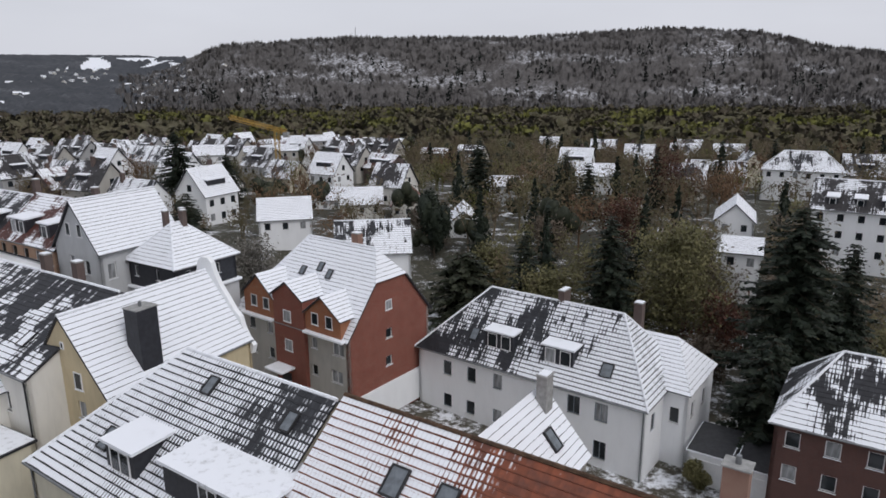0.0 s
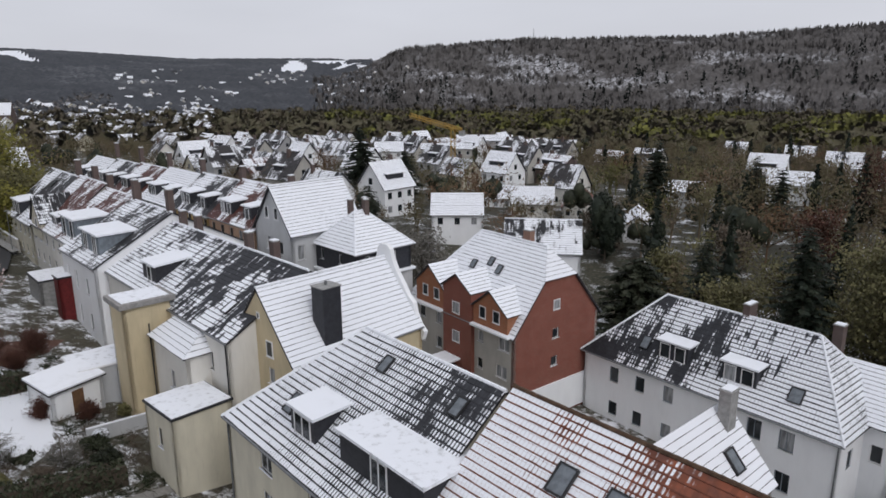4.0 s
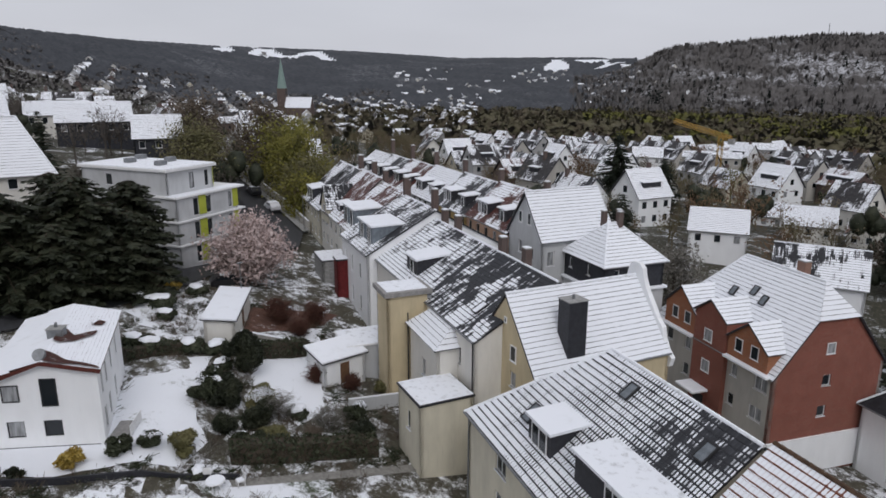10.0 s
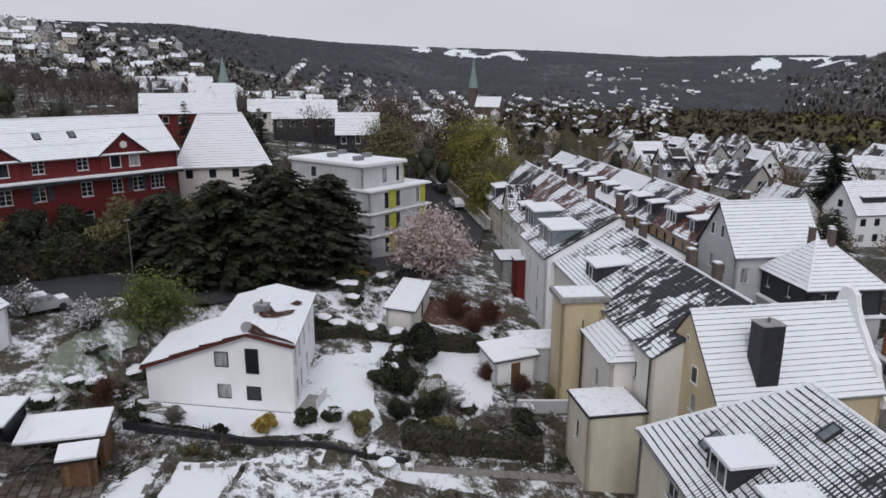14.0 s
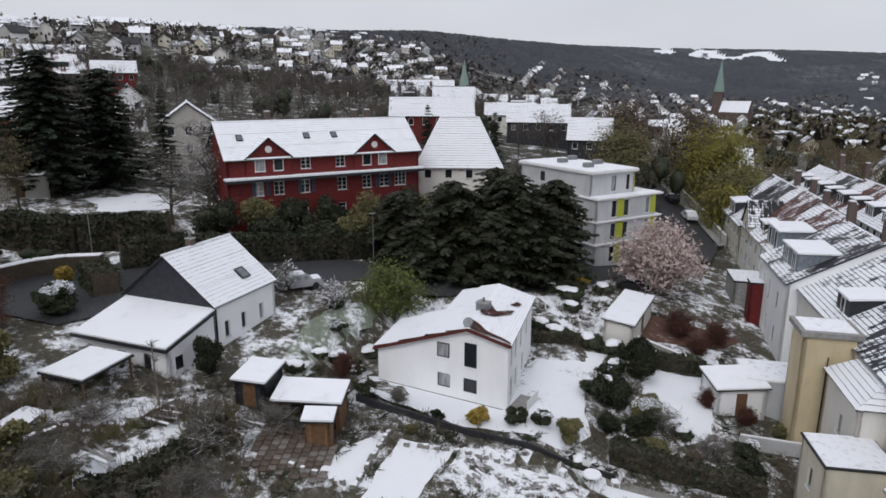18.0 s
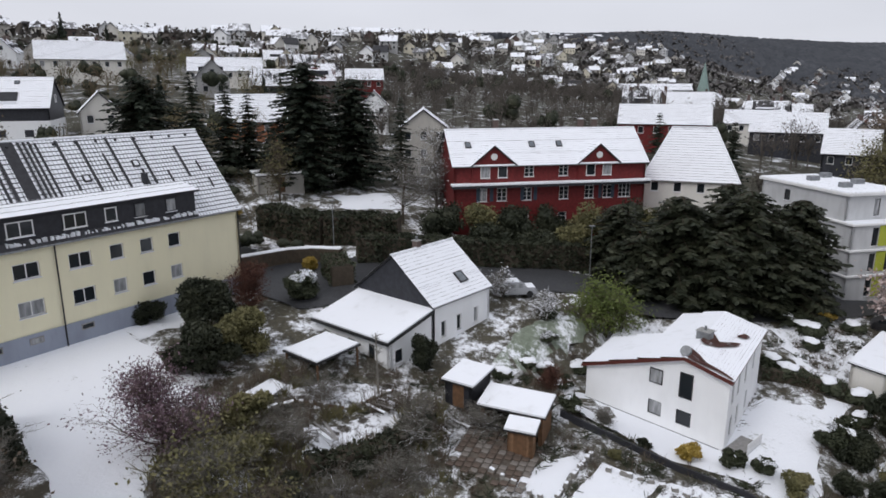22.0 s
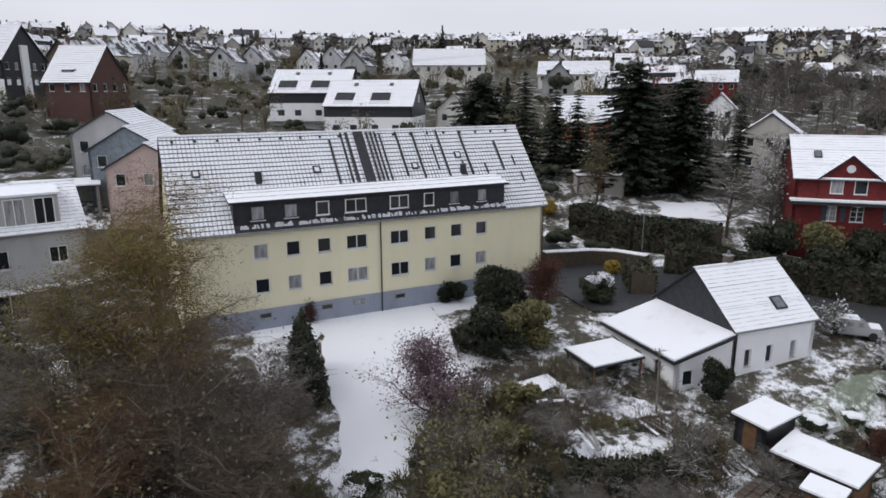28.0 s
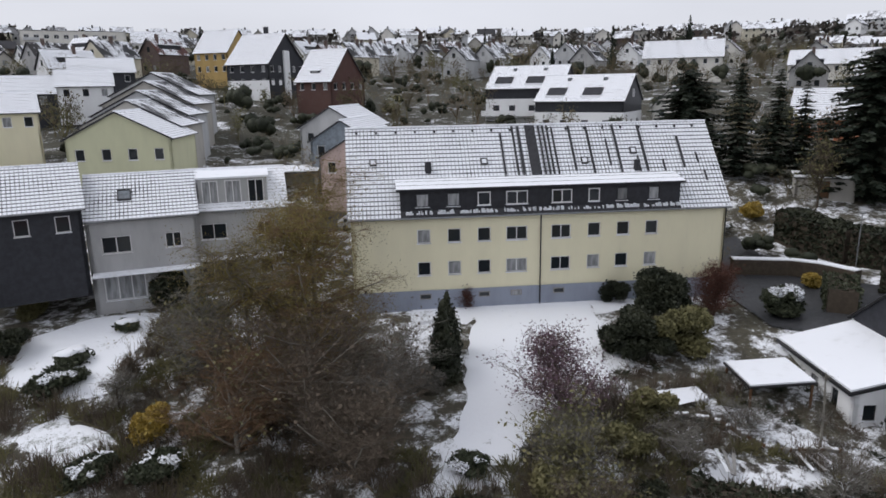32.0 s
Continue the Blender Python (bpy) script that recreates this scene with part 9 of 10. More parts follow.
patch("lawn", [(-42.4, -28.9), (-37.0, -32.6), (-35.4, -30.6), (-38.4, -27.6)], "lawn", "snow-covered lawn at the foot of the block", 0.06, fray=0.3)
patch("lawn", [(-31.5, -16.9), (-27.0, -14.8), (-24.4, -15.6), (-27.4, -18.6)], "lawn_thin", "thin snow melting into grass", 0.06, fray=0.6)
patch("lawn", [(-35.4, -31.1), (-38.4, -29.2), (-37.5, -27.2), (-33.6, -24.6), (-31.0, -25.6)], "lawn_worn", "snowy strip of lawn behind the cypresses", 0.06, fray=0.4)
patch("lawn", [(-26.4, -42.9), (-28.7, -41.5), (-25.3, -34.8), (-22.7, -32.5), (-22.2, -36.4)], "lawn_worn", "snow-covered grass under bare trees", 0.06, fray=0.6)
patch("lawn", [(-13.2, -47.4), (-19.7, -47.6), (-22.5, -45.0), (-19.3, -41.5), (-15.4, -35.7), (-11.9, -37.1), (-10.3, -42.0)], "lawn_worn", "snowy lawn behind the grey terrace", 0.07, fray=0.4)
patch("lawn", [(-12.5, -35.2), (-9.5, -34.9), (-11, -29.5), (-14.5, -30.5)], "lawn_thin", "patchy snow over a vegetable plot", 0.07, fray=0.4)
patch("lawn", [(-49.8, 3.8), (-56.0, 7.1), (-59.3, 11.8), (-58.0, 13.4), (-52.8, 9.1), (-46.7, 4.5)], "lawn_green", "frosty green grass beside the cottage", 0.06, fray=0.25)
patch("drive", [(-30.0, -58.0), (-41.0, -56.0), (-50.0, -50.0), (-56.0, -42.0), (-60.0, -45.0), (-53.0, -54.0), (-43.0, -61.0), (-31.0, -63.0)], "asphalt", "asphalt drive behind the yellow block", 0.1, 2.0, "road")
patch("lawn", [(-88.1, -14.8), (-92.9, -6.1), (-86.0, -4.9), (-82.8, -11.7)], "lawn_worn", "snowy clearing under tall trees", 0.08, fray=0.6)
patch("garden_bed", [(-43.5, -11.3), (-46.0, -6.1), (-44.9, -3.8), (-42.5, -6.5), (-42.3, -10.0)], "beds", "garden bed with snow on dead stems", 0.06, category="garden bed", fray=0.4)
patch("garden_bed", [(-40.0, -9.0), (-42.1, -5.8), (-43.0, -2.5), (-40.4, -3.3), (-38.5, -6.5), (-36.0, -8.1)], "beds", "wild garden bed half covered with snow", 0.06, category="garden bed", fray=0.4)
patch("lawn", [(-41.3, -13.3), (-43.9, -11.9), (-43.5, -10.8), (-41.0, -11.8)], "lawn", "small snow-covered wooden deck", 0.35, category="deck")
patch("garden", [(-54.6, 30.5), (-51.5, 33.8), (-55.6, 38.6), (-58.5, 37.5), (-62.0, 41.5), (-64.5, 38.0), (-60.5, 31.5)], "lawn_worn", "snowy garden with shrubs beside the shed", 0.06, category="garden", fray=0.5)
patch("garden_bed", [(-56.5, 42.8), (-52.2, 37.8), (-50.6, 42.0), (-50.2, 46.0), (-51.5, 50.0)], "rust_plot", "reddish-brown overgrown garden plot", 0.06, category="garden bed", fray=0.4)
patch("path", [(-45.0, 2.6), (-45.9, 3.2), (-54.4, 10.2), (-53.8, 10.7)], "concrete", "narrow concrete garden path", 0.09, category="path")
patch("path", [(-34.9, 23.2), (-34.2, 22.9), (-27.3, 35.6), (-28.0, 36.2)], "stone", "dark garden path along the hedge", 0.06, category="path")


def low_wall(label, pts, h=0.5, w=0.25, mat="stone", snow=True, name="garden_wall"):
    t = thing(name, pose(pts[0][0], pts[0][1], land_z(*pts[0])), label, "wall")
    o = Vector((*pts[0], land_z(*pts[0])))
    b1, b2 = bmesh.new(), bmesh.new()
    for p, q in zip(pts[:-1], pts[1:]):
        L = math.dist(p, q)
        n = max(1, int(L / 2))
        d = Vector((q[0] - p[0], q[1] - p[1], 0)) / L
        nn = Vector((-d.y, d.x, 0)) * w / 2
        for i in range(n):
            a, b = Vector((*p, 0)) + d * L * i / n, Vector((*p, 0)) + d * L * (i + 1) / n
            za, zb = land_z(a.x, a.y), land_z(b.x, b.y)
            for bm, z0, z1, k in ((b1, -0.6, h, 1.0), (b2, h + 0.004, h + 0.09, 0.9)):
                vs = [bm.verts.new(Vector((c.x, c.y, zz + dz)) + nn * s * k - o) for c, zz in ((a, za), (b, zb)) for s, dz in ((-1, z0), (1, z0), (1, z1), (-1, z1))]
                for f in ((3, 2, 1, 0), (4, 5, 6, 7), (2, 3, 7, 6), (0, 4, 7, 3), (1, 2, 6, 5)):
                    bm.faces.new([vs[j] for j in f])
    part("wall_body", b1, M[mat], t)
    if snow:
        part("snow_cap", b2, M["snow_dirty"], t)
    else:
        b2.free()
    return t


low_wall("low dark garden wall with a thin line of snow", [(-44.6, 8.4), (-43.7, 9.7), (-40.1, 15.4), (-36.7, 20.8), (-34.6, 23.8)], 0.42, 0.16, "anthracite", False)
low_wall("white rendered garden wall", [(-36.6, 36.2), (-35.0, 40.8)], 1.1, 0.2, "lightgrey")
low_wall("long pale garden wall with snow", [(-51.8, 37.4), (-47.5, 41.0), (-44.5, 46.5)], 0.5, 0.3, "stone")
low_wall("curved hedge bank topped with a snowy coping", [(-63.6, -19.4), (-65.2, -17.6), (-66.6, -15.6), (-66.8, -13.0), (-66.2, -10.0)], 1.5, 1.0, "bark")
low_wall("stone bed edging under snow", [(-45.2, -3.6), (-42.6, -6.4), (-42.3, -9.8)], 0.2, 0.12, "wood", False)


def pavers(label, x, y, yaw, nx, ny, size, seed):
    """A small paved yard of single worn slabs."""
    r = rng(seed)
    t = thing("paved_yard", pose(x, y, land_z(x, y), 0, 0, yaw), label, "paving", kind="structure")
    m = t.matrix_world.copy()
    me = [part("slab", box_bm(-size / 2 + 0.012, -size / 2 + 0.012, -0.08, size / 2 - 0.012, size / 2 - 0.012, 0.0, bevel=0.012), M[k], t) for k in ("paver_brown", "paver_grey", "paver_brown")]
    for i in range(nx):
        for j in range(ny):
            if r.uniform() < 0.06:
                continue
            k = r.randint(3)
            ob = me[k] if (i, j) == (0, k) else new("slab", me[k].data)
            ob.parent = t
            lx, ly = (i - nx / 2) * size, (j - ny / 2) * size + (size / 2 if i % 2 else 0)
            p = m @ Vector((lx, ly, 0))
            ob.matrix_local = pose(lx, ly, land_z(p.x, p.y) - m.translation.z + 0.12 + r.uniform(-0.012, 0.012), r.normal() * 0.8, r.normal() * 0.8, 0)
    return t


def edging(label, pts, step, seed):
    """Rough edging stones set one by one along a line, each with a pat of snow."""
    r = rng(seed)
    t = thing("stone_edging", pose(*pts[0], land_z(*pts[0])), label, "edging")
    o = Vector((*pts[0], land_z(*pts[0])))
    for p, q in zip(pts[:-1], pts[1:]):
        n = int(math.dist(p, q) / step)
        for i in range(n):
            f = (i + r.uniform(0.2, 0.8)) / n
            x, y = p[0] + (q[0] - p[0]) * f, p[1] + (q[1] - p[1]) * f
            a, b, h = r.uniform(0.14, 0.24), r.uniform(0.10, 0.16), r.uniform(0.14, 0.28)
            ob = part("stone", box_bm(-a, -b, -0.2, a, b, h, bevel=0.04), M["stone"], t)
            ob.matrix_local = pose(x - o.x, y - o.y, land_z(x, y) - o.z + 0.05, r.normal() * 5, r.normal() * 5, math.degrees(math.atan2(q[1] - p[1], q[0] - p[0])) + r.normal() * 12)
            if r.uniform() < 0.7:
                part("snow_pat", box_bm(-a * 0.9, -b * 0.9, h, a * 0.9, b * 0.9, h + 0.07, bevel=0.03), M["snow"], ob)
    return t


pavers("worn brown and grey paving slabs in the garden", -39.6, 3.6, 65, 10, 9, 0.5, 721)
edging("row of edging stones with pats of snow", [(-38.3, 2.8), (-36.1, 6.4), (-40.9, 9.9)], 0.5, 722)
edging("edging stones along the vegetable beds", [(-39.4, 10.4), (-38.4, 14.2), (-36.4, 17.6)], 0.6, 723)
edging("rough stones round the wild bed", [(-45.2, -3.6), (-42.6, -6.4), (-42.3, -9.8), (-40.6, -11.6)], 0.5, 724)

# ---------- sheds, huts, garages ----------
def shed(name, label, x, y, yaw, L, W, h0, h1, wall, snow=0.14, over=0.25, door=True, category="shed", z=None, open_front=False):
    """A small building with a lean-to snow roof, higher at the back (local +y)."""
    zz = land_z(x, y) if z is None else z
    t = thing(name, pose(x, y, zz, 0, 0, yaw), label, category)
    a, b = L / 2, W / 2
    if not open_front:
        part("wall", wall_bm((-a, -b), (a, -b), -0.8, h0), M[wall], t)
    part("wall", wall_bm((a, b), (-a, b), -0.8, h1), M[wall], t)
    for sx, p, q in ((1, (a, -b), (a, b)), (-1, (-a, b), (-a, -b))):
        part("wall", wall_bm(p, q, -0.8, h0, gable=[(W, h1), (0, h0)] if sx > 0 else [(W, h0), (0, h1)]), M[wall], t)
    sl = (h1 - h0) / W
    lo, hi = h0 - sl * over, h1 + sl * over
    c = [(-a - over, -b - over), (a + over, -b - over), (a + over, b + over), (-a - over, b + over)]
    slab("roof", [(c[0][0], c[0][1], lo + 0.1), (c[1][0], c[1][1], lo + 0.1), (c[2][0], c[2][1], hi + 0.1), (c[3][0], c[3][1], hi + 0.1)], 0.1, M["darkpaint"], t)
    k = 0.05
    slab("roof_snow", [(c[0][0] + k, c[0][1] + k, lo + 0.1 + snow), (c[1][0] - k, c[1][1] + k, lo + 0.1 + snow), (c[2][0] - k, c[2][1] - k, hi + 0.1 + snow), (c[3][0] + k, c[3][1] - k, hi + 0.1 + snow)], snow, M["snow"], t)
    if door and not open_front:
        part("door", box_bm(-0.45, -b - 0.04, 0, 0.45, -b + 0.02, min(1.9, h0 - 0.15)), M["wood"], t)
    return t


shed("garden_shed", "long white garden shed with a snowy roof", -54.0, 37.9, 133.4, 9.4, 2.7, 2.1, 2.35, "offwhite")
shed("garden_hut", "brown wooden garden hut with a snowy roof", -42.9, 5.0, 65, 4.4, 2.2, 1.65, 2.0, "wood", open_front=True)
shed("tool_shed", "small brown wooden tool shed with a white lid of snow", -40.4, 5.1, 68, 1.7, 0.9, 1.7, 1.9, "wood_light")
shed("garden_shed", "small dark shed with a thick snowy roof", -45.2, 1.8, 56, 2.2, 2.6, 1.8, 2.1, "anthracite")
shed("garage", "white garage with snow on its flat roof", -56.8, 17.6, 62, 4.4, 3.0, 2.1, 2.3, "lightgrey", door=False)
shed("garden_house", "white garden house with a snowy lean-to roof", -41.4, 39.7, 75, 4.2, 2.9, 2.3, 2.8, "white")
shed("shed", "flat-roofed garden shed with snow beyond the hedge", -88.0, -21.0, 118, 6.0, 3.0, 2.2, 2.4, "beige")
flat_box("terrace_building", "white ground-floor extension with a flower-filled flat roof", -41.0, 44.2, 57, 6.2, 4.2, 1.8, 5.2, "lightgrey", roof="snow_dirty", edge="whitepaint")
for gx, gy in ((23.6, 52.4), (26.6, 49.9)):
    g_ = flat_box("garage", "white garage with a dark flat roof edged with snow", gx, gy, -34.4, 3.4, 5.6, -5.4, -2.75, "white", roof="asphalt", edge="snow", category="garage")
    part("garage_door", box_bm(-1.35, -2.86, 0, 1.35, -2.79, 2.15, bevel=0.02), M["whitepaint"], g_)
flat_box("carport", "low white carport with a snowy roof", 44.5, 61.0, -34, 6, 5, -5.6, -3.0, "lightgrey", roof="snow", category="carport")
shed("carport", "long low carport with a snow-covered roof", -44.8, -66.5, 145, 8.0, 4.0, 2.4, 2.6, "greywood", open_front=True, category="carport")

# ---------- hedges ----------
hedge("clipped dark green hedge with snow on top", [(-47.6, 35.6), (-46.0, 40.6)], 1.5, 1.0, 201)
hedge("long clipped hedge dusted with snow", [(-36.6, 24.6), (-34.0, 28.8), (-31.4, 33.6)], 1.5, 1.3, 202)
hedge("clipped hedge dusted with snow behind the lawn", [(-52.8, 26.8), (-50.5, 32.6)], 1.1, 1.0, 203)
hedge("tall evergreen hedge bordering the lane", [(-66.8, -8.5), (-68.5, 0.0), (-69.5, 6.0), (-71.5, 14.5), (-73.0, 20.0)], 2.6, 2.2, 204, "yew", 40, 0.2)
hedge("tall evergreen hedge by the driveway", [(-76.4, -20.0), (-73.5, -12.5), (-72.8, -4.5)], 3.0, 3.4, 205, "yew", 40, 0.2)
hedge("dark hedge around the cottage garden", [(-42.0, -1.0), (-38.5, -3.8), (-36.0, -8.0)], 1.2, 1.4, 206, "yew", 45, 0.16)
hedge("clipped evergreen hedge by the cottage", [(-63.5, -10.5), (-60.0, -9.0)], 2.0, 2.2, 207)

# ---------- shrubs ----------
CAPS = ((-54.2, 11.6, 1.0, 0.9), (-52.3, 8.5, 0.85, 0.9), (-51.1, 6.9, 0.75, 0.8), (-58.0, 9.3, 0.9, 1.0), (-52.6, 28.9, 1.0, 1.2), (-54.0, 28.2, 0.9, 1.1), (-51.0, 31.4, 0.95, 1.2), (-49.9, 33.4, 1.0, 1.1), (-47.1, 31.9, 0.8, 1.0), (-44.8, 29.3, 0.8, 0.9), (-60.2, 34.5, 1.3, 1.2), (-57.5, 33.4, 0.9, 1.0), (-62.2, 40.0, 1.0, 1.0), (-36.4, 22.0, 0.6, 0.6), (-38.2, 32.2, 0.8, 0.9), (-36.2, 33.6, 0.7, 0.8), (-48.4, 4.6, 0.8, 0.7), (-14.6, -41.5, 1.1, 1.0), (-19.0, -44.0, 0.8, 0.8))
SHRUBS = (
    (-41.3, 16.5, 1.0, 1.3, "forsythia", "small yellow forsythia bush in bloom"), (-40.4, 19.2, 1.1, 1.4, "hedge", "round clipped bush dusted with snow"),
    (-39.8, 21.0, 1.1, 1.4, "hedge", "round clipped bush dusted with snow"), (-38.7, 22.8, 1.3, 1.6, "olive", "olive-green garden bush"),
    (-37.2, 26.6, 1.3, 1.6, "hedge", "dark round bush with snow"), (-45.9, 33.3, 2.0, 4.4, "yew", "tall dark evergreen beside the lawn"),
    (-43.6, 27.6, 1.3, 2.2, "hedge", "tall clipped bush with snow"), (-46.0, 30.3, 1.0, 1.2, "hedge", "clipped bush with snow on top"),
    (-47.9, 32.3, 0.9, 1.2, "hedge", "clipped bush with snow on top"), (-50.6, 33.8, 1.0, 1.3, "hedge", "clipped bush with snow on top"),
    (-42.4, 28.6, 1.6, 2.8, "yew", "tall dark evergreen shrub"), (-40.2, 30.2, 1.6, 2.6, "olive", "loose olive shrub with snow"),
    (-38.6, 28.8, 1.5, 2.4, "yew", "dark evergreen shrub"), (-37.0, 31.8, 1.3, 1.8, "olive", "loose shrub with snow on its leaves"),
    (-35.4, 35.6, 1.2, 1.6, "hedge", "shrub dusted with snow"), (-33.2, 34.4, 1.3, 1.8, "yew", "dark evergreen shrub"),
    (-39.0, 39.0, 1.1, 1.6, "twig_red", "dark red leafless shrub"), (-37.0, 41.5, 1.2, 1.8, "olive", "olive shrub beside the extension"),
    (-51.9, 32.0, 1.1, 1.4, "hedge", "broad clipped bush with snow"), (-53.8, 29.2, 1.4, 1.4, "hedge", "clipped bush with snow"),
    (-63.4, 38.0, 1.5, 2.0, "forsythia", "yellow forsythia bush in bloom"), (-60.0, 34.5, 1.6, 1.7, "hedge", "wide bush with snow on top"),
    (-57.5, 33.0, 1.1, 1.3, "hedge", "small bush with snow"), (-52.6, 43.0, 2.2, 2.0, "twig_red", "thicket of reddish bare twigs"),
    (-50.8, 46.2, 2.0, 1.8, "twig_red", "thicket of reddish bare twigs"), (-49.2, 42.6, 1.6, 1.5, "twig_red", "thicket of reddish bare twigs"),
    (-48.1, 8.2, 1.4, 1.9, "twig_red", "purple-brown leafless shrub"), (-45.2, 9.4, 1.2, 1.6, "hedge", "round evergreen bush with snow"),
    (-44.5, 11.5, 0.8, 1.2, "twig_grey", "small bare shrub"), (-52.0, 10.2, 1.0, 1.2, "hedge", "clipped bush with a cap of snow"),
    (-54.8, 9.2, 1.0, 1.1, "hedge", "clipped bush with a cap of snow"), (-47.9, -1.4, 1.4, 3.0, "yew", "dark conical evergreen by the cottage wall"),
    (-50.0, -17.8, 3.0, 5.0, "yew", "large dark evergreen shrub"), (-54.0, -16.0, 2.6, 4.6, "twig_red", "large reddish leafless shrub"),
    (-57.0, -12.4, 2.6, 2.6, "hedge", "broad evergreen bush with snow"), (-43.2, -17.0, 2.3, 3.8, "yew", "large dark evergreen on the lawn"),
    (-50.4, -23.0, 1.5, 2.0, "yew", "round bush by the plinth"), (-40.7, -30.1, 1.0, 2.0, "twig_red", "small clipped standard tree by the wall"),
    (-39.5, -12.5, 1.8, 2.4, "olive", "wild olive-green shrub"), (-37.0, -5.0, 1.6, 1.8, "yew", "dark low shrub"),
    (-35.5, -11.5, 1.8, 2.4, "olive", "wild shrub with young leaves"), (-33.0, -8.5, 1.9, 2.0, "yew", "dark low shrub"),
    (-30.0, -12.0, 2.0, 2.6, "olive", "wild shrub with young leaves"), (-29.5, -4.5, 2.2, 2.2, "yew", "dark bramble thicket"),
    (-33.5, -2.0, 1.8, 1.8, "olive", "wild shrub below the garden"), (-31.8, 2.5, 1.6, 1.6, "hedge", "low shrub with snow"),
    (-27.6, -15.6, 1.4, 1.2, "lawn_thin", "broad round clipped shrub covered with snow"), (-24.6, -13.0, 2.2, 2.0, "yew", "dark bramble thicket"),
    (-12.9, -38.6, 2.1, 1.6, "hedge", "wide dark bush with snow"), (-16.6, -36.6, 1.2, 1.8, "twig", "bare brown shrub"),
    (-15.8, -29.6, 1.5, 2.2, "forsythia", "yellow-brown weeping shrub"), (-14.3, -51.6, 1.7, 2.0, "olive", "green shrubs along the fence"),
    (-22.8, -46.2, 1.9, 3.4, "yew", "dark evergreen by the terrace"), (-11.0, -45.5, 2.0, 2.4, "yew", "dark hedge shrub"),
    (-12.0, -28.0, 1.8, 1.6, "hedge", "low shrubs with snow"), (-15.0, -25.5, 2.0, 1.8, "hedge", "low shrubs with snow"),
    (-78.5, -24.5, 1.7, 2.4, "forsythia", "yellow forsythia at the driveway"), (-74.0, -26.0, 1.6, 1.6, "hedge", "round bush with snow by the drive"),
    (-41.9, 13.6, 0.6, 0.8, "yew", "small round evergreen on the snowy lawn"), (-41.5, 37.4, 1.2, 1.8, "twig_red", "dark red leafless shrub by the lawn"),
    (-40.7, 11.4, 0.6, 0.6, "olive", "small low bush by the wall"), (-44.0, 30.0, 1.2, 1.6, "olive", "loose olive shrub by the lawn"), (-36.5, 28.5, 1.4, 1.7, "olive", "loose garden shrub by the hedge"),
    (-34.8, 30.5, 1.2, 1.5, "twig", "bare brown garden shrub"), (-39.5, 26.2, 1.3, 1.8, "yew", "dark evergreen shrub by the lawn"), (-47.0, -15.0, 2.4, 3.6, "olive", "loose green shrub below the evergreens"),
    (-45.0, -16.0, 2.0, 2.2, "yew", "low dark shrub below the evergreens"), (-31.0, -22.6, 1.3, 1.4, "twig_grey", "low grey dome-shaped bush"), (-29.6, -23.9, 1.5, 1.5, "twig_grey", "low grey dome-shaped bush"),
    (-64.2, -12.8, 1.2, 1.6, "forsythia", "small yellow shrub"), (-62.0, 34.0, 1.2, 1.4, "hedge", "bush with snow"),
)
for i, (x_, y_, r_, h_, lf, lb) in enumerate(SHRUBS):
    m_ = lf if lf != "lawn_thin" else "hedge"
    r_, h_ = r_ * 0.88, h_ * 0.92
    if any(math.dist((x_, y_), c[:2]) < 1.3 for c in CAPS):
        continue
    bush(lb if len(lb.split()) > 3 else lb + " in the garden", x_, y_, r_, h_, 300 + i, m_, size=0.15 if r_ < 1.5 else 0.19)

def cap_bush(x, y, rad, h, seed, snow=0.78):
    """A clipped dark bush whose flat top carries a cushion of snow."""
    r = rng(seed)
    bl = [(r.normal() * rad * 0.22, r.normal() * rad * 0.22, h * 0.45, rad * r.uniform(0.7, 0.95), rad * r.uniform(0.7, 0.95), h * 0.5) for _ in range(5)]
    t = leafy("clipped_bush", "clipped dark green bush with a cushion of snow", x, y, bl, int(700 + 500 * rad), 0.13, "hedge", seed, h * 0.4, 0.05, "shrub", group="snow-capped bushes", core=0.85)
    n = 18
    V, F = [(0, 0, h * 1.0 + 0.10)], []
    for ring, (k, z) in enumerate(((0.55, 0.08), (0.9, 0.0), (0.98, -0.16))):
        for i in range(n):
            a = 2 * math.pi * i / n
            w = rad * snow * k * (1 + 0.22 * math.sin(a * 2 + seed) + 0.14 * math.sin(a * 5 + seed * 2))
            V.append((w * math.cos(a), w * math.sin(a), h + z))
    for i in range(n):
        j = (i + 1) % n
        F.append((0, 1 + i, 1 + j))
        for k in (0, 1):
            o = 1 + k * n
            F.append((o + i, o + n + i, o + n + j, o + j))
    array_mesh("snow_cap", V, F, M["snow"], t, True)
    return t


for i, (x_, y_, r_, h_) in enumerate(CAPS):
    cap_bush(x_, y_, r_, h_, 650 + i)

# ---------- trees ----------
# broad dark evergreens below the red house
for i, (x_, y_, h_, r_) in enumerate(((-66.8, 24.0, 10.5, 5.6), (-66.0, 30.5, 12.0, 6.2), (-68.0, 37.0, 11.4, 5.4), (-70.5, 19.0, 8.0, 4.6), (-63.6, 27.0, 8.0, 5.0), (-64.6, 34.6, 8.8, 5.2), (-71.5, 31.0, 11.6, 5.4), (-66.0, 20.0, 6.4, 4.0))):
    conifer("broad dark cedar with drooping boughs and specks of snow", x_, y_, h_, r_, 410 + i, "yew", name="cedar_tree", group="dark evergreens", taper=0.27, card=0.5, start=0.02, droop=0.5, gap=0.45)
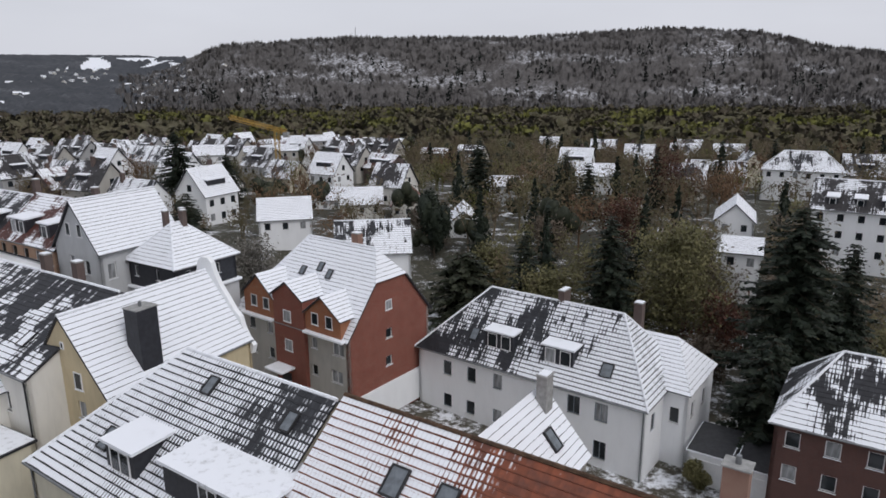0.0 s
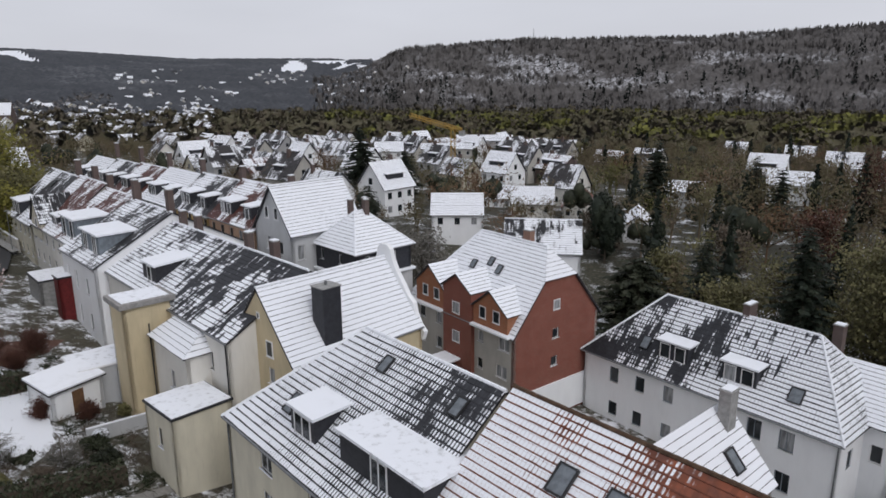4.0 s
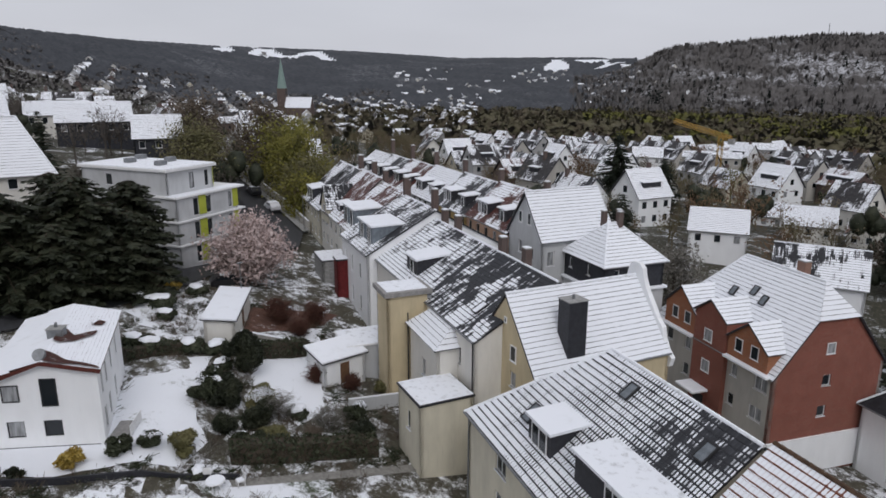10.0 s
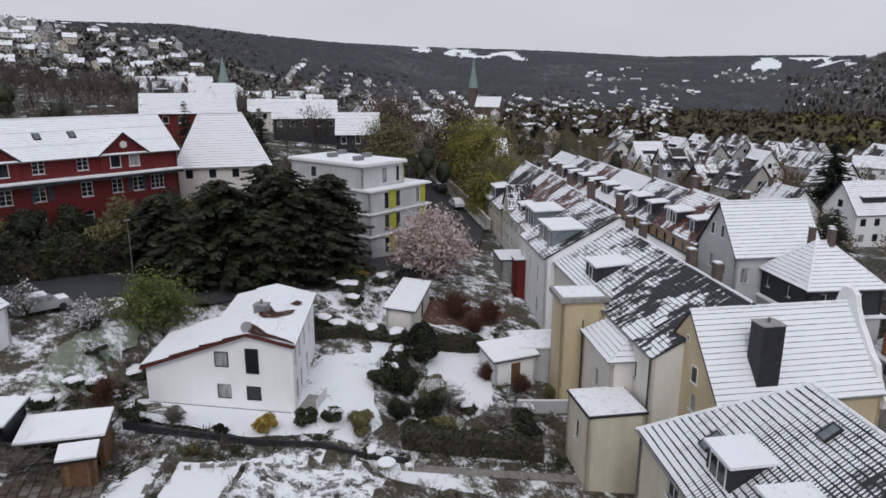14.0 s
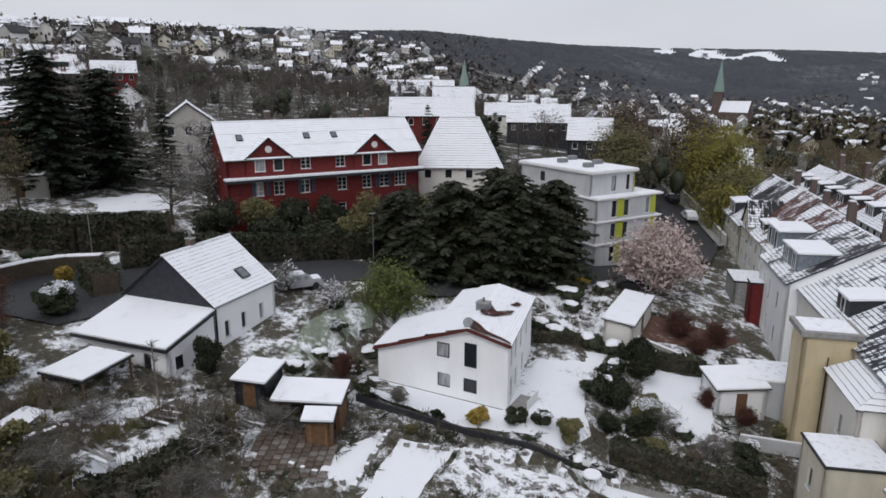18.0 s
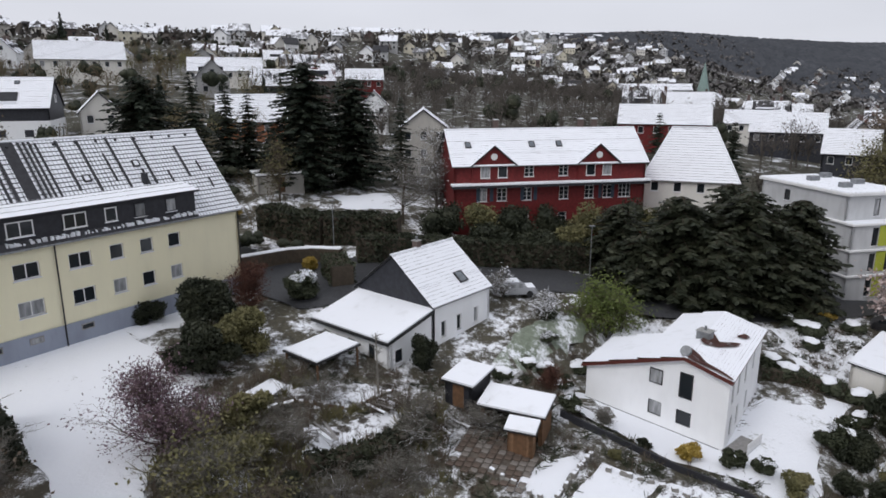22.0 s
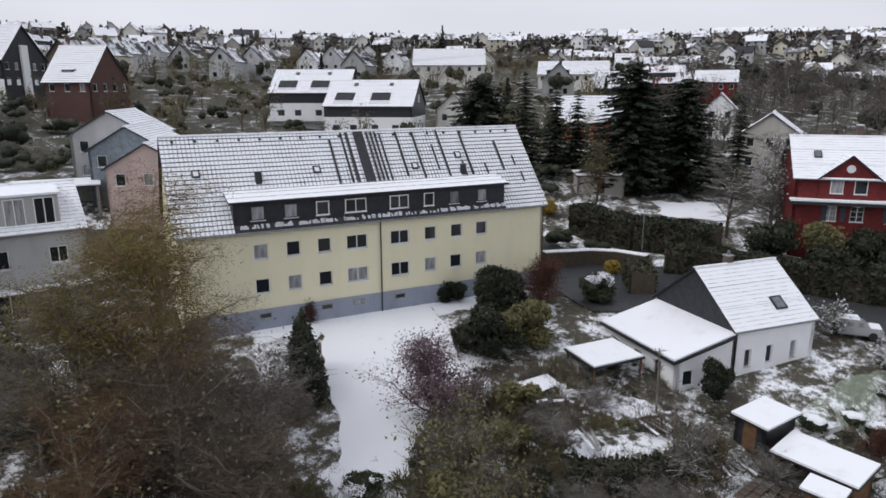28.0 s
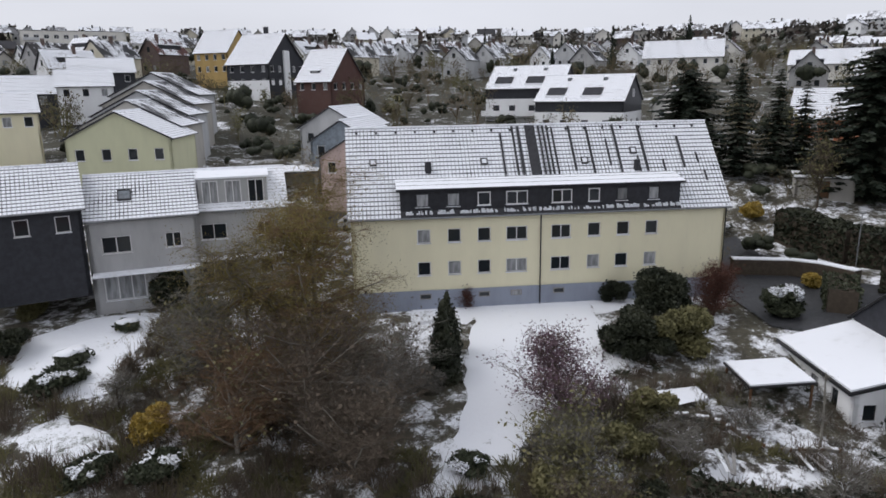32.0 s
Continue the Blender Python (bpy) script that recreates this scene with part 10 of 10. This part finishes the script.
bare_tree("tree", "small light green tree with fresh leaves", -59.0, 15.2, 4.8, 2.9, 430, 6000, "fresh", 0.12, levels=3, trunk_r=0.12, first=0.15, scatter=0.45)
bare_tree("magnolia_tree", "spreading magnolia in pale pink blossom", -63.0, 47.6, 6.2, 4.6, 431, 15000, "blossom", 0.19, levels=3, kids=(7, 5, 4), trunk_r=0.2, first=0.0, scatter=0.4, up=0.45)
bare_tree("fruit_tree", "bare fruit tree with snow on its branches", -57.4, 9.4, 2.8, 1.7, 432, 500, "far_snow", 0.10, twig="twig_grey", levels=3, trunk_r=0.1, first=0.3, scatter=0.1, snowy=0.7)
bare_tree("fruit_tree", "bare fruit tree with snowy twigs by the lane", -60.4, 5.6, 2.6, 2.0, 433, 300, "far_snow", 0.10, twig="twig_grey", levels=3, trunk_r=0.1, scatter=0.1, snowy=0.7)
bare_tree("fruit_tree", "gnarled bare fruit tree with snow-lined branches", -40.0, -1.6, 3.2, 2.6, 434, 0, twig="twig_grey", levels=3, trunk_r=0.12, droop=0.3, snowy=0.6)
bare_tree("young_tree", "thin bare sapling beside the lean-to", -44.8, -4.6, 6.0, 0.8, 435, 0, twig="twig_grey", bark="bark_grey", levels=2, trunk_r=0.09)
bare_tree("plum_tree", "purple-leaved plum tree in young leaf", -35.0, -15.8, 5.2, 3.2, 436, 8000, "plum", 0.075, levels=3, kids=(5, 4, 4), trunk_r=0.13, first=0.1, scatter=0.3)
bare_tree("tree", "bare shrubby tree beside the plum", -31.5, -11.8, 4.4, 3.0, 437, 1500, "olive", 0.12, twig="twig_grey", levels=3, kids=(5, 4, 4), trunk_r=0.1, first=0.05, scatter=0.3)
bare_tree("tree", "bare shrubby tree below the lawn", -29.0, -9.0, 4.0, 2.8, 438, 800, "olive", 0.12, twig="twig", levels=3, kids=(5, 4, 4), trunk_r=0.1, first=0.05, scatter=0.3)
for i, (x_, y_, h_, sp_) in enumerate(((-38.2, -9.6, 2.2, 2.4), (-43.2, -8.2, 1.6, 1.8), (-36.2, -2.6, 2.0, 2.2), (-33.8, -5.6, 2.2, 2.4), (-42.0, 2.6, 1.8, 1.6), (-38.6, 30.6, 2.4, 1.8), (-35.6, 32.8, 1.8, 1.6), (-15.2, -33.6, 2.6, 1.6))):
    bare_tree("shrub_tree", "low bare garden shrub with snow-lined branches", x_, y_, h_, sp_, 470 + i, 0, twig="twig_grey", levels=3, kids=(5, 4, 3), trunk_r=0.07, first=0.0, droop=0.25, up=0.4, snowy=0.45, group="snow-lined shrubs")
# the large tree with yellow young leaves and its bare neighbours
bare_tree("birch_tree", "large birch with brown twigs and yellow-green young leaves", -25.6, -28.0, 13.4, 5.6, 440, 60000, "birchleaf", 0.046, twig="twig_rust", levels=4, kids=(5, 4, 3, 3), trunk_r=0.24, droop=0.45, first=0.15, scatter=0.42, bark="bark_grey")
bare_tree("birch_tree", "birch with brown twigs and young leaves", -22.0, -29.8, 10.8, 4.4, 441, 20000, "birchleaf", 0.05, twig="twig", levels=4, kids=(5, 4, 3, 2), trunk_r=0.2, droop=0.45, first=0.15, scatter=0.42, bark="bark_grey")
BRUSH = ((-22.6, -23.6, 6.8, 4.8, "twig"), (-18.8, -25.2, 6.0, 4.2, "twig_rust"), (-26.6, -21.6, 5.2, 4.0, "twig_grey"), (-20.0, -30.5, 7.4, 3.8, "twig_grey"), (-22.4, -19.4, 4.4, 3.8, "twig"))
for i, (x_, y_, h_, sp_, tw_) in enumerate(BRUSH):
    bare_tree("tree", "leafless brown tree with a tangle of twigs" if tw_ != "twig_grey" else "leafless pale-twigged tree with rising branches", x_, y_, h_, sp_, 442 + i, 700, "olive" if i % 2 else "twig", 0.11, twig=tw_, levels=4, kids=(5, 4, 3, 2), trunk_r=0.18, droop=0.03, first=0.05, bark="bark_grey", scatter=0.4, group="bare trees below the block")
for i, (x_, y_, h_, r_) in enumerate(((-33.0, -24.0, 4.4, 1.0), (-34.4, -25.4, 4.8, 1.0), (-32.2, -22.9, 4.0, 0.95))):
    bl_ = [(0.1 * math.sin(k * 2.3), 0.1 * math.cos(k * 1.7), h_ * (0.12 + 0.105 * k), r_ * (1.0, 1.05, 1.0, 0.92, 0.8, 0.62, 0.42, 0.22)[k], r_ * (1.0, 1.05, 1.0, 0.92, 0.8, 0.62, 0.42, 0.22)[k], h_ * 0.13) for k in range(8)]
    leafy("cypress_tree", "dark columnar cypress on the snowy lawn", x_, y_, bl_, 2600, 0.12, "yew", 450 + i, 1.0, 0.08, group="columnar cypresses", core=0.85, shell=0.8)
conifer("grey-green young spruce beside the birches", -21.2, -34.2, 7.5, 2.7, 455, "yew")
# tall conifers behind the block and the lane
for i, (x_, y_, h_, r_) in enumerate(((-86.0, -37.0, 13, 6.6), (-88.5, -31.5, 14, 3.6), (-91.5, -28.2, 13.5, 3.2), (-94.0, -26.0, 12, 3.2), (-91.5, -17.8, 16.5, 8.0), (-95.5, -12.0, 15.0, 6.4), (-97, -5.5, 13, 2.8), (-88.5, -21.5, 9, 4.2), (-104, 45, 12, 3.2), (-118, 38, 9, 3.0))):
    conifer("tall dark conifer behind the gardens", x_, y_, h_, r_, 460 + i, group="tall conifers", taper=0.33 if r_ > 6 else 0.6)
bare_tree("tree", "tall bare tree with pale snowy branches", -83.5, -0.5, 11.5, 4.0, 480, 900, "far_snow", 0.12, twig="twig_grey", bark="bark_grey", levels=4, kids=(5, 4, 3, 3), trunk_r=0.25, first=0.2, scatter=0.2, snowy=0.4)
bare_tree("tree", "bare tree beside the red house", -80.0, -4.5, 8.5, 3.4, 481, 0, twig="twig_grey", levels=3, kids=(5, 5, 4), trunk_r=0.2, snowy=0.3)
bare_tree("tree", "bare brown tree at the driveway", -84.0, -20.0, 8.0, 2.6, 482, 600, "olive", 0.14, twig="twig", levels=3, kids=(5, 5, 4), trunk_r=0.16)
for i, (x_, y_, h_) in enumerate(((-75.5, 4.5, 5.2), (-76.5, 8.5, 5.6), (-77, 12.5, 5.8), (-76.5, 16.5, 6.2), (-77.5, 21, 7.0), (-75.0, 0.0, 4.6), (-76, 25.5, 7.5), (-72.5, 10, 4.2), (-72.8, 5.0, 4.0), (-73.2, 15.0, 4.6))):
    bush("tall evergreen shrub in front of the red house", x_, y_, 2.9, h_, 490 + i, "yew" if i % 3 else "olive", size=0.26, n=3000)
for i, (x_, y_, h_, sp_, lf, lb_) in enumerate(((-93.0, 83.5, 13.5, 5.4, "spring", "large yellow-green tree by the street"), (-99.5, 86.5, 14.0, 5.6, "spring", "large yellow-green tree by the street"), (-108.0, 88.0, 15.0, 5.6, "twig", "tall brown leafless tree by the street"), (-113.0, 76.0, 13.0, 5.4, "twig", "tall brown leafless tree by the street"), (-88.0, 81.5, 8.5, 4.4, "olive", "olive tree in early leaf by the street"), (-104.0, 70.0, 9.0, 4.4, "olive", "olive tree in early leaf by the street"), (-86.0, 78.0, 6.5, 3.6, "spring", "yellow-green tree at the end of the street"))):
    bare_tree("tree", lb_, x_, y_, h_, sp_ * 1.2, 500 + i, 8500, lf, 0.22, levels=3, kids=(5, 5, 4), trunk_r=0.25, first=0.08, scatter=0.9)
# valley side, beyond the white villa
VALLEY = ((34.7, 63.1, 22.0, 7.6), (42.5, 67.0, 17.5, 4.2), (28.4, 54.0, 12.5, 5.0), (11.2, 87.3, 14.5, 3.2), (20.0, 77.5, 18.5, 3.8), (8.2, 149.8, 16.5, 3.8), (27.2, 147.5, 13.0, 3.0), (29.9, 136.8, 12.0, 3.0), (-55.0, 139.6, 17.0, 4.6), (-45.9, 142.8, 12.5, 3.8), (-39.6, 102.6, 10.5, 3.4), (79.6, 161.4, 14.0, 2.8), (-34.5, 197.0, 11.0, 4.4), (24.0, 84.0, 13.0, 3.2))
for i, (x_, y_, h_, r_) in enumerate(VALLEY):
    conifer("dark conifer with ragged boughs in the valley", x_, y_, h_, r_ * (1.0 if i < 3 else 1.3), 520 + i, group="valley conifers", taper=0.42 if i == 0 else 0.5)
leafy("cypress_tree", "tall dense dark green cypress", -1.5, 109.0, lobes(540, 18, 3.0, 3.0, 6.0, 6.6, 0.42), 5500, 0.28, "conifer", 541, 3, 0.2, core=0.85)
conifer("wide dark cedar behind the red house", 3.0, 87.0, 11.5, 7.2, 543, "yew", name="cedar_tree", taper=0.38, card=0.5, droop=0.35)
bare_tree("tree", "olive-brown tree behind the villa", 14.5, 84.0, 9.5, 4.6, 545, 7000, "olive", 0.2, levels=3, kids=(5, 5, 4), trunk_r=0.2, first=0.1, scatter=0.6)
bare_tree("tree", "round olive-green tree in early leaf", 29.0, 81.0, 17.0, 6.5, 546, 16000, "olive", 0.2, levels=3, kids=(5, 5, 4), trunk_r=0.25, first=0.1, scatter=0.7)
bare_tree("tree", "pale grey leafless tree behind the slate house", -26.0, 88.0, 12.0, 4.8, 547, 3500, "twig_grey", 0.2, twig="twig_grey", levels=3, kids=(6, 5, 4), trunk_r=0.2, first=0.15, scatter=0.5)
for i, (x_, y_, h_, lf) in enumerate(((48.6, 141.9, 13, "twig_red"), (36, 88, 11, "twig"), (44, 78, 10, "olive"), (50, 92, 11, "twig"), (33, 76, 8, "twig_red"), (22, 92, 11, "olive"), (30, 112, 9, "twig_red"), (17, 108, 8, "twig"), (22, 78, 5, "olive"), (45, 85, 7, "twig"), (38, 98, 8, "twig_grey"), (8, 100, 7, "olive"), (-2, 112, 8, "twig"), (50, 70, 6, "olive"), (30, 72, 4.5, "twig"), (26, 66, 4, "twig_red"))):
    bare_tree("tree", "leafless garden tree in the valley", x_, y_, h_, h_ * 0.45, 560 + i, 2500, lf, 0.22, levels=3, kids=(5, 4, 4), trunk_r=0.18, first=0.1, scatter=0.6, group="valley garden trees")
bush("small blue-grey spruce on the terrace", 21.0, 49.5, 1.3, 2.6, 590, "olive", name="shrub")


# ---------- undergrowth and dead stems ----------
def inside(x, y, poly):
    c = False
    for (x0, y0), (x1, y1) in zip(poly, poly[1:] + poly[:1]):
        if (y0 > y) != (y1 > y) and x < (x1 - x0) * (y - y0) / (y1 - y0) + x0:
            c = not c
    return c


def undergrowth(label, poly, n, mat, seed, lo=0.15, hi=0.7, stems=14, gap=0.0, thick=0.012):
    """Tufts of thin upright and bent stems scattered over a plan polygon."""
    r = rng(seed)
    xs, ys = [p[0] for p in poly], [p[1] for p in poly]
    C = []
    while len(C) < n:
        x, y = r.uniform(min(xs), max(xs)), r.uniform(min(ys), max(ys))
        if inside(x, y, poly) and noise.noise((x * 0.35, y * 0.35, seed)) > gap and not any(inside(x, y, q) for q in CLEAR) and all((x - h[0]) ** 2 + (y - h[1]) ** 2 > (h[2] * 0.45) ** 2 for h in HOUSES):
            C.append((x, y, land_z(x, y)))
    S = []
    for c in C:
        c = np.array(c)
        w = r.uniform(0.15, 0.5)
        for _ in range(stems):
            a = c + np.array([r.normal() * w * 0.5, r.normal() * w * 0.5, -0.05])
            b = a + np.array([r.normal() * w, r.normal() * w, r.uniform(lo, hi)])
            S.append((a, b, thick * r.uniform(0.8, 2.2), thick * 0.6))
    ob = array_mesh("undergrowth", *tubes_mesh(S, 3), M[mat])
    return tagged(ob, label, "undergrowth", kind="stuff")


GARD = [(-64, 42), (-46, 47), (-36, 42), (-28, 36), (-28, 20), (-33, 4), (-28, -18), (-44, -16), (-52, -8), (-46, 2), (-56, 12), (-56, 26)]
WILD = [(-44, 0), (-46, -12), (-38, -16), (-28, -16), (-24, -22), (-34, -34), (-24, -46), (-10, -48), (-8, -28), (-20, -14), (-28, 0)]
undergrowth("dead brown perennials and stems in the gardens", GARD, 900, "twig", 701, gap=0.05)
undergrowth("pale dead grass and stems in the gardens", GARD, 700, "twig_grey", 702, 0.1, 0.5, gap=0.1)
undergrowth("dark green low plants in the gardens", GARD, 600, "hedge", 703, 0.08, 0.35, 18, 0.0, 0.03)
undergrowth("brown brush and brambles below the block", WILD, 1300, "twig", 704, 0.3, 1.5, 16, -0.1, 0.012)
undergrowth("olive brambles and grass below the block", WILD, 1300, "olive", 705, 0.15, 0.8, 18, -0.05, 0.025)


def planks(label, x, y, yaw, n, L, seed, mat="greywood"):
    """Old boards lying about in the garden, lightly snowed on."""
    r = rng(seed)
    t = thing("board_pile", pose(x, y, land_z(x, y) + 0.08, 0, 0, yaw), label, "boards")
    for i in range(n):
        w, l = r.uniform(0.12, 0.22), L * r.uniform(0.6, 1.0)
        ob = part("board", box_bm(-l / 2, -w / 2, 0, l / 2, w / 2, 0.04), M[mat] if i % 3 else M["snow"], t)
        ob.matrix_local = pose(r.uniform(-0.5, 0.5), (i - n / 2) * 0.42 + r.uniform(-0.1, 0.1), 0.03 * (i % 2), 0, 0, r.uniform(-14, 14))
    return t


planks("weathered boards lying by the garden steps", -42.4, 0.9, 40, 5, 2.2, 711)
planks("weathered boards edging a bed with snow", -44.0, -4.8, 60, 4, 4.0, 712)
planks("long boards beside the wild bed", -40.6, -8.0, 35, 3, 4.5, 713)
planks("boards and rods in the snowy allotment", -36.4, 14.6, 20, 6, 1.8, 714)
planks("boards and rods on the vegetable beds", -35.0, 18.0, 70, 5, 1.8, 715)

# ---------- street furniture ----------
def lamp_post(x, y, h=6.0):
    t = thing("street_lamp", pose(x, y, land_z(x, y)), "slim grey street lamp post", "lamp", "street lamps")
    bm = bmesh.new()
    tube(bm, (0, 0, -0.3), (0, 0, h), 0.06, 0.04, 8)
    part("pole", bm, M["zinc"], t)
    part("lamp_head", box_bm(-0.14, -0.3, h, 0.14, 0.3, h + 0.12, bevel=0.04), M["zinc"], t)
    return t


lamp_post(-69.4, -11.2, 5.5)
lamp_post(-67.2, 15.3, 6)
lamp_post(-56.5, 41.5, 5.0)
lamp_post(-80.0, 72.0, 6.0)
low_wall("rendered street wall above the pavement", [(-80.2, 73.2), (-92.8, 79.2), (-105.8, 83.8)], 1.9, 0.3, "beige")


def car(x, y, yaw, col, label, lift=0.0):
    t = thing("car", pose(x, y, land_z(x, y) + 0.06 + lift, 0, 0, yaw), label, "car", "parked cars")
    bm = bmesh.new()
    prof = [(-2.1, 0.25), (2.05, 0.25), (2.1, 0.6), (1.95, 0.8), (1.1, 0.9), (0.45, 1.38), (-1.1, 1.42), (-1.9, 0.98), (-2.12, 0.8)]
    lo = [bm.verts.new((a, -0.85, z)) for a, z in prof]
    hi = [bm.verts.new((a, 0.85, z)) for a, z in prof]
    bm.faces.new(lo)
    bm.faces.new(hi[::-1])
    for i in range(len(prof)):
        j = (i + 1) % len(prof)
        bm.faces.new((lo[j], lo[i], hi[i], hi[j]))
    bmesh.ops.recalc_face_normals(bm, faces=bm.faces[:])
    bmesh.ops.bevel(bm, geom=bm.edges[:], offset=0.06, segments=2, affect="EDGES")
    part("body", bm, col, t)
    for s in (-1, 1):
        part("side_window", box_bm(-1.5, s * 0.84 - 0.02, 0.95, 0.7, s * 0.84 + 0.02, 1.3), M["glass"], t)
        for xx in (-1.35, 1.35):
            bm = bmesh.new()
            tube(bm, (xx, s * 0.86, 0.31), (xx, s * 0.66, 0.31), 0.31, n=12)
            part("wheel", bm, M["darkpaint"], t)
    part("roof_snow", box_bm(-1.05, -0.7, 1.41, 0.4, 0.7, 1.5, bevel=0.04), M["snow"], t)
    part("bonnet_snow", box_bm(1.15, -0.7, 0.87, 1.9, 0.7, 0.95, bevel=0.03), M["snow"], t)
    return t


CARP = {k: plain("car_paint_" + k, c, 0.3, vary=0.05, bmp=0) for k, c in (("white", (0.6, 0.6, 0.62)), ("black", (0.02, 0.02, 0.022)), ("silver", (0.35, 0.36, 0.38)), ("blue", (0.05, 0.12, 0.2)))}
car(-61.8, 6.9, 95, CARP["silver"], "silver parked car under a crust of snow")
car(-63.0, 44.9, 60, CARP["black"], "dark parked car with snow on its roof")
car(-90.2, 74.4, 157, CARP["white"], "white car parked along the street", 0.55)
car(-98.6, 77.4, 157, CARP["black"], "dark van parked along the street", 0.55)
car(-48.0, -58.5, 140, CARP["blue"], "blue car with snow on its roof")
car(-46.0, -53.0, 150, CARP["silver"], "silver car with snow beside the block")


# ---------- garden furniture ----------
def garden_table(x, y):
    t = thing("garden_table", pose(x, y, land_z(x, y) + 0.05), "round white garden table with snow on top", "table")
    bm = bmesh.new()
    tube(bm, (0, 0, 0.70), (0, 0, 0.74), 0.62, n=20)
    part("tabletop", bm, M["whitepaint"], t)
    bm = bmesh.new()
    tube(bm, (0, 0, 0.742), (0, 0, 0.82), 0.6, 0.55, n=20)
    part("snow_cap", bm, M["snow"], t)
    for k in range(4):
        bm = bmesh.new()
        a = k * math.pi / 2 + 0.4
        tube(bm, (0.45 * math.cos(a), 0.45 * math.sin(a), 0), (0.3 * math.cos(a), 0.3 * math.sin(a), 0.7), 0.025, n=6)
        part("leg", bm, M["whitepaint"], t)
    return t


def garden_chair(x, y, yaw):
    t = thing("garden_chair", pose(x, y, land_z(x, y) + 0.05, 0, 0, yaw), "white plastic garden chair with snow on its seat", "chair", "garden chairs")
    part("seat", box_bm(-0.25, -0.25, 0.40, 0.25, 0.25, 0.45, bevel=0.02), M["whitepaint"], t)
    part("seat_snow", box_bm(-0.23, -0.2, 0.45, 0.23, 0.24, 0.53, bevel=0.03), M["snow"], t)
    part("backrest", box_bm(-0.25, -0.29, 0.45, 0.25, -0.24, 0.92, bevel=0.02), M["whitepaint"], t)
    for px_, py_ in ((-0.22, -0.22), (0.22, -0.22), (0.22, 0.22), (-0.22, 0.22)):
        part("leg", box_bm(px_ - 0.025, py_ - 0.025, 0, px_ + 0.025, py_ + 0.025, 0.4), M["whitepaint"], t)
    return t


garden_table(-34.5, 21.9)
garden_chair(-35.8, 22.3, 40)
garden_chair(-35.4, 20.2, -60)
garden_chair(-34.0, 23.4, 160)


# ---------- landmarks ----------
def church(x, y, z, h_tower, h_spire, w, body, spire, label):
    t = thing("church", pose(x, y, z, 0, 0, 30), label, "church")
    part("tower", box_bm(-w / 2, -w / 2, -20, w / 2, w / 2, h_tower), M[body], t)
    bm = bmesh.new()
    tube(bm, (0, 0, h_tower), (0, 0, h_tower + h_spire), w * 0.62, 0.05, 8)
    part("spire", bm, M[spire], t)
    for s in (-1, 1):
        part("belfry_window", box_bm(s * w * 0.5 - 0.15, -w * 0.2, h_tower - 6, s * w * 0.5 + 0.15, w * 0.2, h_tower - 2), M["darkpaint"], t)
    bm = bmesh.new()
    L_, W_, e_, r_ = 30, 14, h_tower * 0.45, h_tower * 0.75
    for f in (((w / 2, -W_ / 2, -20), (L_, -W_ / 2, -20), (L_, -W_ / 2, e_), (w / 2, -W_ / 2, e_)), ((w / 2, W_ / 2, -20), (w / 2, W_ / 2, e_), (L_, W_ / 2, e_), (L_, W_ / 2, -20)), ((L_, -W_ / 2, -20), (L_, W_ / 2, -20), (L_, W_ / 2, e_), (L_, 0, r_), (L_, -W_ / 2, e_))):
        bm.faces.new([bm.verts.new(p) for p in f])
    part("nave", bm, M[body], t)
    slab("nave_roof", [(w / 2, -W_ / 2 - 0.5, e_), (L_, -W_ / 2 - 0.5, e_), (L_, 0, r_), (w / 2, 0, r_)], 0.3, M["snow_dirty"], t)
    slab("nave_roof", [(L_, W_ / 2 + 0.5, e_), (w / 2, W_ / 2 + 0.5, e_), (w / 2, 0, r_), (L_, 0, r_)], 0.3, M["snow_dirty"], t)
    return t


church(-527.4, 461.4, -13.0, 33.0, 29.0, 8.0, "brick_dark", "copper", "red brick church with a slender green copper spire")
church(-467.3, 180.4, 8.0, 16.0, 19.5, 6.5, "beige", "copper", "pale church tower with a green copper spire")
mast = thing("radio_mast", pose(-182.3, 1489, 70), "thin lattice radio mast on the wooded hill", "mast")
for i in range(3):
    bm = bmesh.new()
    tube(bm, (0.9 * math.cos(i * 2.1), 0.9 * math.sin(i * 2.1), -10), (0.3 * math.cos(i * 2.1), 0.3 * math.sin(i * 2.1), 64), 0.5, 0.25, 5)
    part("leg", bm, M["zinc"], mast)
crane = thing("tower_crane", pose(-45.0, 184.6, 0.0, 0, 0, -15), "yellow tower crane above the valley houses", "crane")
M["crane"] = plain("crane_yellow", (0.42, 0.26, 0.06), 0.5)


def truss(name, p, q, w, n, parent):
    """A lattice girder of square section."""
    p, q = Vector(p), Vector(q)
    d = (q - p).normalized()
    a = d.orthogonal().normalized() * w / 2
    b = d.cross(a).normalized() * w / 2
    bm = bmesh.new()
    cs = [a + b, a - b, -a - b, -a + b]
    for c in cs:
        tube(bm, p + c, q + c, 0.09, n=4)
    for i in range(n):
        s, e = p + (q - p) * (i / n), p + (q - p) * ((i + 1) / n)
        for k in range(4):
            tube(bm, s + cs[k], e + cs[(k + 1) % 4], 0.05, n=4, cap=False)
    return part(name, bm, M["crane"], parent)


truss("tower", (0, 0, -8), (0, 0, 15.0), 1.1, 14, crane)
truss("jib", (3, 0, 14.2), (-14, 0, 18.0), 0.9, 14, crane)
part("counterweight", box_bm(2.2, -0.6, 12.8, 3.6, 0.6, 14.2), M["concrete"], crane)
